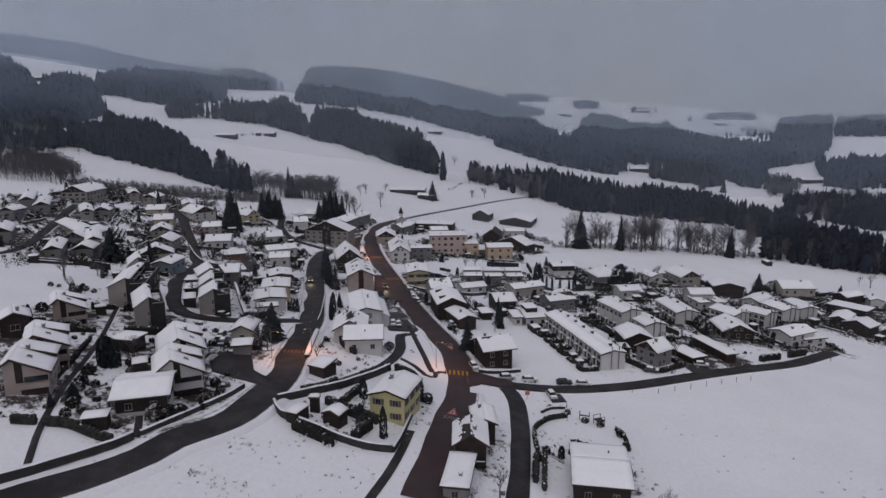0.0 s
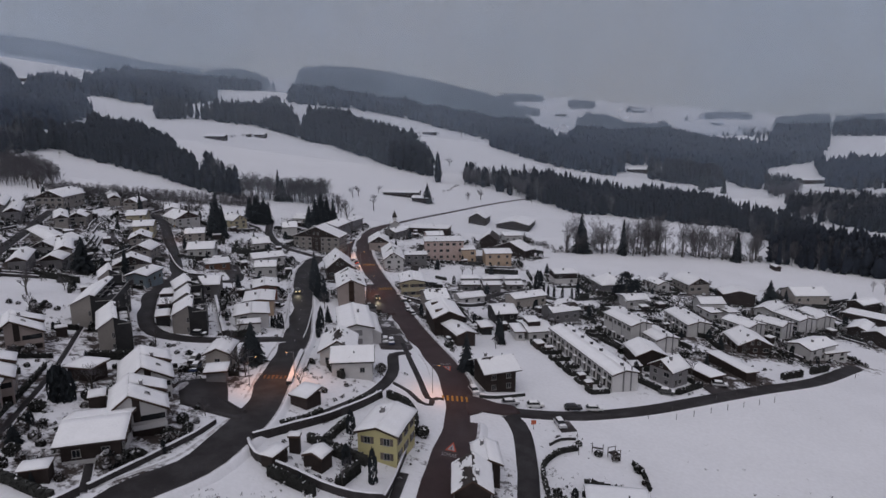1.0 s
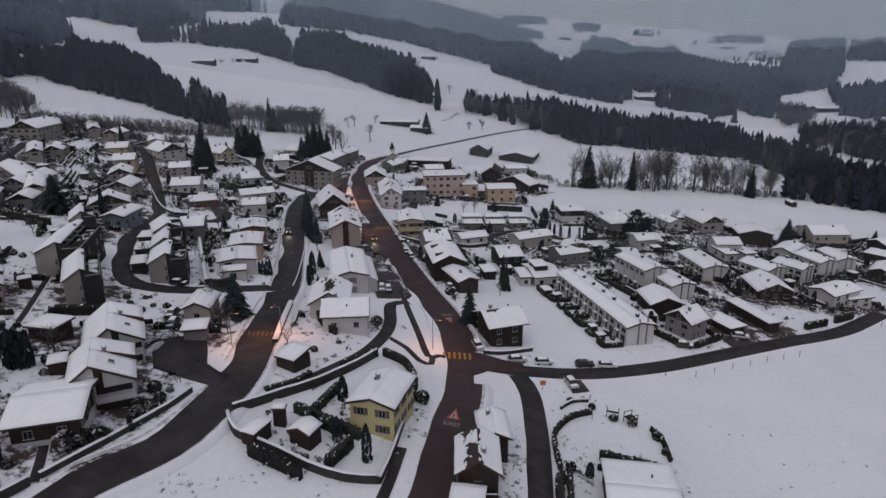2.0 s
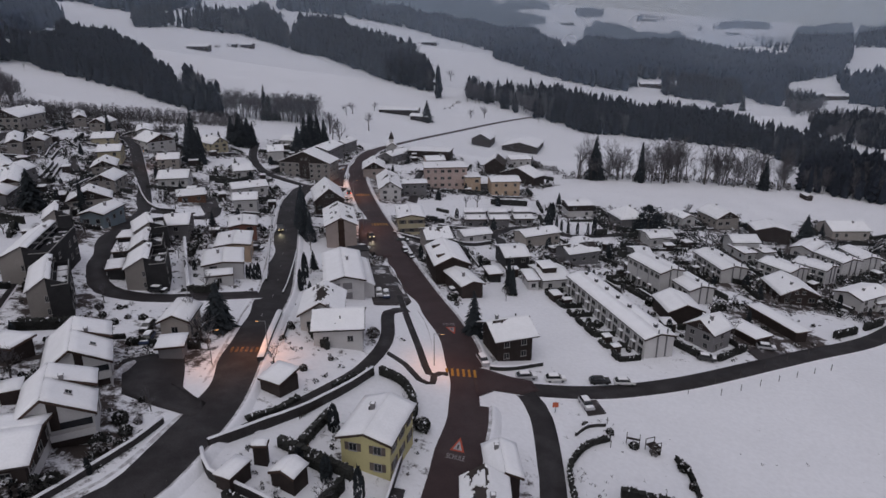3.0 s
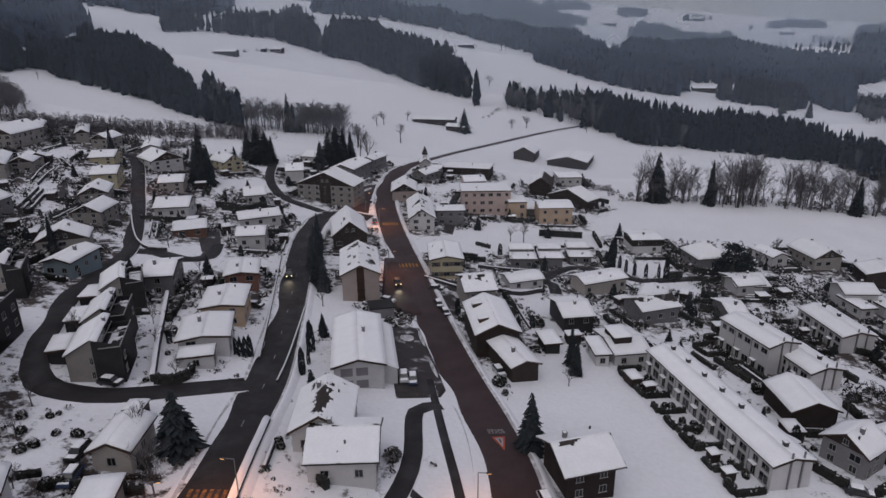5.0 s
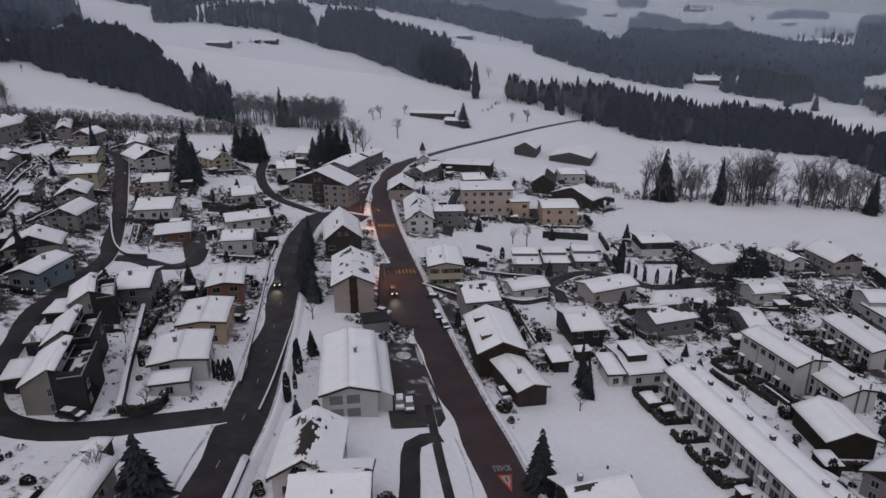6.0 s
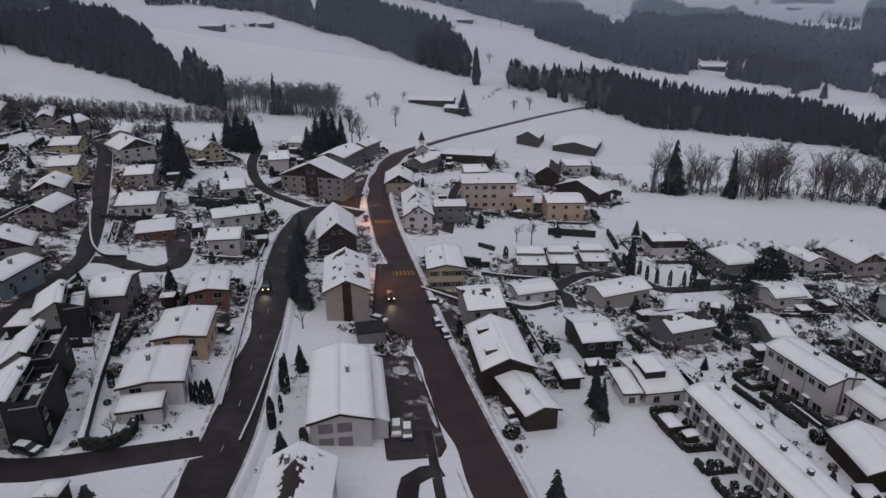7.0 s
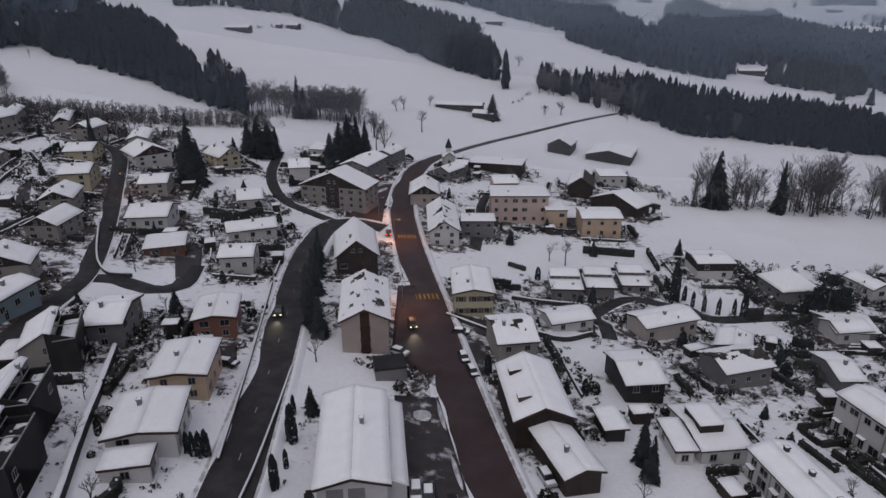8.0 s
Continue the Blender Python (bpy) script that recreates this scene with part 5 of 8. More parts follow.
house("grey house with hipped roof", 74.3, 291.2, 11.7, 11.2, 12.3, 3.5, "hip", wall=GREYWALL, pitch=34, storeys=1)
house("grey bungalow under deep snow", 79.8, 271.5, 94.5, 12.2, 10.9, 2.3, "gable", wall=GREYWALL, pitch=14, storeys=1)
house("low grey house under snow", 66.6, 247.3, 94.5, 12.1, 5.8, 3.2, "gable", wall=GREYWALL, pitch=14, storeys=1)
house("low grey house under snow", 48.7, 256.9, -21.0, 8.0, 9.2, 3.0, "gable", wall=GREYWALL, pitch=14, storeys=1)
row_house("white two-storey terrace under one long snow roof", 43.3, 192.4, 14.6, 8.0, 39.9, 4.6, 7)
row_house("white two-storey terrace under one long snow roof", 62.8, 222.0, 18.8, 8.5, 16.2, 7.1, 3)
row_house("white two-storey terrace under one long snow roof", 70.0, 214.2, 14.5, 8.5, 13.3, 4.4, 2)
row_house("white two-storey terrace under one long snow roof", 89.1, 237.9, 7.7, 9.1, 18.0, 4.6, 3)
row_house("white two-storey terrace under one long snow roof", 109.4, 237.4, 25.9, 9.0, 12.3, 4.6, 2)
row_house("white two-storey terrace under one long snow roof", 123.2, 242.8, 34.2, 8.4, 11.5, 4.6, 2)
row_house("white two-storey terrace under one long snow roof", 138.8, 255.9, 16.7, 8.8, 12.7, 4.6, 2)
row_house("white two-storey terrace under one long snow roof", 150.2, 261.5, 3.8, 7.8, 13.3, 5.2, 2)
house("barn house with dark timber gable and white front", 62.5, 181.7, -55.6, 8.4, 7.8, 4.3, "gable", wall=GREYWALL, pitch=32, storeys=2, gable=WOOD)
house("dark barn with broad snow roof", 60.8, 197.0, 3.2, 9.7, 11.3, 3.6, "gable", wall=WOOD, pitch=22, storeys=1, win=False, chim=0)
house("long flat carport roof under snow", 74.5, 186.5, 21.9, 5.7, 10.1, 1.9, "flat", wall=WOOD, storeys=1, win=False, chim=0)
house("long flat carport roof under snow", 85.5, 193.9, 14.8, 4.4, 17.5, 2.6, "flat", wall=WOOD, storeys=1, win=False, chim=0)
house("dark timber gabled house with snow roof", 102.8, 220.2, -3.2, 11.5, 13.8, 3.0, "gable", wall=WOOD, pitch=24, storeys=1)
house("white house with broad snow roof", 124.6, 220.2, -64.4, 9.3, 13.8, 4.2, "gable", wall=WHITE, pitch=16, upper=None, melt=0.12)
house("white house with broad snow roof", 130.8, 220.4, 13.9, 9.8, 7.3, 3.0, "flat", wall=WHITE, pitch=16, upper=None, melt=0.12)
house("village house under a snow roof", 98.4, 297.0, 17.8, 7.1, 10.7, 3.0, "gable", wall=WHITE, pitch=20, storeys=1)
house("dark-gabled house with snow roof", 114.2, 298.9, 11.3, 11.0, 14.8, 4.0, "gable", wall=BEIGE, pitch=28, storeys=1, gable=WOOD)
house("low dark timber shed with snow roof", 128.4, 284.3, -8.1, 13.9, 10.9, 4.6, "gable", wall=WOOD, pitch=14, storeys=1, win=False, chim=0)
house("large white house with long snow roof", 168.1, 300.5, 90.1, 13.0, 16.5, 3.4, "gable", wall=CREAM, pitch=24, storeys=1)
house("village house under a snow roof", 78.6, 268.6, 101.5, 8.0, 9.1, 3.0, "gable", wall=WHITE, pitch=20, storeys=1)
house("village house under a snow roof", 107.6, 263.0, 90.1, 9.3, 10.3, 4.7, "gable", wall=WHITE, pitch=20, storeys=1)
house("village house under a snow roof", 135.0, 268.2, -46.7, 8.2, 13.7, 3.7, "gable", wall=WHITE, pitch=20, storeys=1)
house("village house under a snow roof", 105.3, 256.9, 9.4, 5.0, 10.3, 3.0, "flat", wall=WHITE, pitch=20, storeys=1)
house("village house under a snow roof", 113.4, 259.7, 9.4, 5.0, 10.4, 3.0, "flat", wall=WHITE, pitch=20, storeys=1)
house("dark timber farm building under snow", 187.4, 288.5, -67.2, 8.2, 12.4, 4.0, "gable", wall=WOOD, pitch=20, storeys=1, win=False, chim=0)
house("dark timber farm building under snow", 179.7, 274.1, -51.1, 16.3, 9.4, 3.0, "flat", wall=WOOD, pitch=20, storeys=1, win=False, chim=0)
house("dark timber farm building under snow", 164.1, 254.7, -43.9, 7.4, 13.1, 4.0, "gable", wall=WOOD, pitch=20, storeys=1, win=False, chim=0)
house("dark timber farm building under snow", 166.8, 246.5, -57.6, 10.6, 9.0, 4.0, "gable", wall=WOOD, pitch=20, storeys=1, win=False, chim=0)
house("white house at the wood's edge", 195.9, 282.9, -18.4, 5.7, 9.0, 4.0, "gable", wall=WHITE, pitch=22)
house("cream gabled house on the slope", -190.1, 339.1, 0.9, 14.1, 21.1, 4.6, "gable", wall=BEIGE, pitch=26, gable=WOOD)
house("cream gabled house on the slope", -193.5, 360.1, 28.3, 6.0, 22.2, 4.0, "gable", wall=BEIGE, pitch=26, gable=WOOD)
house("beige twin-gabled house with long window band", -179.8, 370.2, 29.5, 6.0, 30.4, 3.0, "gable", wall=BEIGE, pitch=28, gable=EAVES)
house("beige twin-gabled house with long window band", -162.1, 357.8, 1.0, 8.4, 12.6, 4.0, "gable", wall=BEIGE, pitch=28, gable=EAVES)
house("cream gabled house on the slope", -168.4, 300.8, 30.6, 6.0, 25.9, 3.6, "gable", wall=BEIGE, pitch=26, gable=WOOD)
house("cream gabled house on the slope", -164.1, 307.6, 19.1, 8.2, 12.3, 3.1, "gable", wall=BEIGE, pitch=26, gable=WOOD)
house("cream gabled house on the slope", -165.6, 314.2, 46.8, 5.8, 9.0, 3.2, "gable", wall=BEIGE, pitch=26, gable=WOOD)
house("long dark-sided house under snow", -154.0, 266.6, 43.0, 8.3, 33.8, 3.2, "gable", wall=BEIGE, pitch=20, storeys=1)
house("cream gabled house on the slope", -134.9, 244.4, 29.0, 6.0, 23.7, 5.6, "gable", wall=BEIGE, pitch=26, gable=WOOD)
house("pale house with a clean snow roof", -150.2, 334.9, 104.4, 13.0, 9.9, 2.7, "gable", wall=PALEYELLOW, pitch=16)
house("pale house with a clean snow roof", -135.5, 309.2, 106.7, 13.0, 9.4, 4.3, "gable", wall=PALEYELLOW, pitch=16)
house("cream gabled house on the slope", -128.3, 289.1, 21.1, 9.2, 13.8, 3.6, "gable", wall=BEIGE, pitch=26, gable=WOOD)
house("cream gabled house on the slope", -118.9, 271.5, 4.3, 9.4, 12.5, 3.5, "gable", wall=BEIGE, pitch=26, gable=WOOD)
house("cream gabled house on the slope", -110.2, 242.1, 23.7, 13.0, 9.7, 3.6, "gable", wall=BEIGE, pitch=26, gable=WOOD)
house("blue rendered bungalow with snow roof", -98.9, 226.8, -2.8, 7.9, 12.2, 4.1, "gable", wall=BLUE, pitch=16, storeys=1)
house("white village house with snow roof", -145.0, 363.3, 22.4, 7.8, 21.1, 3.2, "gable", wall=WHITE, pitch=18, storeys=1, vents=2)
house("white chalet with timber gable frame", -132.2, 343.2, 46.1, 13.4, 16.5, 3.4, "gable", wall=WHITE, pitch=26, gable=EAVES)
house("cream house with snow roof", -115.4, 317.1, 106.8, 13.0, 9.3, 3.4, "gable", wall=CREAM, pitch=14)
house("white village house with snow roof", -102.6, 290.0, 101.5, 13.0, 11.7, 3.6, "gable", wall=WHITE, pitch=18, storeys=1, vents=2)
house("brown timber-clad flat-roofed house under snow", -91.1, 274.0, 22.4, 10.4, 11.2, 2.2, "flat", wall=BROWN, storeys=1, chim=0)
house("grey house with snow roof and stone chimney", -77.1, 227.0, 102.6, 13.0, 7.6, 4.6, "gable", wall=GREYWALL, pitch=14)
house("white villa with a low snow roof", -55.0, 198.2, 16.0, 10.2, 11.6, 3.9, "gable", wall=WHITE, pitch=7)
house("front wing of a white villa under snow", -53.4, 189.6, 16.0, 6.6, 4.6, 2.3, "flat", wall=WHITE, chim=0, storeys=1, over=0.2)
house("ochre villa with a low snow roof", -57.2, 214.4, 12.0, 9.8, 12.4, 4.6, "gable", wall=ORANGE, pitch=7)
house("red-brown house with a low snow roof", -61.5, 236.9, 15.9, 8.8, 11.4, 4.2, "gable", wall=BRICKRED, pitch=10)
house("white village house with snow roof", -76.0, 293.8, 116.3, 9.8, 14.3, 2.9, "gable", wall=WHITE, pitch=18, storeys=1, vents=2)
house("white village house with snow roof", -70.0, 270.0, 100.4, 9.9, 9.0, 4.3, "gable", wall=WHITE, pitch=18, storeys=1, vents=2)
house("white village house with snow roof", -85.9, 320.0, 111.4, 13.0, 8.5, 3.0, "gable", wall=WHITE, pitch=18, storeys=1, vents=2)
house("pale green gabled house", -109.9, 356.3, 50.1, 9.1, 13.7, 3.8, "gable", wall=PALEYELLOW, pitch=32)
house("white village house with snow roof", -80.5, 357.5, 106.7, 13.0, 8.2, 4.8, "gable", wall=WHITE, pitch=18, storeys=1, vents=2)
house("white village house with snow roof", -80.3, 394.6, 80.3, 13.0, 9.6, 3.2, "gable", wall=WHITE, pitch=18, storeys=1, vents=2)
house("white village house with snow roof", -115.2, 367.0, 3.9, 6.8, 10.3, 3.2, "gable", wall=WHITE, pitch=18, storeys=1, vents=2)
house("cream gabled house on the upper slope", -182.8, 271.3, 0.1, 6.4, 9.5, 3.8, "gable", wall=GREYWALL, pitch=26, gable=WOOD, storeys=1)
house("cream gabled house on the upper slope", -198.4, 306.8, 29.2, 6.0, 36.7, 3.4, "gable", wall=GREYWALL, pitch=26, gable=WOOD, storeys=1)
house("cream gabled house on the upper slope", -187.8, 300.1, 29.1, 6.7, 33.8, 3.4, "gable", wall=GREYWALL, pitch=26, gable=WOOD, storeys=1)
house("cream gabled house on the upper slope", -164.3, 237.6, 29.3, 6.9, 20.2, 3.4, "gable", wall=GREYWALL, pitch=26, gable=WOOD, storeys=1)
house("cream gabled house on the upper slope", -136.3, 222.5, 24.4, 6.0, 19.1, 3.8, "gable", wall=GREYWALL, pitch=26, gable=WOOD, storeys=1)
house("cream gabled house on the upper slope", -131.1, 234.4, 15.3, 7.6, 20.1, 3.8, "gable", wall=GREYWALL, pitch=26, gable=WOOD, storeys=1)
house("cream gabled house on the upper slope", -143.5, 255.2, 0.1, 9.4, 19.5, 3.4, "gable", wall=GREYWALL, pitch=26, gable=WOOD, storeys=1)
house("dark timber chalet with steep half-bare gable roof", 5.4, 115.6, -1.6, 7.0, 9.4, 4.0, "gable", wall=WOOD, pitch=34, storeys=1, balc=WOOD, melt=0.45, ridge=0.4)
house("dark house wing with snow-covered roof", 8.4, 124.4, 2.0, 5.4, 8.2, 4.2, "gable", wall=WOOD, pitch=24, storeys=1)
house("porch roof under clean snow", 5.1, 113.9, -3.0, 3.8, 3.6, 2.6, "flat", wall=WOOD, win=False, chim=0, storeys=1, over=0.3)
house("flat-roofed annex under thick snow", 3.0, 104.0, -9.2, 5.1, 11.4, 3.0, "flat", wall=GREYWALL, chim=1, storeys=1)
house("broad dark barn with smooth snow roof", 29.8, 112.4, 80.8, 15.4, 11.0, 4.5, "gable", wall=WOOD, pitch=9, storeys=1, chim=0, name='barn', category='barn')
house("tiny timber hut on the snow field", 183.8, 357.3, 0.1, 3.2, 7.3, 2.0, "gable", wall=WOOD, pitch=24, storeys=1, win=False, chim=0, over=0.2, name='hut', category='hut')

# ---- woods ----
woods("dense dark spruce wood on the snowy slope", [(-308, 513), (-276, 498), (-249, 488), (-204, 478), (-162, 452), (-183, 500), (-231, 560), (-284, 615), (-316, 616), (-286, 468)], 3.5, 20, bare=0.02, seed=1)
woods("mixed spruce and leafless wood edge", [(-164, 450), (-128, 440), (-134, 455), (-181, 527)], 4.4, 20, bare=0.42, seed=2)
woods("leafless wood strip below the meadow", [(-129, 442), (-98, 452), (-69, 449), (-75, 460), (-106, 490), (-126, 440)], 4.2, 18, bare=0.95, seed=3)
woods("leafless thicket on the upper slope", [(-249, 348), (-233, 366), (-222, 396), (-240, 422), (-259, 432), (-273, 431), (-281, 394)], 3.1, 11, bare=1.0, seed=4)
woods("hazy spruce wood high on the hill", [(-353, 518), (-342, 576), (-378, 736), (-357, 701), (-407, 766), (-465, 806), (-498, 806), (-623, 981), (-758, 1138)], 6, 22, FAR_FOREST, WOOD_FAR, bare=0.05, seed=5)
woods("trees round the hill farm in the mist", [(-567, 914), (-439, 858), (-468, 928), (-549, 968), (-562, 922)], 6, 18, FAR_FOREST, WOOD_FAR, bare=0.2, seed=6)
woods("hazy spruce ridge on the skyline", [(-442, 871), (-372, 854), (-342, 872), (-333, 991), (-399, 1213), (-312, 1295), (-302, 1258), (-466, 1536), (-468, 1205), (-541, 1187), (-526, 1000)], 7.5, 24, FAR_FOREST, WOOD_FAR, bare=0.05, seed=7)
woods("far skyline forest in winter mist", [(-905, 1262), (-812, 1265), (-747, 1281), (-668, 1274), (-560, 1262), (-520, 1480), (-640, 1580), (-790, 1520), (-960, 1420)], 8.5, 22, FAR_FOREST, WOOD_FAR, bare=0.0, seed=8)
woods("spruce row above the open snow slope", [(-347, 813), (-271, 813), (-226, 827), (-160, 775), (-179, 846), (-254, 1073), (-265, 890), (-318, 760)], 5.0, 22, bare=0.25, lumpy=0.5, seed=9)
woods("spruce wood along the meadow ridge", [(-158, 765), (-121, 750), (-49, 659), (2, 610), (-3, 593), (-20, 736), (-70, 840), (-151, 998), (-185, 952)], 5.0, 24, bare=0.14, lumpy=0.5, seed=10)
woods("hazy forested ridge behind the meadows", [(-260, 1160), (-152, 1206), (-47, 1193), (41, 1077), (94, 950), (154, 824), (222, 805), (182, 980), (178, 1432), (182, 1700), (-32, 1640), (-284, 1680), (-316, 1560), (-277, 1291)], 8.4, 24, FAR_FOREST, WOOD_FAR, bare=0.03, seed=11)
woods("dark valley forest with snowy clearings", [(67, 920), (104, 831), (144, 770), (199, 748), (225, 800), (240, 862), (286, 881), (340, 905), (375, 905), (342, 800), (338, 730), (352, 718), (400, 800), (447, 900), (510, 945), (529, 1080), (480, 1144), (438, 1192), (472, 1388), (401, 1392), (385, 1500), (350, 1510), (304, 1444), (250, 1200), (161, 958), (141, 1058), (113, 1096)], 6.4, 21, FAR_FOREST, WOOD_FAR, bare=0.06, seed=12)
woods("dark spruce wood along the stream valley", [(80, 570), (94, 546), (104, 521), (184, 525), (232, 506), (229, 416), (238, 337), (245, 317), (270, 352), (264, 400), (262, 440), (264, 490), (258, 524), (248, 534), (248, 560), (240, 592), (204, 612), (140, 606), (110, 636), (92, 628)], 4.2, 18, bare=0.09, seed=13)
woods("dark wood end beside the meadow", [(187, 374), (200, 364), (219, 351), (234, 332), (246, 322), (238, 345), (231, 416), (222, 425), (204, 398)], 4.2, 16, bare=0.25, seed=41)
woods("mixed tip of the stream wood with bare crowns", [(20, 602), (42, 598), (57, 576), (94, 546), (104, 560), (106, 636), (80, 650), (46, 644), (26, 632)], 4.6, 20, bare=0.6, seed=33)
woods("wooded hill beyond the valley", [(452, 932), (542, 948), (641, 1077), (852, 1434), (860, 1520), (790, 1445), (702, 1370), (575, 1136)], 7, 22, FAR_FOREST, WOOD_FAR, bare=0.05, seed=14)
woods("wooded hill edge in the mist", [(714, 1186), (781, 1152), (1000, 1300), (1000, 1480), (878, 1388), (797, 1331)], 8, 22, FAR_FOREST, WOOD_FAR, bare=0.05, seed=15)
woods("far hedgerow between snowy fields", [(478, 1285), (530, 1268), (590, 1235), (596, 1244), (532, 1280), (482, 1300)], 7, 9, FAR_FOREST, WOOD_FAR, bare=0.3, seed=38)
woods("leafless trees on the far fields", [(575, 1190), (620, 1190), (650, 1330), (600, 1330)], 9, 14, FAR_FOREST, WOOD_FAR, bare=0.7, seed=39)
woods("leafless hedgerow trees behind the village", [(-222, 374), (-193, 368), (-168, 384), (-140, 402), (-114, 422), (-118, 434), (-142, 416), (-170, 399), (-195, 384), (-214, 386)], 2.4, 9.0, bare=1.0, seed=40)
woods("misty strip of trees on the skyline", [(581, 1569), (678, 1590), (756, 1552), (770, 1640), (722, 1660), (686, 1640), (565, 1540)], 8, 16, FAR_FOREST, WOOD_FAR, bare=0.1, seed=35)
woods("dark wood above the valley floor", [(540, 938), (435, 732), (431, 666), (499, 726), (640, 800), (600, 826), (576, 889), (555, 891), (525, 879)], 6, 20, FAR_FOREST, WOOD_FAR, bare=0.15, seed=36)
woods("leafless trees scattered along the valley", [(305, 571), (317, 521), (340, 488), (353, 464), (420, 540), (384, 600), (349, 615), (332, 625)], 4.0, 14, bare=0.75, seed=16)
woods("spruce clump before the valley meadows", [(298, 547), (322, 461), (329, 432), (382, 507), (374, 548), (322, 545), (289, 526)], 4.2, 14, bare=0.65, seed=17)
woods("spruce group beyond the valley", [(244, 752), (263, 740), (285, 734), (302, 721), (322, 735), (326, 770), (300, 766), (284, 786), (266, 766), (250, 776)], 5.2, 22, bare=0.12, lumpy=0.5, seed=18, gaps=0.34)
woods("leafless wood on the valley meadow", [(365, 741), (328, 646), (344, 642), (390, 700), (408, 765), (398, 800)], 4.8, 15, bare=0.9, seed=37)
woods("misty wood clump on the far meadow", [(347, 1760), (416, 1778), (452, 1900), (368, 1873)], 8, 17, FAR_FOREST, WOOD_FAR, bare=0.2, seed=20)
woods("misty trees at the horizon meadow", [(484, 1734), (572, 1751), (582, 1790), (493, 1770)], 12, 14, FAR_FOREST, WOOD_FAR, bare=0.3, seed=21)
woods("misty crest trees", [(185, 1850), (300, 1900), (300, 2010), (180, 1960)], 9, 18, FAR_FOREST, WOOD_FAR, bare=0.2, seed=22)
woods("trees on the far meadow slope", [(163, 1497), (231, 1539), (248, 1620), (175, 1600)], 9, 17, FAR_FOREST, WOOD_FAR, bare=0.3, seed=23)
woods("dark trees round the hill farms", [(-283, 397), (-276, 430), (-291, 485), (-335, 562), (-351, 558), (-358, 506)], 6, 13, bare=0.45, seed=24)
woods("leafless trees on the valley meadow", [(430, 700), (470, 640), (560, 720), (500, 740)], 8, 13, bare=0.8, seed=25)
woods("garden trees behind the upper houses", [(-186, 348), (-172, 370), (-142, 388), (-158, 420), (-175, 409), (-198, 383)], 7, 8, bare=1.0, seed=26)

# ---- walls, hedges, yards ----
def wall_line(pts, h, thick, mat, label, name="garden_wall", category="wall", cap=0.18, follow=2.0):
    """A free-standing wall or hedge along a line on the ground, with an uneven cap of snow."""
    line = smooth_line(pts, follow)
    r = sides(line)
    z = [ground(*p) for p in line]
    v, f, cv, cf = [], [], [], []
    for i, (p, q) in enumerate(zip(line, r)):
        hh = h * (1 + 0.08 * noise.noise((p[0] * 0.5, p[1] * 0.5, 3)))
        a, b = p - q * thick / 2, p + q * thick / 2
        v += [(a[0], a[1], z[i] - .5), (a[0], a[1], z[i] + hh), (b[0], b[1], z[i] + hh), (b[0], b[1], z[i] - .5)]
        t = cap * (1 + 0.4 * noise.noise((p[0] * 0.8, p[1] * 0.8, 9)))
        c, d = p - q * thick * .54, p + q * thick * .54
        cv += [(c[0], c[1], z[i] + hh - .02), (a[0] * .7 + b[0] * .3, a[1] * .7 + b[1] * .3, z[i] + hh + t), (a[0] * .3 + b[0] * .7, a[1] * .3 + b[1] * .7, z[i] + hh + t), (d[0], d[1], z[i] + hh - .02)]
        if i:
            n = 4 * (i - 1)
            f += [(n + j, n + j + 1, n + j + 5, n + j + 4) for j in range(3)]
            cf += [(n + j, n + j + 1, n + j + 5, n + j + 4) for j in range(3)]
    n = 4 * (len(line) - 1)
    f += [(3, 2, 1, 0), (n, n + 1, n + 2, n + 3)]
    cf += [(3, 2, 1, 0), (n, n + 1, n + 2, n + 3)]
    ob = tagged(hang(name, mesh_of(name, v, f, mat)), label, category)
    hang("snow_cap", mesh_of("snow_cap", cv, cf, SNOW, smooth=True), ob)
    return ob


def hedge(pts, h=1.4, thick=1.0, label="clipped evergreen hedge capped with snow"):
    """A hedge: a dense core bristling with leaves, and snow lying along its top."""
    line = smooth_line(pts, 1.0)
    rng = random.Random(int(pts[0][0] * 10 + pts[0][1]))
    r = sides(line)
    s = Shape()
    for i in range(len(line) - 1):
        p, q = line[i], line[i + 1]
        rr = r[i]
        z = ground(*p)
        a, b = p - rr * thick * .42, p + rr * thick * .42
        c, d = q - rr * thick * .42, q + rr * thick * .42
        s.solid([(a[0], a[1], z - .3), (b[0], b[1], z - .3), (d[0], d[1], z - .3), (c[0], c[1], z - .3)][::-1], [(a[0], a[1], z + h * .93), (b[0], b[1], z + h * .93), (d[0], d[1], z + h * .93), (c[0], c[1], z + h * .93)][::-1])
        for _ in range(22 if pts[0][1] < 210 else 12):
            t = rng.random()
            side, up = rng.uniform(-.5, .5) * thick, rng.random() * h * 1.06
            if abs(side) < .38 * thick and up < h * .85:
                side = math.copysign(.5 * thick, side)
            m = Vector((*(p + (q - p) * t + rr * side), z + up))
            n = Vector((rng.uniform(-1, 1), rng.uniform(-1, 1), rng.uniform(-.2, 1))).normalized()
            e = n.orthogonal().normalized() * rng.uniform(.12, .24)
            g = n.cross(e)
            s.face([m - e - g, m + e - g * .6, m + e * .7 + g, m - e * .8 + g * .8], 1 if up > h * .9 and rng.random() < .3 else 0)
    return tagged(hang("hedge", s.mesh("hedge", [HEDGE, SNOW])), label, "hedge", "garden hedges")


YARDS = []


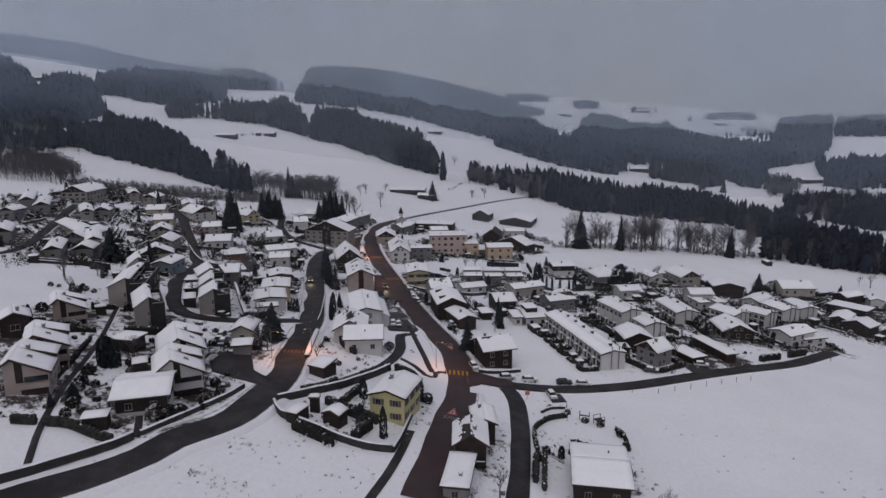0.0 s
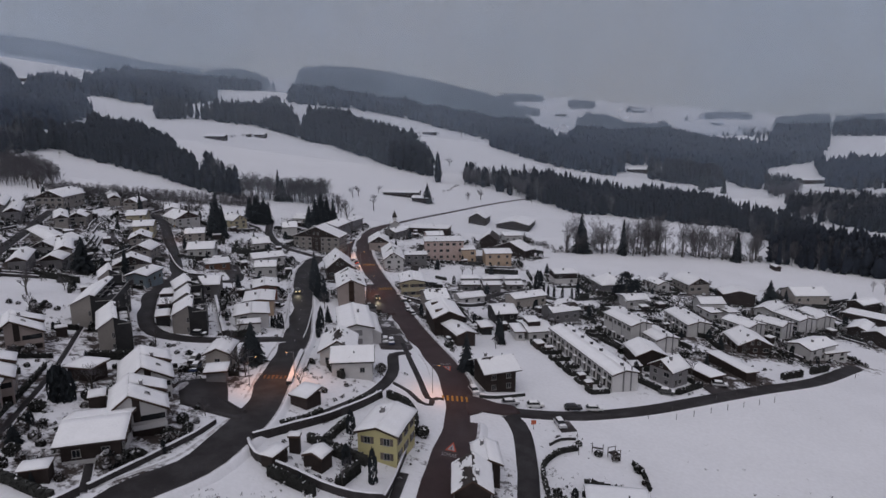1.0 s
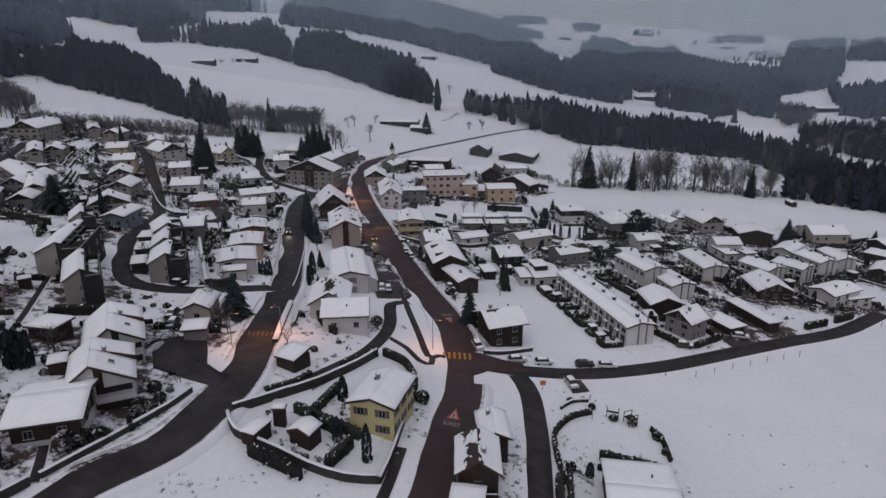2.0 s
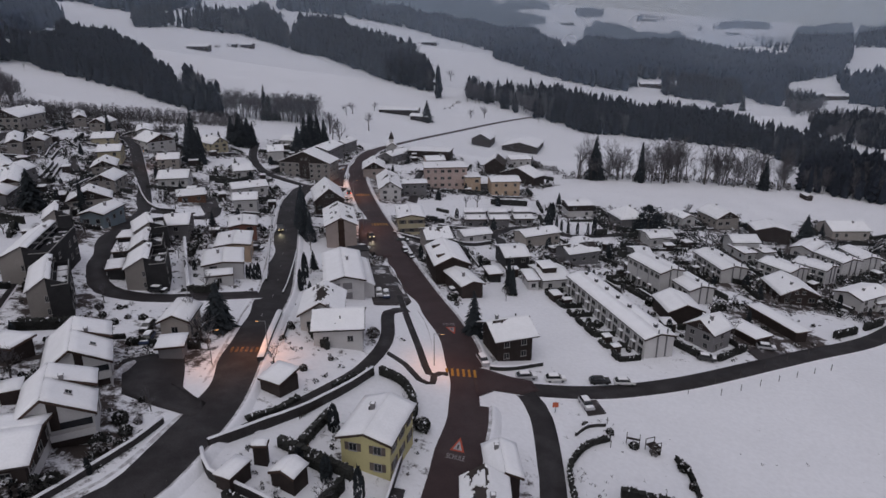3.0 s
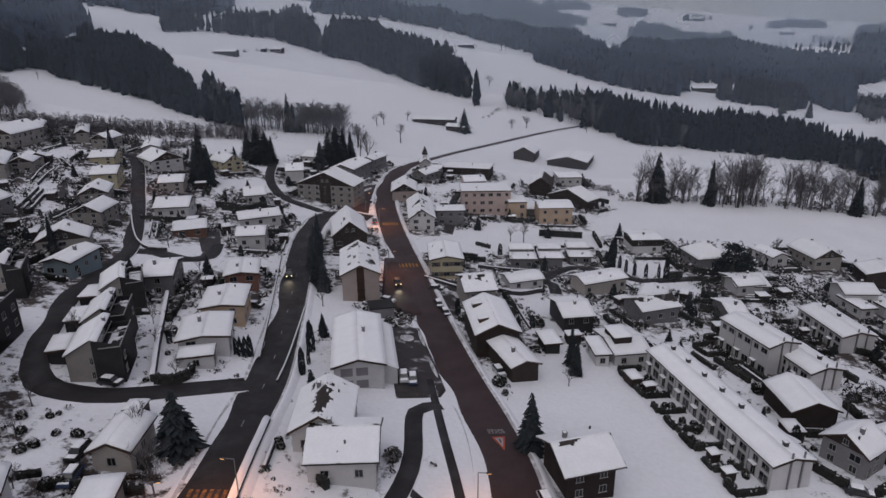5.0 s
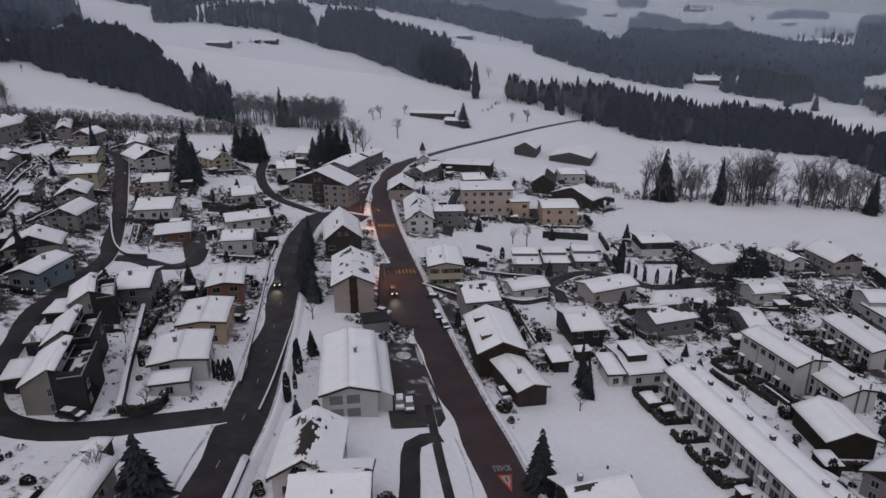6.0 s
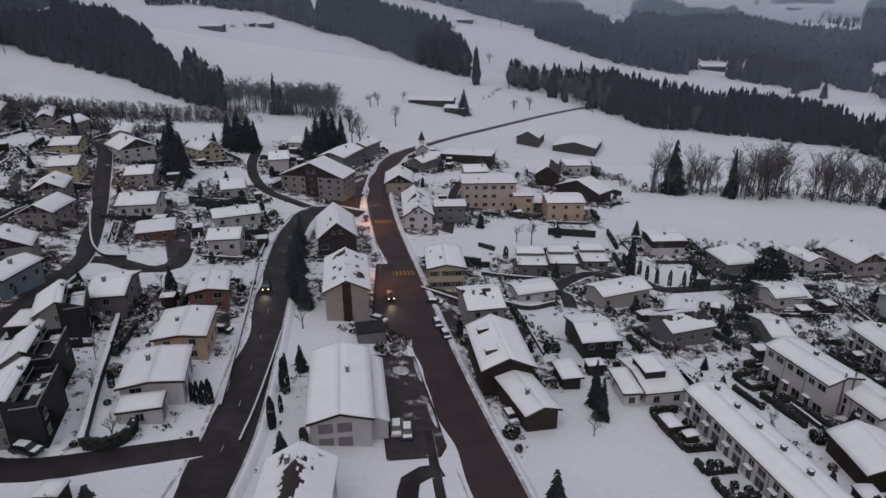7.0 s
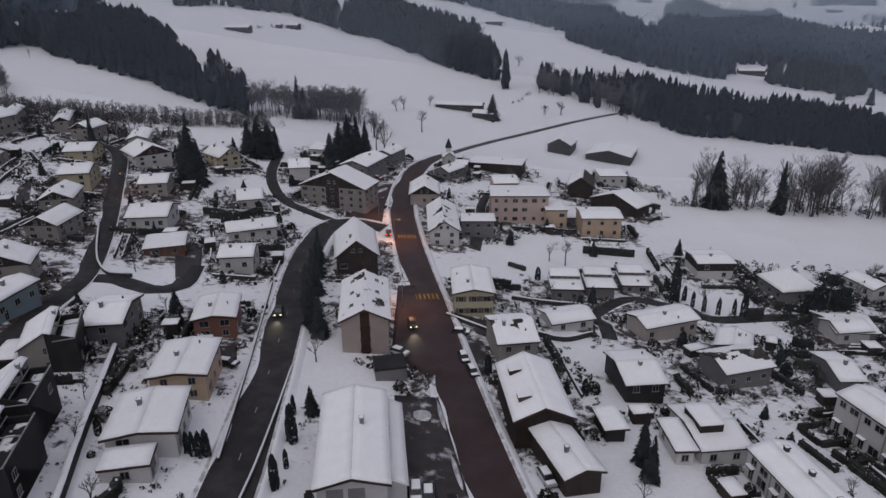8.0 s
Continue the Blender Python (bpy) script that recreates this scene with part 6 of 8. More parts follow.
def yard(pts, label, mat=None, rise=0.16, name="yard"):
    """A cleared yard: a thin slab that follows the land inside the outline."""
    p = np.array(pts, float)
    YARDS.append(p)
    c = p.mean(0)
    rings = 6
    v, f = [], []
    edge_pts = []
    for a, b in zip(p, np.roll(p, -1, 0)):
        n = max(2, int(np.hypot(*(b - a)) / 2.5))
        edge_pts += [a + (b - a) * t / n for t in range(n)]
    k = len(edge_pts)
    for j in range(rings + 1):
        for q in edge_pts:
            w = c + (q - c) * ((j + .02) / (rings + .02))
            v.append((w[0], w[1], ground(*w) + rise))
    v += [(q[0], q[1], ground(*q) - .3) for q in edge_pts]
    for j in range(rings + 1):
        f += [(j * k + i, j * k + (i + 1) % k, (j + 1) * k + (i + 1) % k, (j + 1) * k + i) for i in range(k)]
    me = mesh_of(name, v, f, mat or ASPHALT, smooth=True)
    bm = bmesh.new()
    bm.from_mesh(me)
    bmesh.ops.recalc_face_normals(bm, faces=bm.faces)
    bm.to_mesh(me)
    bm.free()
    return tagged(hang(name, me), label, "yard", kind="structure")


yard([(-55.5, 144.9), (-52.3, 147.8), (-47.2, 150.9), (-44.4, 143.5), (-42.5, 137.7), (-39.4, 134.9), (-36.2, 132.9), (-37.7, 129.4), (-44.7, 131.4), (-50.4, 133.7)], "dark wet asphalt parking yard", LANE)
yard([(-23.0, 221.0), (-15.2, 222.4), (-12.5, 212.0), (-10.1, 203.0), (-7.6, 192.5), (-8.4, 189.6), (-16.3, 186.8), (-18.4, 197.0), (-20.6, 209.0)], "dark parking yard beside the white hall", PAVING)
yard([(-29.9, 270.9), (-24.9, 273.0), (-18.0, 249.3), (-14.6, 232.0), (-17.6, 229.6), (-21.4, 232.0), (-26.4, 240.0)], "widened wet asphalt forecourt beside the road")
yard([(-53.4, 357.6), (-46.4, 366.6), (-45.1, 341.5), (-42.7, 320.8), (-48.0, 313.9), (-55.6, 320.1), (-52.3, 334.9)], "dark forecourt of the apartment house")
yard([(26.3, 154.0), (29.6, 155.1), (30.7, 149.6), (26.9, 148.0)], "bare earth parking spot in the snow", PAVING)
yard([(5.9, 151.5), (6.3, 159.6), (9.4, 159.1), (13.4, 157.7), (17.6, 157.4), (18.6, 154.2), (14.8, 151.8), (9.8, 151.9), (7.9, 150.0), (6.3, 148.5)], "wide wet asphalt road junction", None, 0.5, "junction")
yard([(70.8, 178.6), (77.6, 183.3), (79.8, 178.3), (81.3, 174.4), (72.4, 171.1)], "cleared yard before the carports", PAVING)
yard([(-11.3, 259.2), (-6.2, 257.3), (-5.6, 249.5), (-9.4, 251.0)], "cleared yard by the yellow house", PAVING)
yard([(-12.6, 247.3), (-7.7, 247.5), (-5.9, 236.8), (-7.5, 227.5), (-9.2, 233.5)], "muddy yard with tyre tracks", PAVING)

wall_line([(-64.7, 84.8), (-60.7, 88.6), (-57.1, 92.6), (-53.4, 97.2), (-51.7, 100.6)], 1.5, 0.6, STONE, "dark stone retaining wall with a snow cap")
wall_line([(-51.1, 101.9), (-46.9, 110.9), (-43.0, 120.8), (-41.4, 127.1)], 1.0, 0.5, STONE, "dark stone retaining wall beside the road")
wall_line([(-33.4, 120.5), (-31.0, 116.4), (-25.4, 114.0), (-19.1, 111.1), (-13.8, 110.0), (-9.2, 110.7)], 1.5, 0.5, STONE, "dark stone garden wall round the yellow house")
wall_line([(-9.0, 110.6), (-7.8, 116.5), (-6.5, 125.5), (-5.1, 134.1)], 1.2, 0.4, STONE, "low stone wall beside the main road")
wall_line([(-33.1, 122.2), (-26.8, 129.1), (-21.7, 135.1), (-16.4, 143.6), (-13.0, 150.4)], 1.7, 0.5, STONE, "dark stone wall below the footpath")
hedge([(19.4, 118.0), (19.8, 129.6), (21.8, 134.6), (25.0, 138.6), (29.1, 141.1)], 1.0, .7, "dark leafless hedge in a curve through the snow")
hedge([(39.7, 137.4), (40.7, 133.5), (40.1, 128.1)], 1.0, .6, "dark leafless hedge beside the barn")
wall_line([(23.1, 141.1), (25.9, 144.2), (29.5, 145.4)], 0.7, 0.3, STONE, "low curved border wall in the snow")
yard([(-89.0, 273.9), (-83.9, 278.7), (-76.0, 260.1), (-80.7, 257.1)], "dark cleared drive between the houses", PAVING)
yard([(-58.8, 228.0), (-55.3, 230.0), (-52.7, 223.8), (-56.0, 221.3)], "dark cleared drive beside the villa", PAVING)
yard([(-145.6, 294.7), (-148.7, 305.6), (-137.9, 288.8), (-136.6, 281.1)], "narrow cleared drive between gardens", PAVING)
yard([(-162.3, 376.1), (-158.6, 378.3), (-151.4, 363.5), (-154.8, 362.8)], "cleared turning place", PAVING)
yard([(-13.7, 306.4), (-11.4, 354.4), (-7.9, 351.4), (-9.9, 304.5)], "cleared drive by the salmon block", PAVING)
wall_line([(-112.7, 280.0), (-105.1, 266.4), (-98.8, 256.9), (-93.5, 252.5), (-89.2, 254.0)], 1.0, 0.4, STONE, "curved garden wall with thick snow cap", cap=0.3)
wall_line([(-59.3, 262.4), (-49.1, 218.0), (-43.8, 194.9)], 0.0 + 0.7, 0.3, STONE, "low roadside wall")
wall_line([(-42.6, 224.3), (-38.8, 197.3), (-37.6, 185.9)], 0.9, 0.3, STONE, "low roadside wall with snow cap")
wall_line([(-35.1, 172.2), (-34.0, 158.9), (-33.0, 149.2)], 1.3, 1.1, STONE, "snow-topped roadside wall", cap=0.4)
wall_line([(-1.1, 272.5), (6.7, 272.3), (18.3, 273.4)], 1.2, 0.4, STONE, "dark garden wall with snow cap")
wall_line([(-16.5, 257.4), (-11.1, 254.8), (-6.5, 252.5)], 1.0, 0.4, STONE, "dark roadside garden wall")
wall_line([(21.0, 165.4), (13.3, 161.2), (9.5, 160.4)], 0.9, 0.6, HEDGE, "low hedge along the chalet garden", "low_hedge", "hedge")
wall_line([(17.3, 257.9), (10.4, 253.1), (4.0, 254.4)], 1.3, 0.4, STONE, "garden wall with snow cap")
wall_line([(8.3, 247.8), (9.8, 238.7), (11.5, 229.1)], 0.9, 0.3, STONE, "long low garden wall in snow")
wall_line([(-57.4, 180.6), (-63.4, 195.1), (-66.9, 204.2), (-70.0, 212.0), (-73.2, 220.0)], 1.5, 0.8, STONE, "long dark garden wall with snow cap")

hedge([(-66.5, 100.8), (-62.8, 101.2), (-58.2, 99.6), (-54.0, 98.4)], 1.6)

hedge([(-73.6, 114.6), (-76.8, 127.0), (-81.6, 143.0)], 1.0, .7)
hedge([(-71.4, 100.1), (-67.7, 100.8)], 1.5)
hedge([(-127.9, 213.8), (-119.7, 213.4), (-112.9, 213.0)], 2.0)
hedge([(-93.0, 166.3), (-88.4, 168.1)], 1.2)

hedge([(-57.0, 180.2), (-54.0, 181.0), (-52.6, 183.6), (-53.2, 186.6)], 1.8)
hedge([(-115.2, 213.5), (-117.4, 209.2)], 1.5)
hedge([(-11.7, 151.1), (-7.3, 148.1), (-5.0, 141.3), (-5.6, 133.8)], 1.8)
hedge([(-18.9, 142.4), (-15.7, 147.1), (-13.0, 150.4)], 1.6)
hedge([(-136.7, 279.9), (-131.6, 282.6)], 1.4)
hedge([(-113.6, 268.1), (-109.9, 269.0)], 1.4)
hedge([(-90.6, 304.5), (-84.1, 303.6), (-80.7, 311.2)], 2.6)
hedge([(-94.8, 304.3), (-90.9, 305.4)], 2.2)
hedge([(-91.8, 301.7), (-84.8, 304.6), (-79.1, 312.3)], 2.2)
hedge([(-29.6, 190.5), (-27.0, 183.7), (-24.7, 181.0)], 1.6)
hedge([(-29.3, 171.1), (-25.4, 161.5), (-22.4, 158.1)], 1.8)
hedge([(21.6, 312.3), (29.8, 312.4), (37.3, 312.2)], 2.4)
hedge([(-5.9, 277.6), (1.4, 279.1)], 1.6)
hedge([(42.2, 316.6), (42.3, 302.0)], 1.8)
hedge([(58.6, 276.5), (63.0, 277.1)], 2.4)
hedge([(67.9, 282.4), (71.7, 281.3), (77.0, 280.4)], 2.0)
hedge([(64.2, 262.7), (68.3, 260.6)], 2.4)
hedge([(60.2, 251.8), (63.6, 249.8), (62.0, 243.7)], 2.4)
hedge([(98.5, 190.1), (107.5, 195.4)], 2.0)
hedge([(112.1, 198.8), (121.5, 205.5)], 2.2)
hedge([(49.9, 200.8), (50.8, 189.5)], 1.6)
hedge([(54.1, 216.5), (56.1, 208.4)], 1.4)
hedge([(53.5, 247.2), (56.7, 239.4)], 1.6)
hedge([(80.1, 279.5), (67.8, 272.3)], 2.0)
hedge([(86.3, 231.9), (94.7, 226.8)], 1.6)
hedge([(3.2, 292.9), (-1.6, 295.6)], 1.4)
hedge([(-6.3, 281.7), (-1.0, 281.6)], 1.4)
hedge([(-15.2, 257.2), (-10.5, 255.8)], 1.2)
hedge([(-18.6, 163.8), (-21.8, 160.2)], 1.0)
hedge([(-30.1, 130.2), (-26.3, 133.9), (-24.0, 138.3)], 0.8)

for k, (gx, gy, size) in enumerate(((-66.0, 108.0, 1.5), (-67.9, 112.6, 1.2), (-63.4, 111.4, 1.7), (-66.8, 117.4, 2.0), (-64.6, 104.5, 1.3), (-70.6, 122.4, 1.5), (-61.8, 121.4, 1.2), (-64.9, 126.8, 1.6), (-73.4, 136.0, 1.4), (-76.6, 140.6, 1.5), (-69.4, 106.2, 1.2), (-84.4, 141.6, 1.4), (-86.4, 146.8, 1.2), (-60.2, 105.4, 1.3), (-46.4, 116.9, 1.3), (-44.8, 120.5, 1.1), (-44.6, 126.4, 1.5), (-46.6, 132.2, 1.3), (-43.0, 123.8, 1.0), (-48.6, 112.0, 1.2))):
    shrub(gx, gy, size * .72, k % 3 != 1, k)
for gx, gy, tall in ((-68.5, 109.4, 4.0), (-65.5, 114.6, 3.4), (-87.6, 143.0, 4.4), (-44.2, 129.8, 4.2), (-96.6, 166.0, 6.5), (-101.5, 171.0, 7.0)):
    bare_tree(gx, gy, tall, 1.2, int(tall * 3))

for k, (gx, gy, size) in enumerate(((-112.2, 179.1, 1.3), (-110.1, 179.4, 1.0), (-108.2, 182.7, 1.2), (-103.2, 180.7, 1.5), (-100.5, 180.0, 1.2), (-105.8, 180.2, 1.1), (-49.1, 153.4, 1.4), (-46.3, 155.2, 1.2), (-63.7, 159.3, 1.3), (-62.6, 162.5, 1.0), (-64.6, 157.7, 1.4), (-61.8, 151.9, 1.1), (-67.2, 161.8, 1.2), (-69.4, 165.2, 1.4), (-66.0, 166.4, 1.0), (-47.8, 151.0, 1.3), (-59.4, 163.0, 1.0))):
    shrub(gx, gy, size, k % 2 == 0, k)
for gx, gy, tall in ((-113.6, 188.6, 8.0), (-110.5, 200.8, 5.0), (-46.2, 156.6, 6.5), (-66.6, 160.0, 4.5), (-60.4, 150.4, 4.0), (-70.2, 168.6, 4.6)):
    bare_tree(gx, gy, tall, 1.3, int(tall * 3))
belt("dark scrub at the edge of the open snow", (-142.3, 227.1), (-129.1, 221.0), 26, 3, .8, 2.2, 71, HEDGE)

# ---- far farms ----
FARM = dict(wall=WOOD, pitch=22, storeys=1, win=False, chim=0, group="far farms", category="farmhouse")
house("long low timber farmhouse on the snow slope", -229.3, 688.2, 84, 9, 22, 3, **FARM)
house("small dark timber barn on the snow slope", -198.9, 744.7, 80, 9, 13, 3, **FARM)
house("small timber hay barn on the snow slope", -210.0, 736.2, 80, 5, 6, 2.6, **FARM)
house("dark timber farm on the upper meadow", -13.7, 991.7, 85, 10, 22, 3.5, **FARM)
house("low dark farm shed beside a spruce", -29.4, 525.0, 80, 9, 30, 3, **FARM)
house("dark farm barn beside a spruce", -13.7, 509.6, 70, 8, 14, 3, **FARM)
house("timber house high on the hill", -328.1, 492.3, 20, 10, 13, 4, **FARM)
house("timber house below the upper wood", -273.7, 438.1, 10, 9, 12, 3.5, **FARM)
house("long farm building in the valley", 445.1, 767.9, 88, 12, 40, 4, **FARM)
house("pale farm building beyond the valley", 244.8, 806.6, 85, 10, 26, 4, **FARM)
house("farmhouse on the misty far meadow", 295.6, 1599.6, 80, 12, 30, 5, **FARM)
house("farmhouse on the misty far meadow", 527.0, 1742.0, 80, 12, 34, 5, **FARM)

house("farmhouse before the far hill meadow", 617.0, 1458.0, 85, 11, 26, 4.5, **FARM)
house("hill farm under snow below the misty ridge", -582.4, 941.5, 80, 10, 30, 3.5, **FARM)
house("hill farm under snow below the misty ridge", -560.0, 985.0, 75, 9, 24, 3.5, **FARM)

# ---- single trees ----
for x, y, h in ((281, 700, 20), (293, 718, 19), (297, 682, 17)):
    spruce(x, y, h, 1.1, int(x))
spruce(-44.7, 162.5, 10.6, 1.35, 3)
spruce(7.0, 176.0, 11.4, 1.05, 2)
thuja(-71.1, 127.9, 5.9, 0.27)
thuja(-70.2, 127.6, 6.8, 0.27)
thuja(-69.4, 127.6, 6.8, 0.27)
thuja(-68.9, 128.3, 6.5, 0.27)
thuja(-68.6, 129.2, 5.8, 0.27)
spruce(-120.3, 228.9, 13.1, 1.5, 3)
spruce(-109.8, 236.2, 11.5, .8, 0)
spruce(-110.0, 455.3, 22.5, .9, 0)
spruce(-8.9, 507.3, 15.9, 1.3, 3)
spruce(-29.9, 431.5, 4.3, 1.0, 1)
spruce(82.1, 379.2, 23.8, 1.1, 2)
spruce(104.4, 373.5, 21.7, .8, 0)
spruce(168.8, 371.2, 18.0, 1.0, 1)
pine(78.7, 278.2, 12.4, 1.0)
pine(82.9, 279.2, 8.8, 1.0)
spruce(143.8, 285.4, 12.0, 1.4, 3)
spruce(24.5, 310.4, 6.0, 1.0, 2)
spruce(51.7, 316.5, 5.9, 1.3, 1)
spruce(45.2, 229.1, 3.5, 1.2, 2)
spruce(-47.3, 251.7, 11.4, .9, 1)
spruce(-44.0, 242.5, 9.9, 1.1, 2)
spruce(-47.8, 259.8, 10.1, 1.0, 3)
spruce(-49.5, 270.4, 8.9, .9, 0)
spruce(18.7, 210.4, 10.2, .8, 1)
spruce(19.1, 206.2, 8.9, .8, 2)
spruce(43.1, 214.9, 6.7, 1.2, 3)
spruce(-68.9, 106.8, 3.2, 1.3, 2)
spruce(-67.4, 111.1, 3.6, 1.6, 3)
spruce(-51.0, 108.6, 3.0, 1.6, 2)
spruce(-58.7, 101.4, 2.5, 1.2, 1)
spruce(-154.3, 346.6, 12.4, .8, 1)
spruce(-41.4, 239.6, 9.9, 1.0, 2)
for k, (x, y) in enumerate(((-45.4, 246.5), (-48.6, 255.5), (-50.0, 265.0), (-51.6, 274.0), (-46.2, 249.0), (-52.6, 280.0))):
    spruce(x, y, 8.5 + k % 3, 0.95, k, "dark spruce in the belt beside the side road")

bare_tree(-50.1, 162.0, 8.1, 1.1, 1)
bare_tree(-46.1, 155.7, 5.6, 1.2, 2)
bare_tree(-116.0, 191.9, 8.8, 1.3, 0)
bare_tree(-45.8, 462.6, 12.7, 1.75, 1)
bare_tree(-65.4, 501.7, 9.2, 1.75, 2)
bare_tree(-61.8, 507.5, 9.3, 1.75, 3)
bare_tree(-48.2, 526.5, 7.2, 1.75, 0)
bare_tree(73.2, 378.4, 21.2, 1.2, 0)
bare_tree(23.2, 533.4, 7.0, 1.75, 1)
bare_tree(34.0, 538.7, 8.3, 1.75, 2)
bare_tree(24.1, 536.6, 6.3, 1.75, 3)
bare_tree(34.0, 539.8, 9.5, 1.75, 1)
bare_tree(76.8, 544.1, 5.7, 1.75, 2)
bare_tree(11.2, 698.2, 10.9, 1.75, 0)
bare_tree(-61.2, 412.5, 18.1, 1.0, 2)
bare_tree(-56.8, 409.0, 15.5, 1.0, 3)
bare_tree(-39.3, 228.8, 6.1, 1.3, 0)
bare_tree(10.1, 102.4, 6.5, 1.2, 1)
bare_tree(-90.4, 257.4, 7.1, 1.2, 2)
bare_tree(-76.0, 191.5, 6.9, .9, 3)
bare_tree(15.1, 300.5, 8.8, 1.4, 1)
bare_tree(48.5, 278.1, 8.0, 1.0, 2)
bare_tree(10.6, 302.7, 7.0, 1.5, 2)
bare_tree(16.9, 200.6, 4.6, 1.1, 3)
bare_tree(102.7, 303.3, 6.2, 1.3, 0)
bare_tree(104.1, 304.5, 7.1, 1.2, 1)
bare_tree(213.5, 312.2, 9.3, 1.4, 2)
bare_tree(211.1, 317.4, 5.9, 1.2, 0)
bare_tree(-67.1, 899.9, 21.4, 1.75, 1)
bare_tree(34.4, 1014.1, 15.5, 1.75, 2)
bare_tree(-275.8, 454.6, 9.0, 1.2, 0)
bare_tree(-269.8, 479.1, 5.4, 1.2, 1)

# the line of tall bare trees along the stream
rowrng = random.Random(4)
A, B = Vector((78.5, 376.1)), Vector((187.5, 373.2))
for k in range(58):
    p = A.lerp(B, rowrng.random() * .96 + .02 if k % 2 else (k + rowrng.uniform(-2, 2)) / 57)
    bare_tree(p.x + rowrng.uniform(-3, 3), p.y + rowrng.uniform(-4, 9), rowrng.choice((9, 13, 17, 20, 22, 24, 26)) * rowrng.uniform(.9, 1.05), rowrng.uniform(.8, 1.2), k, "tall slim leafless tree along the stream", "stream-side trees")
banks = [A.lerp(B, rowrng.uniform(-.12, 1.02)) for k in range(130)]
thicket("leafless scrub along the stream", [(p.x, p.y + rowrng.uniform(0, 9)) for p in banks], 1.5, 4.0, 5)
edge_a, edge_b = Vector((-199.1, 353.4)), Vector((-137.3, 382.3))
banks = [edge_a.lerp(edge_b, rowrng.random()) for k in range(160)]
thicket("grey leafless scrub behind the upper gardens", [(p.x + rowrng.uniform(-4, 4), p.y + rowrng.uniform(-6, 6)) for p in banks], 1.2, 3.4, 6)

thuja(44.9, 283.4, 4.4, 0.24)
thuja(46.3, 280.4, 4.2, 0.24)
thuja(48.3, 277.5, 4.5, 0.24)
thuja(51.6, 276.4, 4.6, 0.24)
thuja(55.7, 277.0, 4.3, 0.24)
thuja(57.9, 276.4, 7.1, 0.24)
thuja(-48.6, 195.8, 3.6, 0.24)
thuja(-47.6, 195.4, 3.9, 0.24)
thuja(-46.6, 195.4, 4.2, 0.24)
thuja(-45.8, 195.8, 4.5, 0.24)
thuja(-35.7, 202.6, 6.6, 0.24)
thuja(-34.6, 191.6, 5.3, 0.24)
thuja(-37.9, 210.3, 3.5, 0.24)
thuja(-36.6, 203.9, 2.8, 0.24)
thuja(-34.6, 196.3, 3.1, 0.24)
thuja(-34.6, 191.1, 3.0, 0.24)
thuja(-11.3, 115.3, 6.1, 0.24)
thuja(41.8, 281.5, 10.0, 0.24)
thuja(45.0, 292.9, 7.3, 0.24)

spruce(-107.7, 457.3, 15.9, 1.4, 1)
spruce(-104.2, 460.3, 9.8, 1.4, 2)
tree_line((-133.4, 452.1), (-113.1, 456.7), 16, 14, 19, 14, "tall leafless tree at the forest edge", 3, "stream-side trees", 1.1)
tree_line((-102.7, 461.6), (-81.1, 469.8), 20, 15, 20, 14, "tall leafless tree with hazy crown on the meadow", 4, "stream-side trees", 1.2)
tree_line((-68.0, 438.6), (-61.6, 432.5), 4, 11, 15, 6, "leafless tree beside dark spruces", 5, "leafless trees", 1.0)
tree_line((-189.8, 362.0), (-141.4, 385.2), 34, 3.5, 7, 8, "small leafless tree in the hedgerow behind the village", 6, "hedgerow trees", 1.5)
tree_line((-226.5, 371.1), (-221.6, 384.3), 12, 8, 13, 12, "leafless tree in the thicket above the village", 7, "leafless trees", 1.3)
wall_line([(-140.4, 267.1), (-147.7, 288.6)], 1.1, 0.4, STONE, "terraced garden wall on the slope")
wall_line([(-138.2, 266.7), (-145.7, 287.8)], 1.1, 0.4, STONE, "terraced garden wall on the slope")
wall_line([(-136.1, 266.3), (-143.5, 286.4)], 1.1, 0.4, STONE, "terraced garden wall on the slope")
wall_line([(-153.7, 294.5), (-158.8, 306.9), (-161.7, 316.8)], 1.1, 0.4, STONE, "terraced garden wall on the slope")
wall_line([(-150.3, 292.3), (-154.2, 303.4), (-156.3, 311.4)], 1.2, 0.4, STONE, "terraced garden wall on the slope")


def chapel(x, y, turn):
    """A small white chapel with a pointed turret."""
    ob = house("small pale chapel with a pointed dark turret", x, y, turn, 6, 9, 4, wall=WHITE, pitch=38, storeys=1, chim=0, category="chapel", name="chapel", group="")
    t, s = Shape(), Shape()
    t.box(-1, -2.2, 4, 1, -.2, 8.2)
    s.solid([(-1.5, -2.7, 8.2), (1.5, -2.7, 8.2), (1.5, .3, 8.2), (-1.5, .3, 8.2)], [(-.05, -1.25, 12.4), (.05, -1.25, 12.4), (.05, -1.15, 12.4), (-.05, -1.15, 12.4)])
    hang("spire", s.mesh("spire", TILE), hang("turret", t.mesh("turret", WHITE), ob))
    return ob


chapel(-27.5, 407.8, 10)

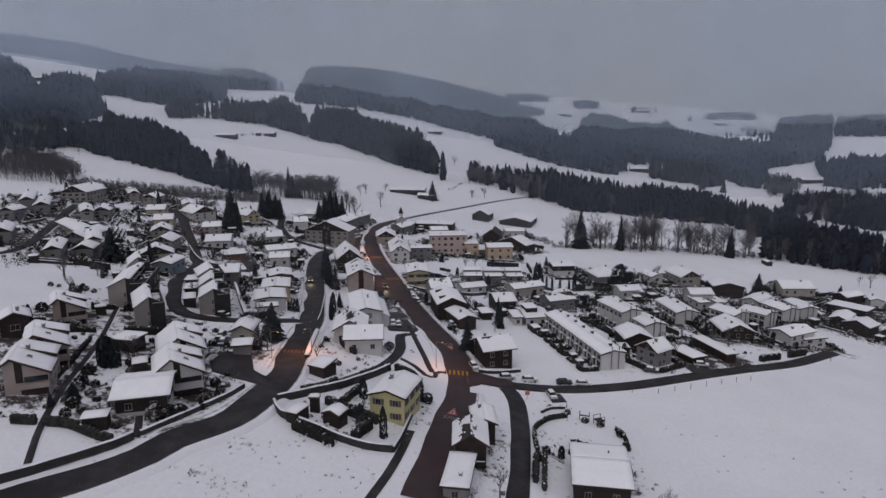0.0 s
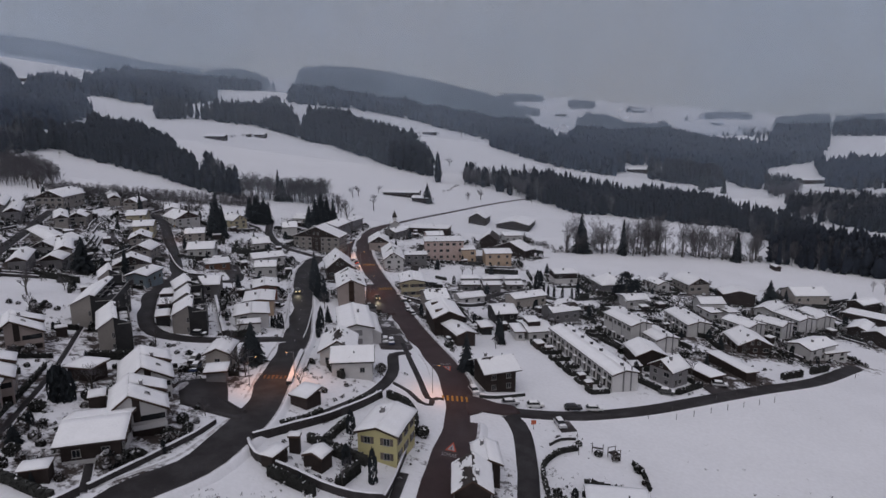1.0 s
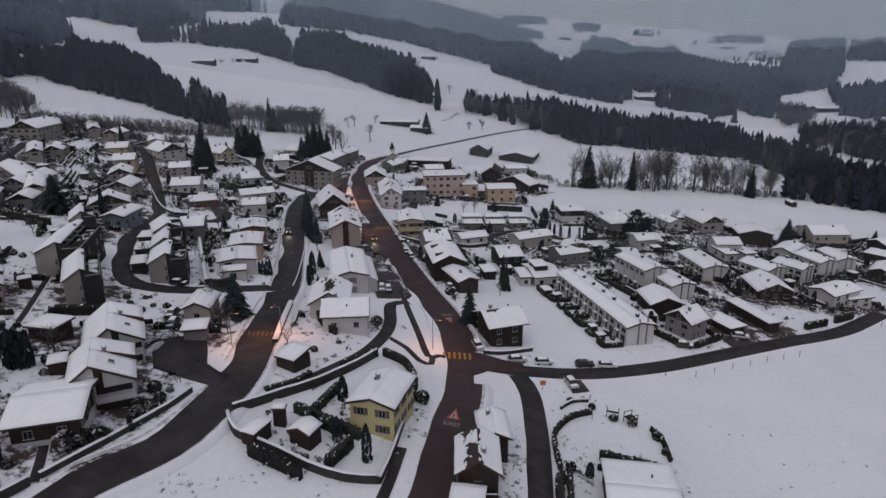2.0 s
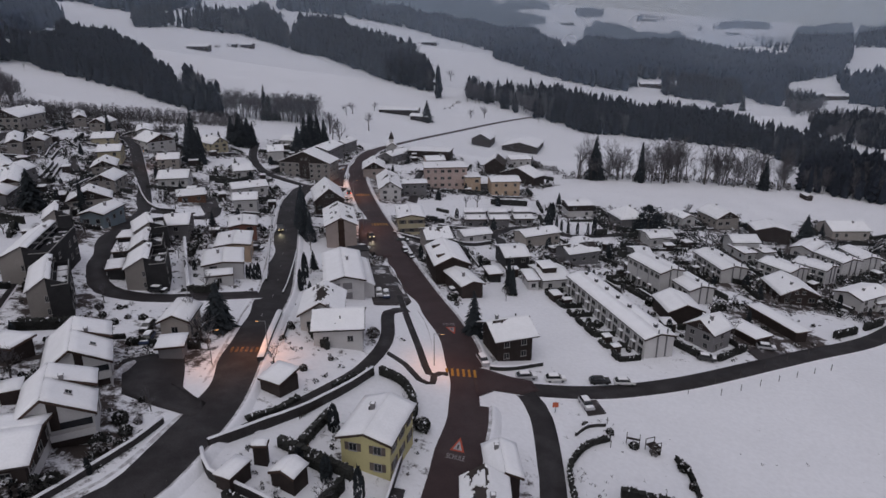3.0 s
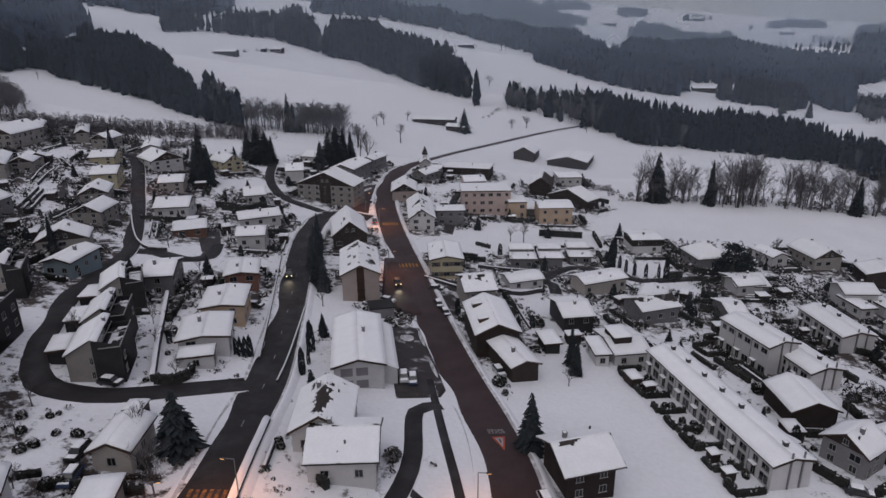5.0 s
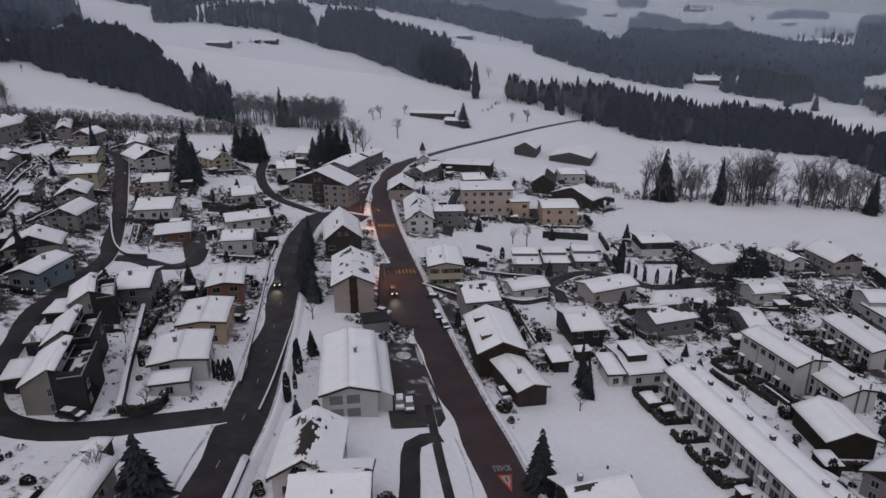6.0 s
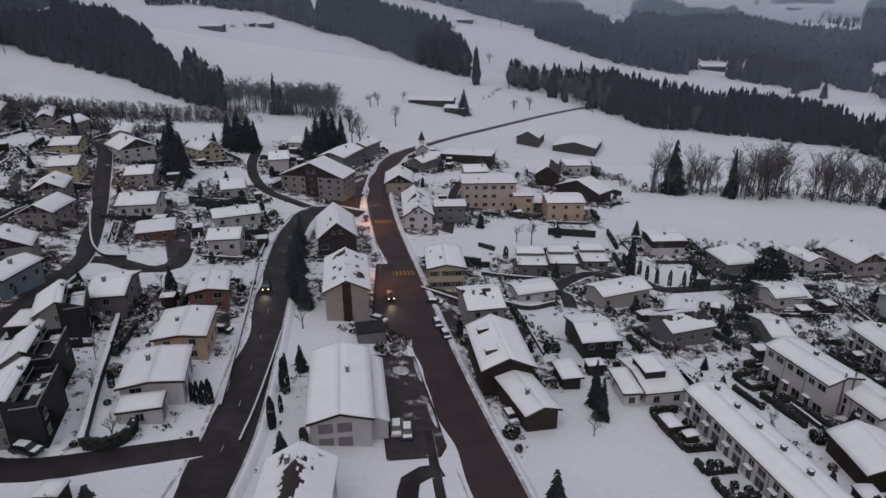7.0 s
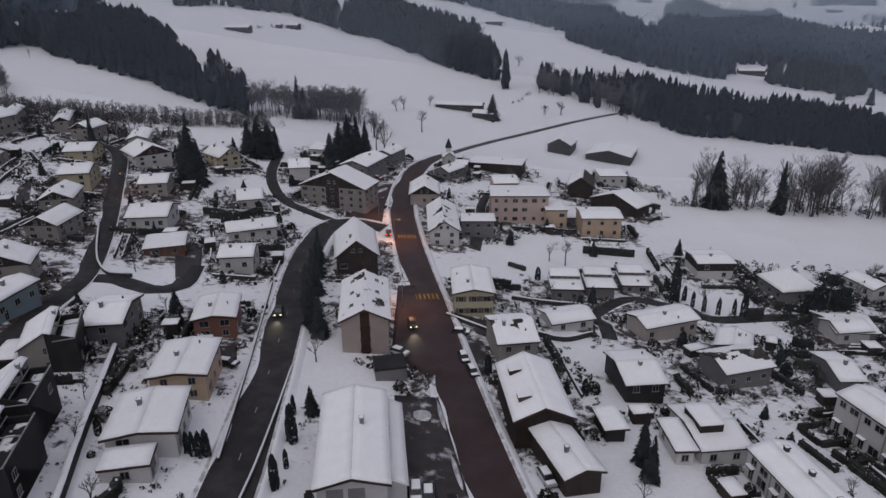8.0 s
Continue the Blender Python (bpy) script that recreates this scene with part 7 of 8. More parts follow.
spruce(-109.9, 330.7, 24.2, 1.0, 0)
spruce(-111.1, 328.2, 18.1, 1.05, 1)
spruce(-107.3, 330.0, 16.6, 1.05, 2)
spruce(-108.7, 328.2, 13.0, 1.1, 3)
spruce(-106.1, 374.0, 15.0, 1.5, 1)
spruce(-102.1, 374.8, 16.9, 1.6, 2)
spruce(-99.7, 378.8, 14.7, 1.6, 3)
spruce(-98.0, 382.3, 12.4, 1.2, 0)
spruce(-73.9, 378.5, 14.3, 1.5, 1)
spruce(-71.8, 386.1, 17.6, 1.4, 2)
spruce(-69.5, 392.0, 20.4, 1.4, 3)
spruce(-66.9, 397.0, 19.0, 1.2, 0)
spruce(-64.1, 402.2, 16.4, 1.1, 1)
spruce(-69.7, 383.1, 12.1, 1.3, 0)
for k, (x, y, size) in enumerate(((-68.9, 111.9, 1.6), (-65.7, 108.0, 1.9), (-65.3, 104.8, 1.4), (-68.5, 114.9, 1.8), (-71.0, 123.0, 2.2), (-59.9, 104.5, 2.4), (-72.0, 131.6, 1.8), (-67.0, 131.4, 1.6), (-64.4, 134.4, 1.7), (-51.6, 108.6, 2.6), (-49.9, 110.0, 2.2), (-47.4, 120.5, 1.7), (-46.6, 118.4, 1.4), (-46.9, 126.0, 1.9), (-45.0, 123.4, 1.5), (-55.9, 103.2, 1.2), (-58.5, 102.4, 1.3), (-65.6, 130.4, 1.9), (-65.5, 113.3, 1.5), (-70.4, 118.5, 1.4), (-63.0, 118.0, 1.3), (-63.4, 106.8, 1.5), (-44.0, 120.9, 1.2))):
    shrub(x, y, size, k % 3 != 0, k)
shrub(33.1, 139.8, 1.3, True, 0)
shrub(36.4, 138.7, 1.5, False, 1)
shrub(40.1, 134.9, 1.6, True, 1)
shrub(40.1, 130.4, 1.2, False, 2)
shrub(29.7, 143.1, 1.2, True, 2)
shrub(25.6, 144.7, 1.0, False, 0)

BRUSH = "dense grey leafless brush behind the village"
belt(BRUSH, (-218, 377), (-168, 390), 130, 5, 1.8, 4.2, 61)
belt(BRUSH, (-168, 390), (-116, 427), 130, 5, 1.8, 4.2, 62)

DARK = "dark evergreen bushes between the gardens"
belt(DARK, (44.9, 263.7), (59.2, 260.5), 46, 3, .8, 2.2, 21, HEDGE)
belt(DARK, (61.0, 261.6), (71.9, 255.3), 40, 3, .8, 2.4, 22, HEDGE)
belt(DARK, (55.5, 275.0), (106.1, 277.5), 70, 2, .8, 2.0, 23, HEDGE)
belt(DARK, (80.6, 268.1), (99.2, 265.7), 46, 3, .8, 2.2, 24, HEDGE)
belt(DARK, (48.3, 252.5), (55.1, 246.3), 30, 3, .8, 2.4, 25, HEDGE)
belt(DARK, (-152.3, 343.9), (-135.6, 316.3), 30, 2.5, .8, 2.2, 26, HEDGE)
belt(DARK, (-128.7, 297.6), (-122.2, 297.9), 22, 2, .8, 2.0, 27, HEDGE)
belt(DARK, (-152.0, 368.8), (-134.4, 353.8), 34, 4, .8, 2.6, 28, HEDGE)
belt(DARK, (-98.0, 315.0), (-79.8, 307.7), 46, 3, .8, 2.4, 29, HEDGE)
belt(DARK, (-117.6, 338.1), (-99.5, 314.1), 26, 3, .8, 1.8, 30, HEDGE)
belt(DARK, (-73.0, 295.4), (-61.1, 274.8), 24, 2, .5, 1.4, 31, HEDGE)
belt(DARK, (-80.3, 332.2), (-67.0, 330.7), 22, 2, .5, 1.5, 32, HEDGE)
belt(DARK, (-147.0, 300.0), (-138.0, 300.3), 26, 3, .8, 2.0, 33, HEDGE)
belt(DARK, (-115.7, 265.1), (-104.7, 257.6), 26, 2.5, .6, 1.6, 34, HEDGE)
belt(DARK, (-78.3, 233.5), (-69.1, 221.0), 26, 2, .6, 2.0, 35, HEDGE)
belt(DARK, (-173.7, 269.8), (-125.9, 208.0), 40, 5, .8, 2.4, 36, HEDGE)
belt(DARK, (-134.9, 196.7), (-153.7, 237.7), 30, 5, .8, 2.2, 37, HEDGE)
belt(DARK, (-201.5, 343.7), (-180.8, 356.0), 50, 6, 1.0, 2.8, 38, HEDGE)
belt(DARK, (-186.2, 269.3), (-179.0, 295.0), 50, 6, 1.0, 2.6, 39, HEDGE)
belt(DARK, (-158.7, 300.5), (-115.9, 222.6), 40, 4, .8, 2.4, 40, HEDGE)
belt(DARK, (83.1, 312.6), (111.7, 297.5), 50, 5, 1.0, 2.4, 41, HEDGE)
belt(DARK, (140.7, 289.7), (183.0, 281.0), 70, 5, .8, 2.4, 42, HEDGE)
belt(DARK, (96.0, 252.0), (100.0, 228.0), 44, 3, .8, 2.6, 44, HEDGE)
belt(DARK, (112.0, 248.0), (140.0, 240.0), 60, 4, .8, 2.4, 45, HEDGE)
belt(DARK, (128.0, 262.0), (160.0, 246.0), 60, 4, .8, 2.4, 46, HEDGE)
belt(DARK, (84.0, 256.0), (100.0, 286.0), 50, 5, .8, 2.8, 47, HEDGE)
belt(DARK, (76.0, 206.0), (96.0, 208.0), 40, 4, .8, 2.2, 48, HEDGE)
belt(DARK, (108.0, 212.0), (118.0, 206.0), 36, 4, .8, 2.4, 49, HEDGE)
belt(DARK, (167.9, 256.5), (173.8, 241.4), 30, 4, .8, 2.0, 43, HEDGE)
hedge([(-108.9, 278.4), (-100.6, 281.7), (-93.8, 287.5)], 1.4)

SCRUB = "grey leafless bushes on the meadow edge"
belt(SCRUB, (4.2, 557.6), (17.8, 598.6), 16, 1.5, 1.0, 2.2, 51)
belt(SCRUB, (-41.0, 538.6), (-5.0, 516.2), 30, 3, 1.0, 2.4, 52)
belt(SCRUB, (51.5, 419.9), (67.3, 389.9), 44, 4, 1.2, 3.2, 53)
belt(SCRUB, (-40.3, 974.8), (-1.6, 1006.7), 16, 6, 2.0, 4.0, 54)
belt(SCRUB, (-241.1, 682.0), (-193.4, 763.5), 20, 4, 1.5, 3.5, 55)
belt(SCRUB, (56.4, 305.2), (84.0, 308.7), 30, 3, 1.0, 2.4, 56)

# ---- road markings ----
def road_frame(line, spot):
    """The point of a road's middle nearest to a spot, and the road's way and right there."""
    i = int(np.argmin(np.hypot(*(line - np.array(spot)).T)))
    d = line[min(i + 1, len(line) - 1)] - line[max(i - 1, 0)]
    d = d / np.hypot(*d)
    return line[i], d, np.array([d[1], -d[0]])


def on_road(p):
    """Height of a mark that lies on the road's crown."""
    return ground(*p) + 0.33


def road_top(line, q):
    """Height of the crowned road surface of a road at a spot on it."""
    c, d, r = road_frame(line, q)
    off = abs(float(np.dot(np.array(q) - c, r)))
    m = c + d * float(np.dot(np.array(q) - c, d))
    return 0.5 * ground(*m) + 0.5 * ground(*q) + 0.30 - 0.016 * off


def laid(me, line, c, z, turn, lift):
    """Lays a flat mark's mesh on the road below it."""
    k, s = math.cos(math.radians(turn)), math.sin(math.radians(turn))
    for v in me.vertices:
        q = (c[0] + k * v.co.x - s * v.co.y, c[1] + s * v.co.x + k * v.co.y)
        v.co.z += road_top(line, q) + lift - z
    return me


def crossing(line, spot, half, bars=6, label="yellow zebra crossing painted on wet asphalt", run=3.0, paint=None):
    c, d, r = road_frame(line, spot)
    z = on_road(c)
    turn = math.degrees(math.atan2(r[1], r[0]))
    ob = thing("zebra_crossing", label, "road marking", pose(c[0], c[1], z, 0, 0, turn), "zebra crossings")
    for k in range(bars):
        x = -half + (k + .5) * 2 * half / bars
        s = Shape()
        s.box(x - .24, -run / 2, -0.02, x + .24, run / 2, 0.012)
        hang("bar", laid(s.mesh("bar", paint or PAINT), line, c, z, turn, .05), ob)
    return ob


crossing(main_line, (3.5, 156.7), 3.3)
crossing(left_line, (-37.7, 153.3), 2.7, label="worn orange zebra crossing on wet asphalt", run=2.2, paint=WORNPAINT)
crossing(main_line, (-33.0, 311.2), 3.0)
crossing(main_line, (-22.9, 266.6), 3.2)


def school_sign(line, spot, side, flip):
    """A red warning triangle with a white middle and the word below it, painted in one lane."""
    c, d, r = road_frame(line, spot)
    p = c + r * side
    z = on_road(p)
    turn = math.degrees(math.atan2(r[1], r[0])) + (180 if flip else 0)
    ob = thing("school_marking", "red triangle and white word painted on the asphalt", "road marking", pose(p[0], p[1], z, 0, 0, turn))
    s, w, g = Shape(), Shape(), Shape()
    s.face([(-1.15, 0.2, 0), (1.15, 0.2, 0), (0, 4.2, 0)])
    w.face([(-.72, 0.55, .008), (.72, 0.55, .008), (0, 3.2, .008)])
    g.box(-.14, .8, .008, .14, 2.0, .014)
    hang("triangle", laid(s.mesh("triangle", REDPAINT), line, p, z, turn, .05), ob, label="red painted triangle")
    hang("triangle_field", laid(w.mesh("triangle_field", WHITEPAINT), line, p, z, turn, .055), ob)
    hang("triangle_sign", laid(g.mesh("triangle_sign", DARKMETAL), line, p, z, turn, .06), ob)
    cu = bpy.data.curves.new("word", "FONT")
    cu.body, cu.size, cu.align_x = "SCHULE", 0.85, "CENTER"
    cu.materials.append(WHITEPAINT)
    tx = new("word", cu)
    bpy.context.view_layer.update()
    me = bpy.data.meshes.new_from_object(tx)
    bpy.data.objects.remove(tx)
    me.transform(Matrix.Translation((0, -2.0, 0.01)) @ Matrix.Diagonal((.95, 2.2, 1, 1)))
    hang("word", laid(me, line, p, z, turn, .05), ob)


school_sign(main_line, (1.8, 132.1), 0.8, False)
school_sign(main_line, (-1.4, 178.1), 0.8, True)


def dashes(line, off, a, b, gap, size, label, solid=False):
    r = sides(line)
    s = Shape()
    dist = np.r_[0, np.cumsum(np.hypot(*np.diff(line, axis=0).T))]
    t = a
    while t < min(b, dist[-1] - 4):
        q = []
        for u in np.linspace(t, t + size, 4):
            p = np.array([np.interp(u, dist, line[:, 0]), np.interp(u, dist, line[:, 1])])
            rr = np.array([np.interp(u, dist, r[:, 0]), np.interp(u, dist, r[:, 1])])
            q.append((p + rr * (off - .06), p + rr * (off + .06)))
        for (a0, a1), (b0, b1) in zip(q, q[1:]):
            s.face([(*a0, on_road(a0) - .015), (*a1, on_road(a1) - .015), (*b1, on_road(b1) - .015), (*b0, on_road(b0) - .015)])
        t += size + gap
    if s.v:
        tagged(hang("lane_marking", s.mesh("lane_marking", WHITEPAINT)), label, "road marking", kind="structure")


dashes(left_line, 0.0, 100, 240, 11.0, 1.8, "worn white dashes along the side road")
dashes(left_line, 2.6, 130, 215, 0.6, 5.0, "worn white edge line of the side road")

# ---- street lamps ----
def lamp_meshes():
    s, h, g = Shape(), Shape(), Shape()
    ring = lambda x, z, r: [(x + r * math.cos(k * 1.047), r * math.sin(k * 1.047), z) for k in range(6)]
    s.solid(ring(0, -.3, .1), ring(0, 7.0, .06))
    s.box(0, -.04, 6.9, 1.5, .04, 7.0)
    h.solid([(1.1, -.16, 6.9), (1.9, -.13, 6.95), (1.9, .13, 6.95), (1.1, .16, 6.9)], [(1.2, -.1, 7.1), (1.8, -.08, 7.08), (1.8, .08, 7.08), (1.2, .1, 7.1)])
    g.box(1.25, -.11, 6.84, 1.8, .11, 6.9)
    return s.mesh("pole", METAL), h.mesh("lamp_head", DARKMETAL), g.mesh("lamp_glass", LAMPGLASS)


LAMP = lamp_meshes()


def street_lamp(x, y, turn, power, lit=True):
    z = ground(x, y)
    ob = thing("street_lamp", "slim grey street lamp with an orange light beside the road", "street lamp", pose(x, y, z, 0, 0, turn), "street lamps")
    hang("pole", LAMP[0], ob)
    hd = hang("lamp_head", LAMP[1], ob)
    hang("lamp_glass", LAMP[2], hd)
    li = bpy.data.lights.new("street_light", "SPOT")
    li.energy, li.color, li.spot_size, li.spot_blend, li.shadow_soft_size = power, (1.0, 0.36, 0.12), radians(150), 0.8, 0.15
    lo = new("street_light", li)
    lo.parent = ob
    lo.matrix_basis = Matrix.Translation((1.5, 0, 6.7))
    return ob


street_lamp(-32.6, 152.9, 175, 1250)
street_lamp(-40.7, 146.3, 10, 700)
street_lamp(-1.7, 158.2, 0, 900)
street_lamp(-36.1, 304.9, 0, 1500)
street_lamp(-26.8, 258.2, 0, 1300)
street_lamp(-44.6, 326.0, 0, 1300)
street_lamp(-119.7, 307.5, 180, 350)


# ---- cars ----
def car_meshes(mat):
    b, c, t, r = Shape(), Shape(), Shape(), Shape()
    low = [(-.86, -2.1, .3), (.86, -2.1, .3), (.86, 2.1, .3), (-.86, 2.1, .3)]
    b.solid(low, [(-.9, -2.12, .62), (.9, -2.12, .62), (.9, 2.1, .62), (-.9, 2.1, .62)])
    b.solid([(-.9, -2.12, .62), (.9, -2.12, .62), (.9, 2.1, .62), (-.9, 2.1, .62)], [(-.8, -2.0, .86), (.8, -2.0, .86), (.82, 2.05, .92), (-.82, 2.05, .92)])
    b.solid([(-.66, -.6, 1.36), (.66, -.6, 1.36), (.66, 1.45, 1.36), (-.66, 1.45, 1.36)], [(-.6, -.5, 1.44), (.6, -.5, 1.44), (.6, 1.35, 1.44), (-.6, 1.35, 1.44)])
    c.solid([(-.79, -1.15, .86), (.79, -1.15, .86), (.8, 1.95, .9), (-.8, 1.95, .9)], [(-.66, -.6, 1.37), (.66, -.6, 1.37), (.66, 1.45, 1.37), (-.66, 1.45, 1.37)])
    ring = lambda x, w: [(x, w * math.cos(k * .628), w * math.sin(k * .628)) for k in range(10)]
    t.solid(ring(-.1, .31), ring(.1, .31))
    r.solid([(-.62, -.5, 1.45), (.62, -.5, 1.45), (.62, 1.35, 1.45), (-.62, 1.35, 1.45)], [(-.5, -.4, 1.56), (.5, -.4, 1.56), (.5, 1.25, 1.56), (-.5, 1.25, 1.56)])
    r.solid([(-.72, -2.0, .87), (.72, -2.0, .87), (.72, -1.2, .9), (-.72, -1.2, .9)], [(-.6, -1.85, .95), (.6, -1.85, .95), (.6, -1.3, .98), (-.6, -1.3, .98)])
    return b.mesh("body", mat), c.mesh("glazing", GLASS), t.mesh("wheel", DARKMETAL), r.mesh("snow_patch", ROOF_SNOW)


CARPAINT = [material("car_paint_" + n, c, 0.3, metal=0.2, vary=0.05) for n, c in (("black", (.02, .02, .022)), ("silver", (.4, .4, .42)), ("white", (.6, .6, .6)), ("red", (.25, .03, .03)), ("blue", (.04, .06, .12)))]
CARS = [car_meshes(m) for m in CARPAINT]
CARWORDS = ("black", "silver", "white", "red", "dark blue")


def car(x, y, turn, paint=0, snow=True, lift=0.2):
    ob = thing("car", CARWORDS[paint] + " parked car beside the road" + (" with snow on its roof" if snow else ""), "car", pose(x, y, ground(x, y) + lift, 0, 0, turn), "parked cars")
    b, g, t, r = CARS[paint]
    hang("body", b, ob)
    hang("glazing", g, ob)
    for sx in (-.78, .78):
        for sy in (-1.3, 1.3):
            hang("wheel", t, ob, Matrix.Translation((sx, sy, .31)))
    if snow:
        hang("snow_patch", r, ob)
    return ob


car(16.7, 158.6, 95, 1)
car(22.7, 159.3, 92, 2)
car(32.0, 160.4, 90, 0, False)
car(37.2, 160.8, 88, 2)
car(27.2, 151.2, 10, 1)
car(8.3, 162.8, 15, 1)
car(76.1, 180.1, 75, 1)
car(59.1, 173.1, 70, 0)
car(-12.7, 249.4, 85, 0)
car(-11.4, 238.2, 15, 0)
car(-9.4, 233.0, 18, 0)
car(-54.6, 362.5, 60, 0, False)
car(-52.9, 369.0, 60, 3)
car(-53.6, 221.8, 80, 0)
car(-9.6, 391.5, 80, 1)
car(-2.3, 405.3, 80, 2)
car(-24.4, 236.6, 65, 1)
car(2.9, 202.8, 20, 1)
car(-57.0, 158.6, 0, 0)
car(-54.8, 153.3, 5, 4)
car(-63.0, 177.7, 80, 0, True)


def lit_car(x, y, turn, paint, lift, power):
    """A car standing on the road with its head and tail lights on."""
    ob = car(x, y, turn, paint, False, lift)
    tagged(ob, CARWORDS[paint] + " car on the wet road with its lights on", "car", "cars on the road")
    for sx in (-.62, .62):
        f, r = Shape(), Shape()
        f.solid([(sx - .17, -2.16, .56), (sx + .17, -2.16, .56), (sx + .17, -2.08, .56), (sx - .17, -2.08, .56)], [(sx - .15, -2.14, .74), (sx + .15, -2.14, .74), (sx + .15, -2.04, .74), (sx - .15, -2.04, .74)])
        r.solid([(sx - .14, 2.06, .62), (sx + .14, 2.06, .62), (sx + .14, 2.14, .62), (sx - .14, 2.14, .62)], [(sx - .13, 2.04, .84), (sx + .13, 2.04, .84), (sx + .13, 2.1, .84), (sx - .13, 2.1, .84)])
        hang("headlight", f.mesh("headlight", HEADGLASS), ob, label="glowing warm white headlight")
        hang("tail_light", r.mesh("tail_light", TAILGLASS), ob, label="glowing red tail light")
    li = bpy.data.lights.new("headlight_beam", "SPOT")
    li.energy, li.color, li.spot_size, li.spot_blend, li.shadow_soft_size = power, (1.0, 0.86, 0.6), radians(60), 0.9, 0.2
    lo = new("headlight_beam", li)
    lo.parent = ob
    lo.matrix_basis = Matrix.Translation((0, -2.3, .7)) @ pose(0, 0, 0, 76, 0, 180)
    return ob


HEADGLASS = material("headlight_glass", (1.0, 0.78, 0.42), 0.3, vary=0.0, emit=2.6)
TAILGLASS = material("tail_light_glass", (1.0, 0.08, 0.03), 0.3, vary=0.0, emit=4.0)
lit_car(-23.4, 249.5, 15, 0, .5, 500)
lit_car(-38.6, 309.0, 190, 0, .5, 200)
lit_car(-52.2, 246.0, 12, 0, .5, 400)

# ---- posts and fences ----
def post_row(a, b, n, h=1.1, label="thin wooden fence posts beside the lane", name="fence"):
    a, b = np.array(a), np.array(b)
    m = (a + b) / 2
    ob = thing(name, label, "fence", pose(m[0], m[1], ground(*m)), "field fences")
    s = Shape()
    s.box(-.05, -.05, -.3, .05, .05, h)
    me = s.mesh("post", BARK)
    for k in range(n):
        p = a + (b - a) * k / max(1, n - 1)
        hang("post", me, ob, Matrix.Translation((p[0] - m[0], p[1] - m[1], ground(*p) - ground(*m))))
    return ob


post_row((49.8, 159.0), (128.0, 201.9), 12, 1.5)
post_row((-54.3, 84.5), (-43.1, 101.1), 9)
post_row((-41.9, 102.9), (-35.4, 113.6), 5)
post_row((56.6, 159.1), (87.1, 172.2), 7, 1.5)


def picket(x, y, turn, length, h=1.0):
    """A low garden fence of upright slats on two rails."""
    ob = thing("garden_fence", "weathered wooden garden fence in the snow", "fence", pose(x, y, ground(x, y), 0, 0, turn), "garden fences")
    s = Shape()
    ends = [ground(x + math.cos(radians(turn)) * k * length, y + math.sin(radians(turn)) * k * length) - ground(x, y) for k in (-.5, .5)]
    rise = ends[1] - ends[0]
    for zz in (.3, .8):
        s.solid([(-length / 2, -.03, ends[0] + zz * h), (length / 2, -.03, ends[1] + zz * h), (length / 2, .03, ends[1] + zz * h), (-length / 2, .03, ends[0] + zz * h)],
                [(-length / 2, -.03, ends[0] + zz * h + .1), (length / 2, -.03, ends[1] + zz * h + .1), (length / 2, .03, ends[1] + zz * h + .1), (-length / 2, .03, ends[0] + zz * h + .1)])
    hang("rail", s.mesh("rail", WOOD), ob)
    t = Shape()
    n = int(length / .45)
    for k in range(n + 1):
        xx = -length / 2 + k * length / n
        z0 = ends[0] + rise * k / n
        t.box(xx - .08, -.06, z0 - .2, xx + .08, -.03, z0 + h)
    hang("slats", t.mesh("slats", WOOD), ob)
    return ob


# ---- what stands about in the gardens ----
OPEN_SNOW = [(18.2, 195.2, 13), (25.5, 190.2, 9), (13.9, 205.4, 8), (-38.7, 233.8, 8), (-44.2, 172.6, 9), (-22.3, 185.0, 8), (-15.2, 176.1, 7), (21.8, 172.9, 8), (12.1, 255.0, 4), (15.9, 245.3, 5), (19.5, 230.0, 5), (20.6, 217.1, 5), (21.8, 206.8, 6), (-30.5, 222.0, 7), (-46.5, 203.0, 5), (-58.0, 187.0, 4), (-40.5, 231.0, 6), (30.0, 176.0, 8), (31.0, 186.0, 5), (38.0, 166.0, 5), (-1.0, 305.0, 9), (12.0, 312.0, 9)]


def clear_of(x, y, road=1.2, wall=1.0):
    if any(math.hypot(x - a, y - b) < r for a, b, r in OPEN_SNOW):
        return False
    for p in YARDS:
        q = np.roll(p, -1, 0)
        hit = [(u[1] > y) != (w[1] > y) and x < u[0] + (y - u[1]) * (w[0] - u[0]) / (w[1] - u[1]) for u, w in zip(p, q)]
        if sum(hit) % 2:
            return False
    for line, h in ROADS:
        if np.min(np.hypot(line[:, 0] - x, line[:, 1] - y)) < h + road:
            return False
    for sx, sy, turn, w, l in SPOTS:
        c, s = math.cos(radians(turn)), math.sin(radians(turn))
        u, v = (x - sx) * c + (y - sy) * s, -(x - sx) * s + (y - sy) * c
        if abs(u) < w / 2 + wall and abs(v) < l / 2 + wall:
            return False
    return True


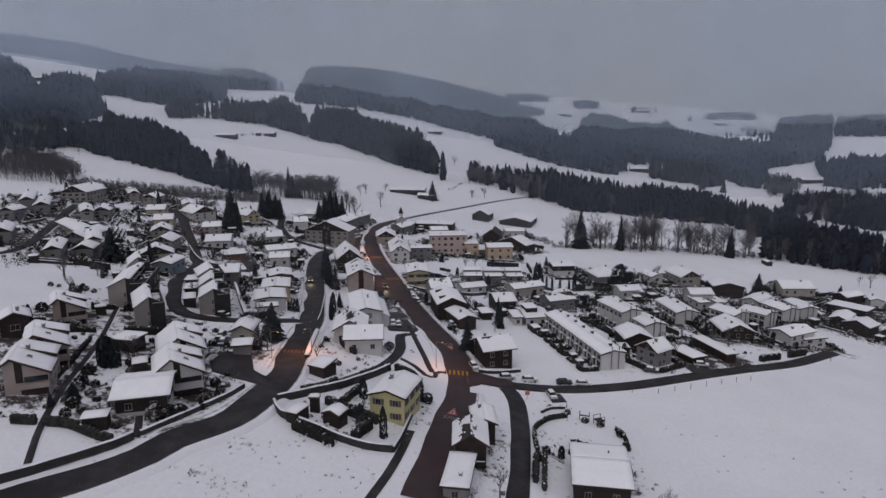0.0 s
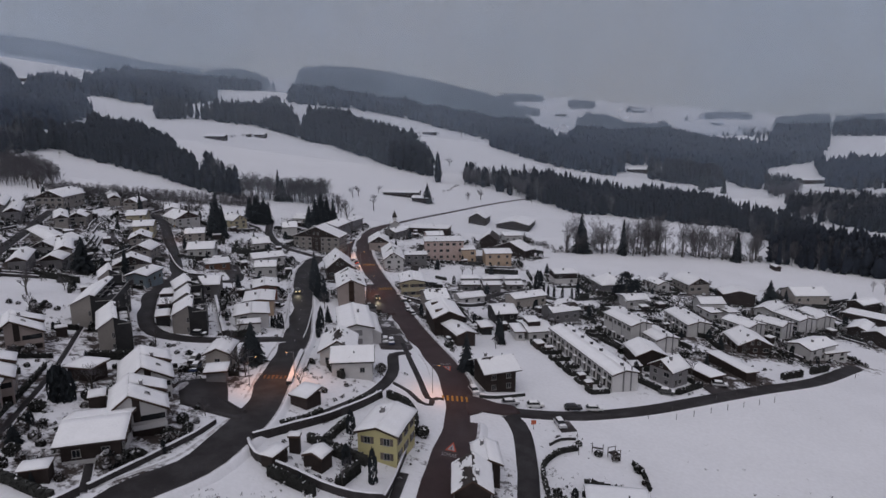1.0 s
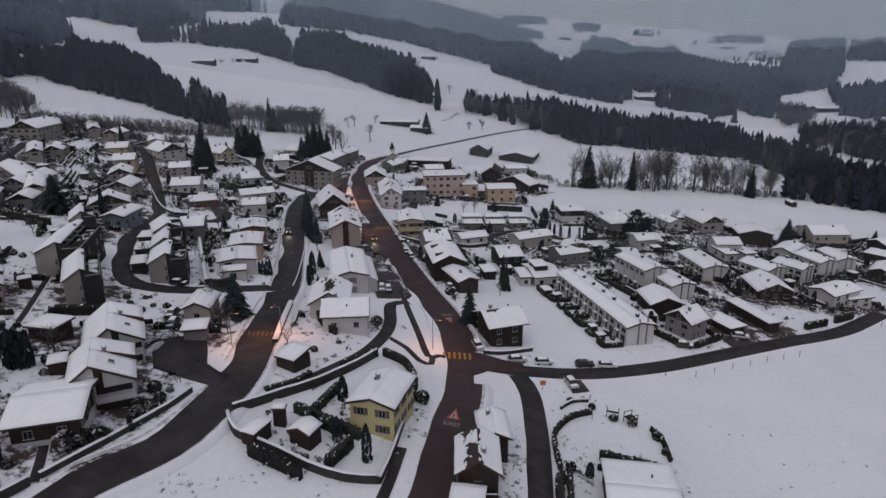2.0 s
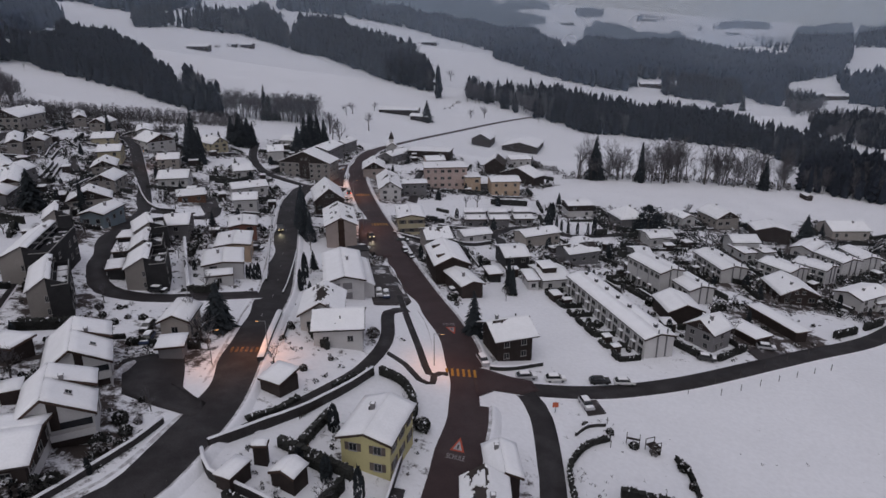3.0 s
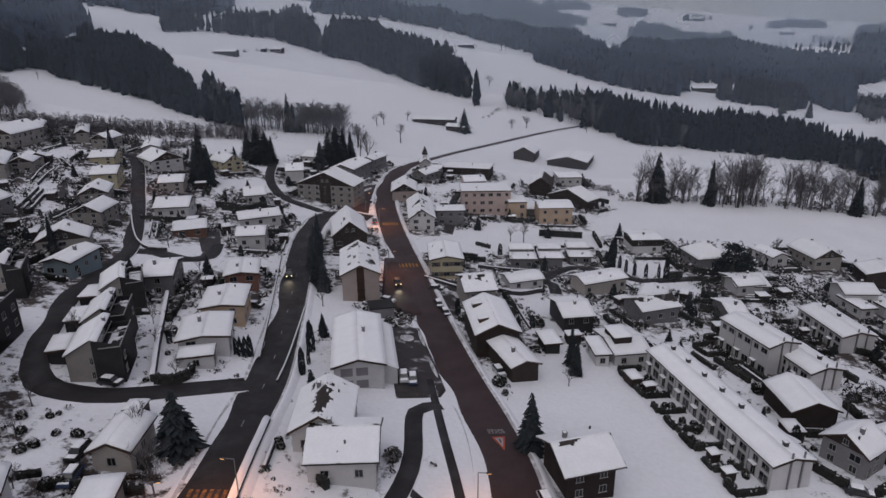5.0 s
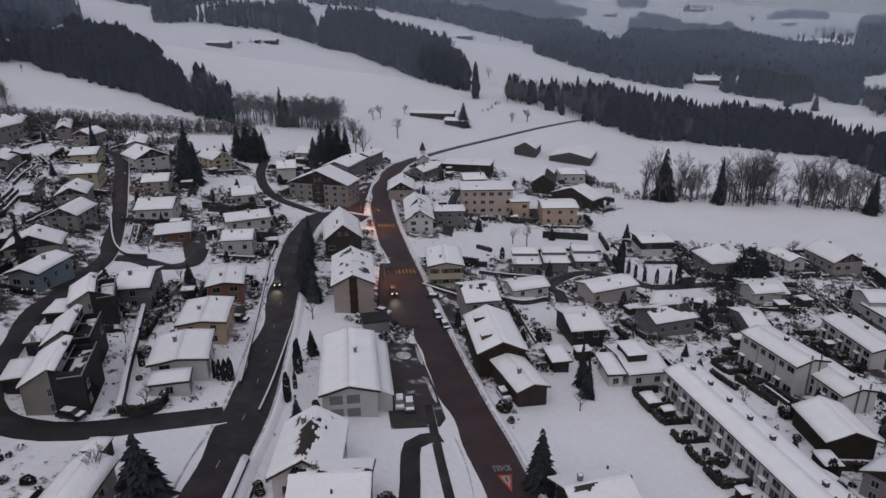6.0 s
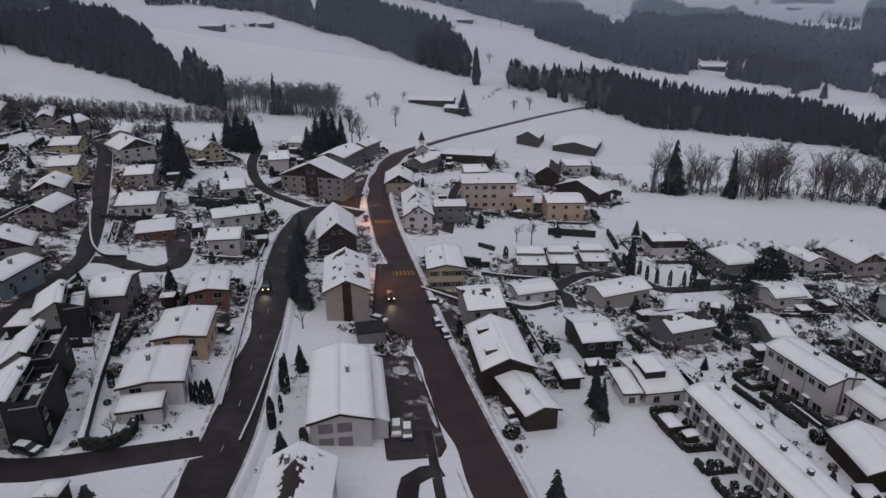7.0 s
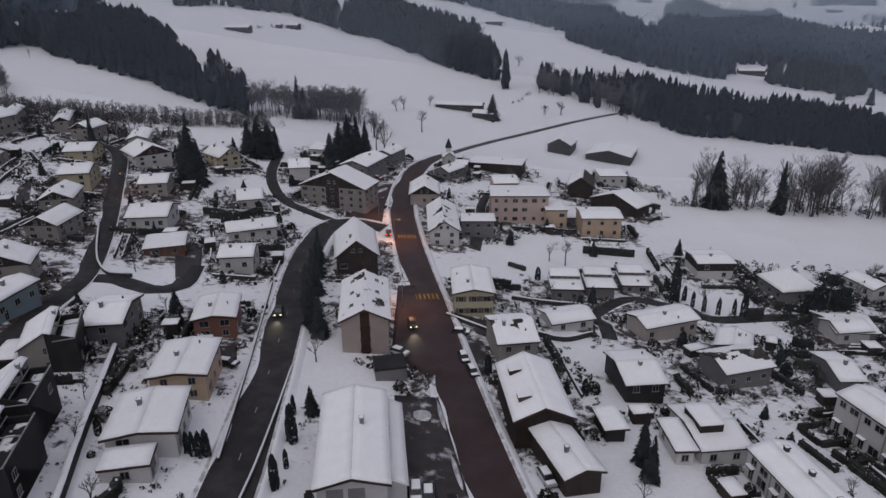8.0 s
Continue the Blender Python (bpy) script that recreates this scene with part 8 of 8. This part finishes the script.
def shed(x, y, turn, w, l, h):
    s, r, c = Shape(), Shape(), Shape()
    s.box(-w / 2, -l / 2, -.6, w / 2, l / 2, h)
    r.box(-w / 2 - .2, -l / 2 - .2, h, w / 2 + .2, l / 2 + .2, h + .15)
    ob = thing("garden_shed", "small dark garden shed with a slab of snow", "shed", pose(x, y, ground(x, y), 0, 0, turn), "garden sheds")
    hang("wall", s.mesh("wall", WOOD), ob)
    hang("roof", r.mesh("roof", EAVES), ob)
    hi = h + .16
    hang("snow_cover", snow_mesh([((-w / 2 - .2, -l / 2 - .2, hi), (w / 2 + .2, -l / 2 - .2, hi), (w / 2 + .2, l / 2 + .2, hi), (-w / 2 - .2, l / 2 + .2, hi))], .22, x), ob)
    return ob


def row_gardens(x, y, turn, w, l, units, side, deep, seed):
    """Small gardens along a terrace: hedges between them, a fence of bushes at their foot, bins and sheds."""
    rng = random.Random(seed)
    c, s = math.cos(radians(turn)), math.sin(radians(turn))
    at_ = lambda u, v: (x + u * c - v * s, y + u * s + v * c)
    foot = side * (w / 2 + deep)
    for k in range(units + 1):
        v = -l / 2 + l * k / units
        a, b = at_(side * (w / 2 + .6), v), at_(foot, v)
        hedge([a, b], rng.uniform(.9, 1.7), rng.uniform(.5, .9), "dark hedge between the terrace gardens capped with snow")
        if k == units:
            break
        hedge([at_(foot, v + .4), at_(foot, v + l / units * rng.uniform(.45, .9))], rng.uniform(.9, 1.5), .8, "dark hedge at the foot of a terrace garden")
        px, py = at_(side * (w / 2 + rng.uniform(2.2, deep - 1)), v + l / units * rng.uniform(.3, .7))
        pick = rng.random()
        if pick < .4:
            shed(px, py, turn, rng.uniform(1.6, 2.4), rng.uniform(1.4, 2.0), rng.uniform(1.4, 2.1))
        for j in range(4):
            qx, qy = at_(side * (w / 2 + rng.uniform(1.2, deep)), v + l / units * rng.random())
            shrub(qx, qy, rng.uniform(.7, 1.5), rng.random() < .7, j)


row_gardens(43.3, 192.4, 14.6, 8.0, 39.9, 7, -1, 6.0, 71)
row_gardens(62.8, 222.0, 18.8, 8.5, 16.2, 3, -1, 6.5, 72)
row_gardens(89.1, 237.9, 7.7, 9.1, 18.0, 3, -1, 6.0, 73)

clutter = random.Random(11)
villages = [s for s in SPOTS if s[1] < 420 and s[3] > 4]
for sx, sy, turn, w, l in villages:
    near = sy < 260
    reach = min(max(w, l), 22) / 2
    for k in range(3 if near else 2):
        ang, d = clutter.random() * 6.283, clutter.uniform(1.0, 6)
        x, y = sx + math.cos(ang) * (reach + d), sy + math.sin(ang) * (reach + d)
        if clear_of(x, y, 1.0, .6):
            shrub(x, y, clutter.choice((.9, 1.2, 1.6, 2.2)), clutter.random() < .6, k)
    for k in range(4 if near else 7):
        ang = radians(turn) + clutter.choice((0, 1.571, 3.142, 4.712))
        d = reach + clutter.uniform(2, 6)
        x, y = sx + math.cos(ang) * d, sy + math.sin(ang) * d
        lx, ly = -math.sin(ang), math.cos(ang)
        half = clutter.uniform(2.5, 6.5 if near else 8.0)
        pts = [(x - lx * half, y - ly * half), (x, y), (x + lx * half, y + ly * half)]
        if all(clear_of(p[0], p[1], 1.0, .6) for p in pts):
            pick = clutter.random()
            if pick < (.55 if near else .42):
                hedge(pts, clutter.uniform(.9, 2.0), clutter.uniform(.7, 1.2))
            elif pick < (.8 if near else .88):
                wall_line(pts, clutter.uniform(.6, 1.1), .35, STONE, "low dark garden wall with a snow cap")
            else:
                picket(x, y, math.degrees(math.atan2(ly, lx)), half * 2, clutter.uniform(.8, 1.2))
    if clutter.random() < .7:
        ang, d = clutter.random() * 6.283, clutter.uniform(3, 7)
        x, y = sx + math.cos(ang) * (reach + d), sy + math.sin(ang) * (reach + d)
        if clear_of(x, y, 2.5, 2.2):
            shed(x, y, turn, clutter.uniform(2, 3.2), clutter.uniform(2, 4), clutter.uniform(2, 2.4))
            SPOTS.append((x, y, turn, 4, 4))
    for k in range(2):
        ang, d = clutter.random() * 6.283, clutter.uniform(2, 7)
        x, y = sx + math.cos(ang) * (reach + d), sy + math.sin(ang) * (reach + d)
        pick = clutter.random()
        if pick < .75 and clear_of(x, y, 1.6, 1.4):
            if pick < .4:
                spruce(x, y, clutter.uniform(2.5, 6.0), clutter.uniform(1.2, 1.7), k, "small dark garden conifer in snow")
            else:
                thuja(x, y, clutter.uniform(2, 4.5), clutter.uniform(.3, .5))
    if clutter.random() < .8:
        ang, d = clutter.random() * 6.283, clutter.uniform(3, 7)
        x, y = sx + math.cos(ang) * (reach + d), sy + math.sin(ang) * (reach + d)
        if clear_of(x, y, 1.5, 1.2):
            bare_tree(x, y, clutter.uniform(4, 7), 1.2, clutter.randrange(4), "small leafless garden tree in the snow", "garden trees")


def undergrowth(count, seed):
    """Low bushes, perennials and twigs that nobody could count, all over the gardens."""
    rng = random.Random(seed)
    forms = []
    for k in range(5):
        s = []
        for _ in range(18):
            a, u = rng.random() * 6.283, rng.random()
            rad = .55 * math.sqrt(max(.05, 1 - u * u * .9)) * rng.uniform(.5, 1.1)
            p = Vector((rad * math.cos(a), rad * math.sin(a), u * .9))
            n = Vector((rng.uniform(-1, 1), rng.uniform(-1, 1), rng.uniform(-.3, 1))).normalized()
            e = n.orthogonal().normalized() * rng.uniform(.1, .24)
            g = n.cross(e)
            s += [p - e - g, p + e - g * .6, p + e * .7 + g, p - e * .8 + g * .8]
        forms.append(np.array([tuple(q) for q in s]))
    vs, mi = [], []
    tries = 0
    while len(vs) < count and tries < count * 14:
        tries += 1
        sx, sy, turn, w, l = rng.choice(villages)
        ang, d = rng.random() * 6.283, min(max(w, l), 22) / 2 + rng.uniform(-2, 8)
        x, y = sx + math.cos(ang) * d, sy + math.sin(ang) * d
        near = y < 215
        if noise.noise((x * .12, y * .12, 5)) < (.02 if near else -.2) or not clear_of(x, y, .9, .3):
            continue
        size = rng.choice((.3, .4, .55, .8) if near else (.5, .7, .9, 1.2, 1.5))
        v = forms[rng.randrange(5)] * np.array((size * 1.3, size * 1.1, size))
        vs.append(v + np.array((x, y, ground(x, y) - .1)))
        pale = rng.random() < .08
        mi += [1 if pale or rng.random() < .16 else (2 if len(vs) % 3 else 0) for _ in range(18)]
    v = np.concatenate(vs)
    f = np.arange(len(v)).reshape(-1, 4)
    tagged(hang("undergrowth", mesh_of("undergrowth", v, f, [SHRUB, SNOW, HEDGE], mi)), "low garden bushes and dead perennials in the snow", "undergrowth", kind="stuff")


undergrowth(6800, 5)


def tufts(spots, seed):
    """Dead grass that pokes through the snow of the open fields."""
    rng = random.Random(seed)
    v = []
    for x, y, reach, count in spots:
        for _ in range(count):
            a, b = x + rng.gauss(0, reach), y + rng.gauss(0, reach * .6)
            if not clear_of(a, b, 1.0, 1.0):
                continue
            z = ground(a, b)
            for _ in range(rng.choice((4, 7, 11))):
                p = Vector((a + rng.gauss(0, .16), b + rng.gauss(0, .16), z + .02))
                e = Vector((rng.uniform(-1, 1), rng.uniform(-1, 1), 0)).normalized() * .05
                v += [p - e, p + e, p + Vector((rng.gauss(0, .12), rng.gauss(0, .12), rng.uniform(.15, .4)))]
    tagged(hang("grass_tufts", mesh_of("grass_tufts", [tuple(p) for p in v], np.arange(len(v)).reshape(-1, 3), SHRUB)), "dead grass tufts poking through the snow field", "grass", kind="stuff")


tufts([(-37.2, 104.8, 2.2, 26), (-39.2, 94.4, 1.6, 16), (-34.7, 92.8, 2.4, 26), (-30.9, 105.0, 4.0, 10), (-18.6, 102.0, 7.0, 20), (-13.6, 100.3, 5.0, 14), (60.5, 134.0, 9.0, 10), (84.9, 120.0, 6.0, 12), (20.4, 129.3, 3.0, 16), (26.4, 129.0, 6.0, 20), (28.4, 144.6, 6.0, 24), (13.8, 197.9, 4.0, 10)], 8)

# the gardens' wear: strongest close round the houses, none out on the meadows
wear = np.zeros_like(X)
for sx, sy, turn, w, l in villages:
    c, s = math.cos(radians(turn)), math.sin(radians(turn))
    du = np.maximum(np.abs((X - sx) * c + (Y - sy) * s) - w / 2, 0)
    dv = np.maximum(np.abs(-(X - sx) * s + (Y - sy) * c) - l / 2, 0)
    wear = np.maximum(wear, np.clip(1.2 - np.hypot(du, dv) / (8.5 if sy < 215 else 11.0), 0, 1) * (1.1 if sx < -95 or sx > 70 else .95 if sx < -44 and sy < 165 else .5 if sy < 215 else .92))
for ox, oy, reach in OPEN_SNOW:
    wear *= np.clip(np.hypot(X - ox, Y - oy) / reach - .6, 0, 1)
at = ground_mesh.attributes.new("garden", "FLOAT", "POINT")
at.data.foreach_set("value", wear.ravel().astype(np.float32))

# ---- upright see-through sheets that stand in for mist and haze ----
def mist(name, low, high, colour, rise, edge):
    """Colour of a haze sheet that thickens from one height to another; it turns to the second colour away from the
    middle.
    """
    m = bpy.data.materials.new(name)
    m.use_nodes = True
    n, l = m.node_tree.nodes, m.node_tree.links
    geo = n.new("ShaderNodeNewGeometry")
    sp = n.new("ShaderNodeSeparateXYZ")
    l.new(geo.outputs["Position"], sp.inputs[0])
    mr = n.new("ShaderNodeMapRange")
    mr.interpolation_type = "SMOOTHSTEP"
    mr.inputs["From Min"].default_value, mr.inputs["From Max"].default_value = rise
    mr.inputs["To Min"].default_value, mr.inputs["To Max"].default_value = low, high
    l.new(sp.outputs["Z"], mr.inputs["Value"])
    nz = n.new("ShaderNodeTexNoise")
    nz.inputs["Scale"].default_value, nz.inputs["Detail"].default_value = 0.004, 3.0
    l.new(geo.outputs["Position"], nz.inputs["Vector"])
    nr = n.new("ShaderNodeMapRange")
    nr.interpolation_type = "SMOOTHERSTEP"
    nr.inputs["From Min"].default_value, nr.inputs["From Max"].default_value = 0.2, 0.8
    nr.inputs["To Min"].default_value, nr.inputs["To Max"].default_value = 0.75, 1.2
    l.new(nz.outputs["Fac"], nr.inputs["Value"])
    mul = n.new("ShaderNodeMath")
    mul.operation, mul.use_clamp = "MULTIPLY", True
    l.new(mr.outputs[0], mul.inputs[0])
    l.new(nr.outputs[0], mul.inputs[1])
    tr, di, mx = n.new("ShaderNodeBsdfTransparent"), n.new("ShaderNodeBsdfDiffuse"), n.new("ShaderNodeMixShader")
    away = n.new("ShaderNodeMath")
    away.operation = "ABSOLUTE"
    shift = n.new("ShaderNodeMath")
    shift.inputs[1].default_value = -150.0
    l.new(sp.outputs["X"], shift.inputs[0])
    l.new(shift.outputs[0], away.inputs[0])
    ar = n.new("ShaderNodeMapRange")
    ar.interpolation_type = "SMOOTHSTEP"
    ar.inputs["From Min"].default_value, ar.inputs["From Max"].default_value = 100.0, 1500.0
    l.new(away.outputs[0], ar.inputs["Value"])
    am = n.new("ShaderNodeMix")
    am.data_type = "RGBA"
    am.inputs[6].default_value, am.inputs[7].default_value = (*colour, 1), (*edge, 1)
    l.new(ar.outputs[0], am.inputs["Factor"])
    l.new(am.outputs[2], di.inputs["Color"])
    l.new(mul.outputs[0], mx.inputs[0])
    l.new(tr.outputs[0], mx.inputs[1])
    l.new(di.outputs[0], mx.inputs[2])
    l.new(mx.outputs[0], n["Material Output"].inputs["Surface"])
    return m


def mist_sheet(y, half, bow, low, high, label, colour=(0.54, 0.64, 0.77), rise=(20.0, 230.0), edge=None):
    v, f, k = [], [], 40
    for i in range(k + 1):
        x = -half + 2 * half * i / k
        yy = y - bow * (x / half) ** 2
        for z in (-80, 60, 200, 700):
            v.append((x, yy, z))
    for i in range(k):
        f += [(i * 4 + j, i * 4 + 4 + j, i * 4 + 5 + j, i * 4 + 1 + j) for j in range(3)]
    tagged(hang("mist_sheet", mesh_of("mist_sheet", v, f, mist("mist", low, high, colour, rise, edge or colour), smooth=True)), label, "mist", kind="structure")


# added near sheet: its haze lifts the dark tones behind it
mist_sheet(236, 900, 20, 0.016, 0.022, "see-through sheet that hazes the village roofs")
mist_sheet(428, 1200, 60, 0.055, 0.07, "see-through grey haze sheet beyond the village")
mist_sheet(660, 1500, 200, 0.075, 0.15, "thin grey winter mist over the meadows", (0.54, 0.635, 0.765))
mist_sheet(960, 1900, 250, 0.10, 0.22, "grey winter mist between the wooded hills")
mist_sheet(1280, 2400, 300, 0.38, 0.52, "grey winter mist before the far ridge")
# hides the sky; the sky's brighter middle is put into this sheet's colour
mist_sheet(2250, 3600, 350, 0.6, 1.8, "low cloud on the far hills", (0.73, 0.72, 0.675), (-20.0, 80.0), (0.56, 0.585, 0.57))


# ---- banks of ploughed snow ----
def snow_bank(x, y, turn, long, wide, tall):
    v, f, n = [], [], 12
    rng = random.Random(int(x * 7 + y))
    for ring, (r, z) in enumerate(((1.0, -.15), (.85, .35), (.55, .8), (.2, 1.0))):
        for k in range(n):
            a = k * 6.283 / n
            q = r * rng.uniform(.85, 1.1)
            v.append((q * math.cos(a) * long / 2, q * math.sin(a) * wide / 2, z * tall * rng.uniform(.85, 1.1)))
    for ring in range(3):
        f += [(ring * n + k, ring * n + (k + 1) % n, (ring + 1) * n + (k + 1) % n, (ring + 1) * n + k) for k in range(n)]
    f.append(tuple(3 * n + k for k in range(n)))
    ob = hang("snow_bank", mesh_of("snow_bank", v, f, SLUSH, smooth=True), None, pose(x, y, ground(x, y) + .15, 0, 0, turn))
    return tagged(ob, "long bank of dirty snow ploughed beside the road", "snow", "snow banks")


snow_bank(-32.2, 273.0, 100, 11.0, 1.5, .7)
snow_bank(-48.8, 355.2, 70, 9.0, 1.4, .7)
snow_bank(-53.6, 141.2, 80, 7.0, 1.4, .8)
snow_bank(-14.0, 216.0, 104, 10.0, .9, .6)
snow_bank(-10.4, 201.0, 106, 9.0, .9, .6)
snow_bank(-17.6, 215.5, 14, 4.0, 3.6, .3)
car(-15.8, 194.9, 8, 1)
car(-14.0, 194.4, 8, 4)


# ---- the play place beside the barn ----
def climbing_frame(x, y, turn, w, l, h):
    ob = thing("climbing_frame", "dark climbing frame standing in the snow", "playground", pose(x, y, ground(x, y), 0, 0, turn))
    p = Shape()
    p.box(-.06, -.06, -.3, .06, .06, h)
    post = p.mesh("post", BARK)
    for sx in (-w / 2, w / 2):
        for sy in (-l / 2, l / 2):
            hang("post", post, ob, Matrix.Translation((sx, sy, 0)))
    for zz in (h * .5, h * .96):
        b = Shape()
        b.box(-w / 2, -l / 2 - .05, zz, w / 2, -l / 2 + .05, zz + .1)
        b.box(-w / 2, l / 2 - .05, zz, w / 2, l / 2 + .05, zz + .1)
        hang("bar", b.mesh("bar", BARK), ob)
    d = Shape()
    d.box(-w / 2, -l / 2, h * .5 + .1, w / 2, l / 2, h * .5 + .2)
    hang("deck", d.mesh("deck", WOOD), ob)
    return ob


def notice_board(x, y, turn):
    """A weathered orange board on a post."""
    p, b = Shape(), Shape()
    p.box(-.05, -.05, -.3, .05, .05, 2.3)
    b.box(-.55, -.09, 1.2, .55, -.05, 2.2)
    ob = tagged(hang("notice_board", p.mesh("notice_board", METAL), None, pose(x, y, ground(x, y), 0, 0, turn)), "orange notice board on a thin post beside the lane", "sign")
    hang("board", b.mesh("board", material("orange_board", (0.5, 0.13, 0.07), 0.6, vary=0.15)), ob, label="plain orange board")
    return ob


notice_board(20.6, 147.6, 0)

climbing_frame(36.2, 139.2, 20, 1.8, 1.8, 2.3)
climbing_frame(33.1, 140.6, 70, .5, 2.2, 2.2)
post_row((30.0, 146.2), (28.8, 139.1), 3, 1.4, "short wooden posts beside the hedge")
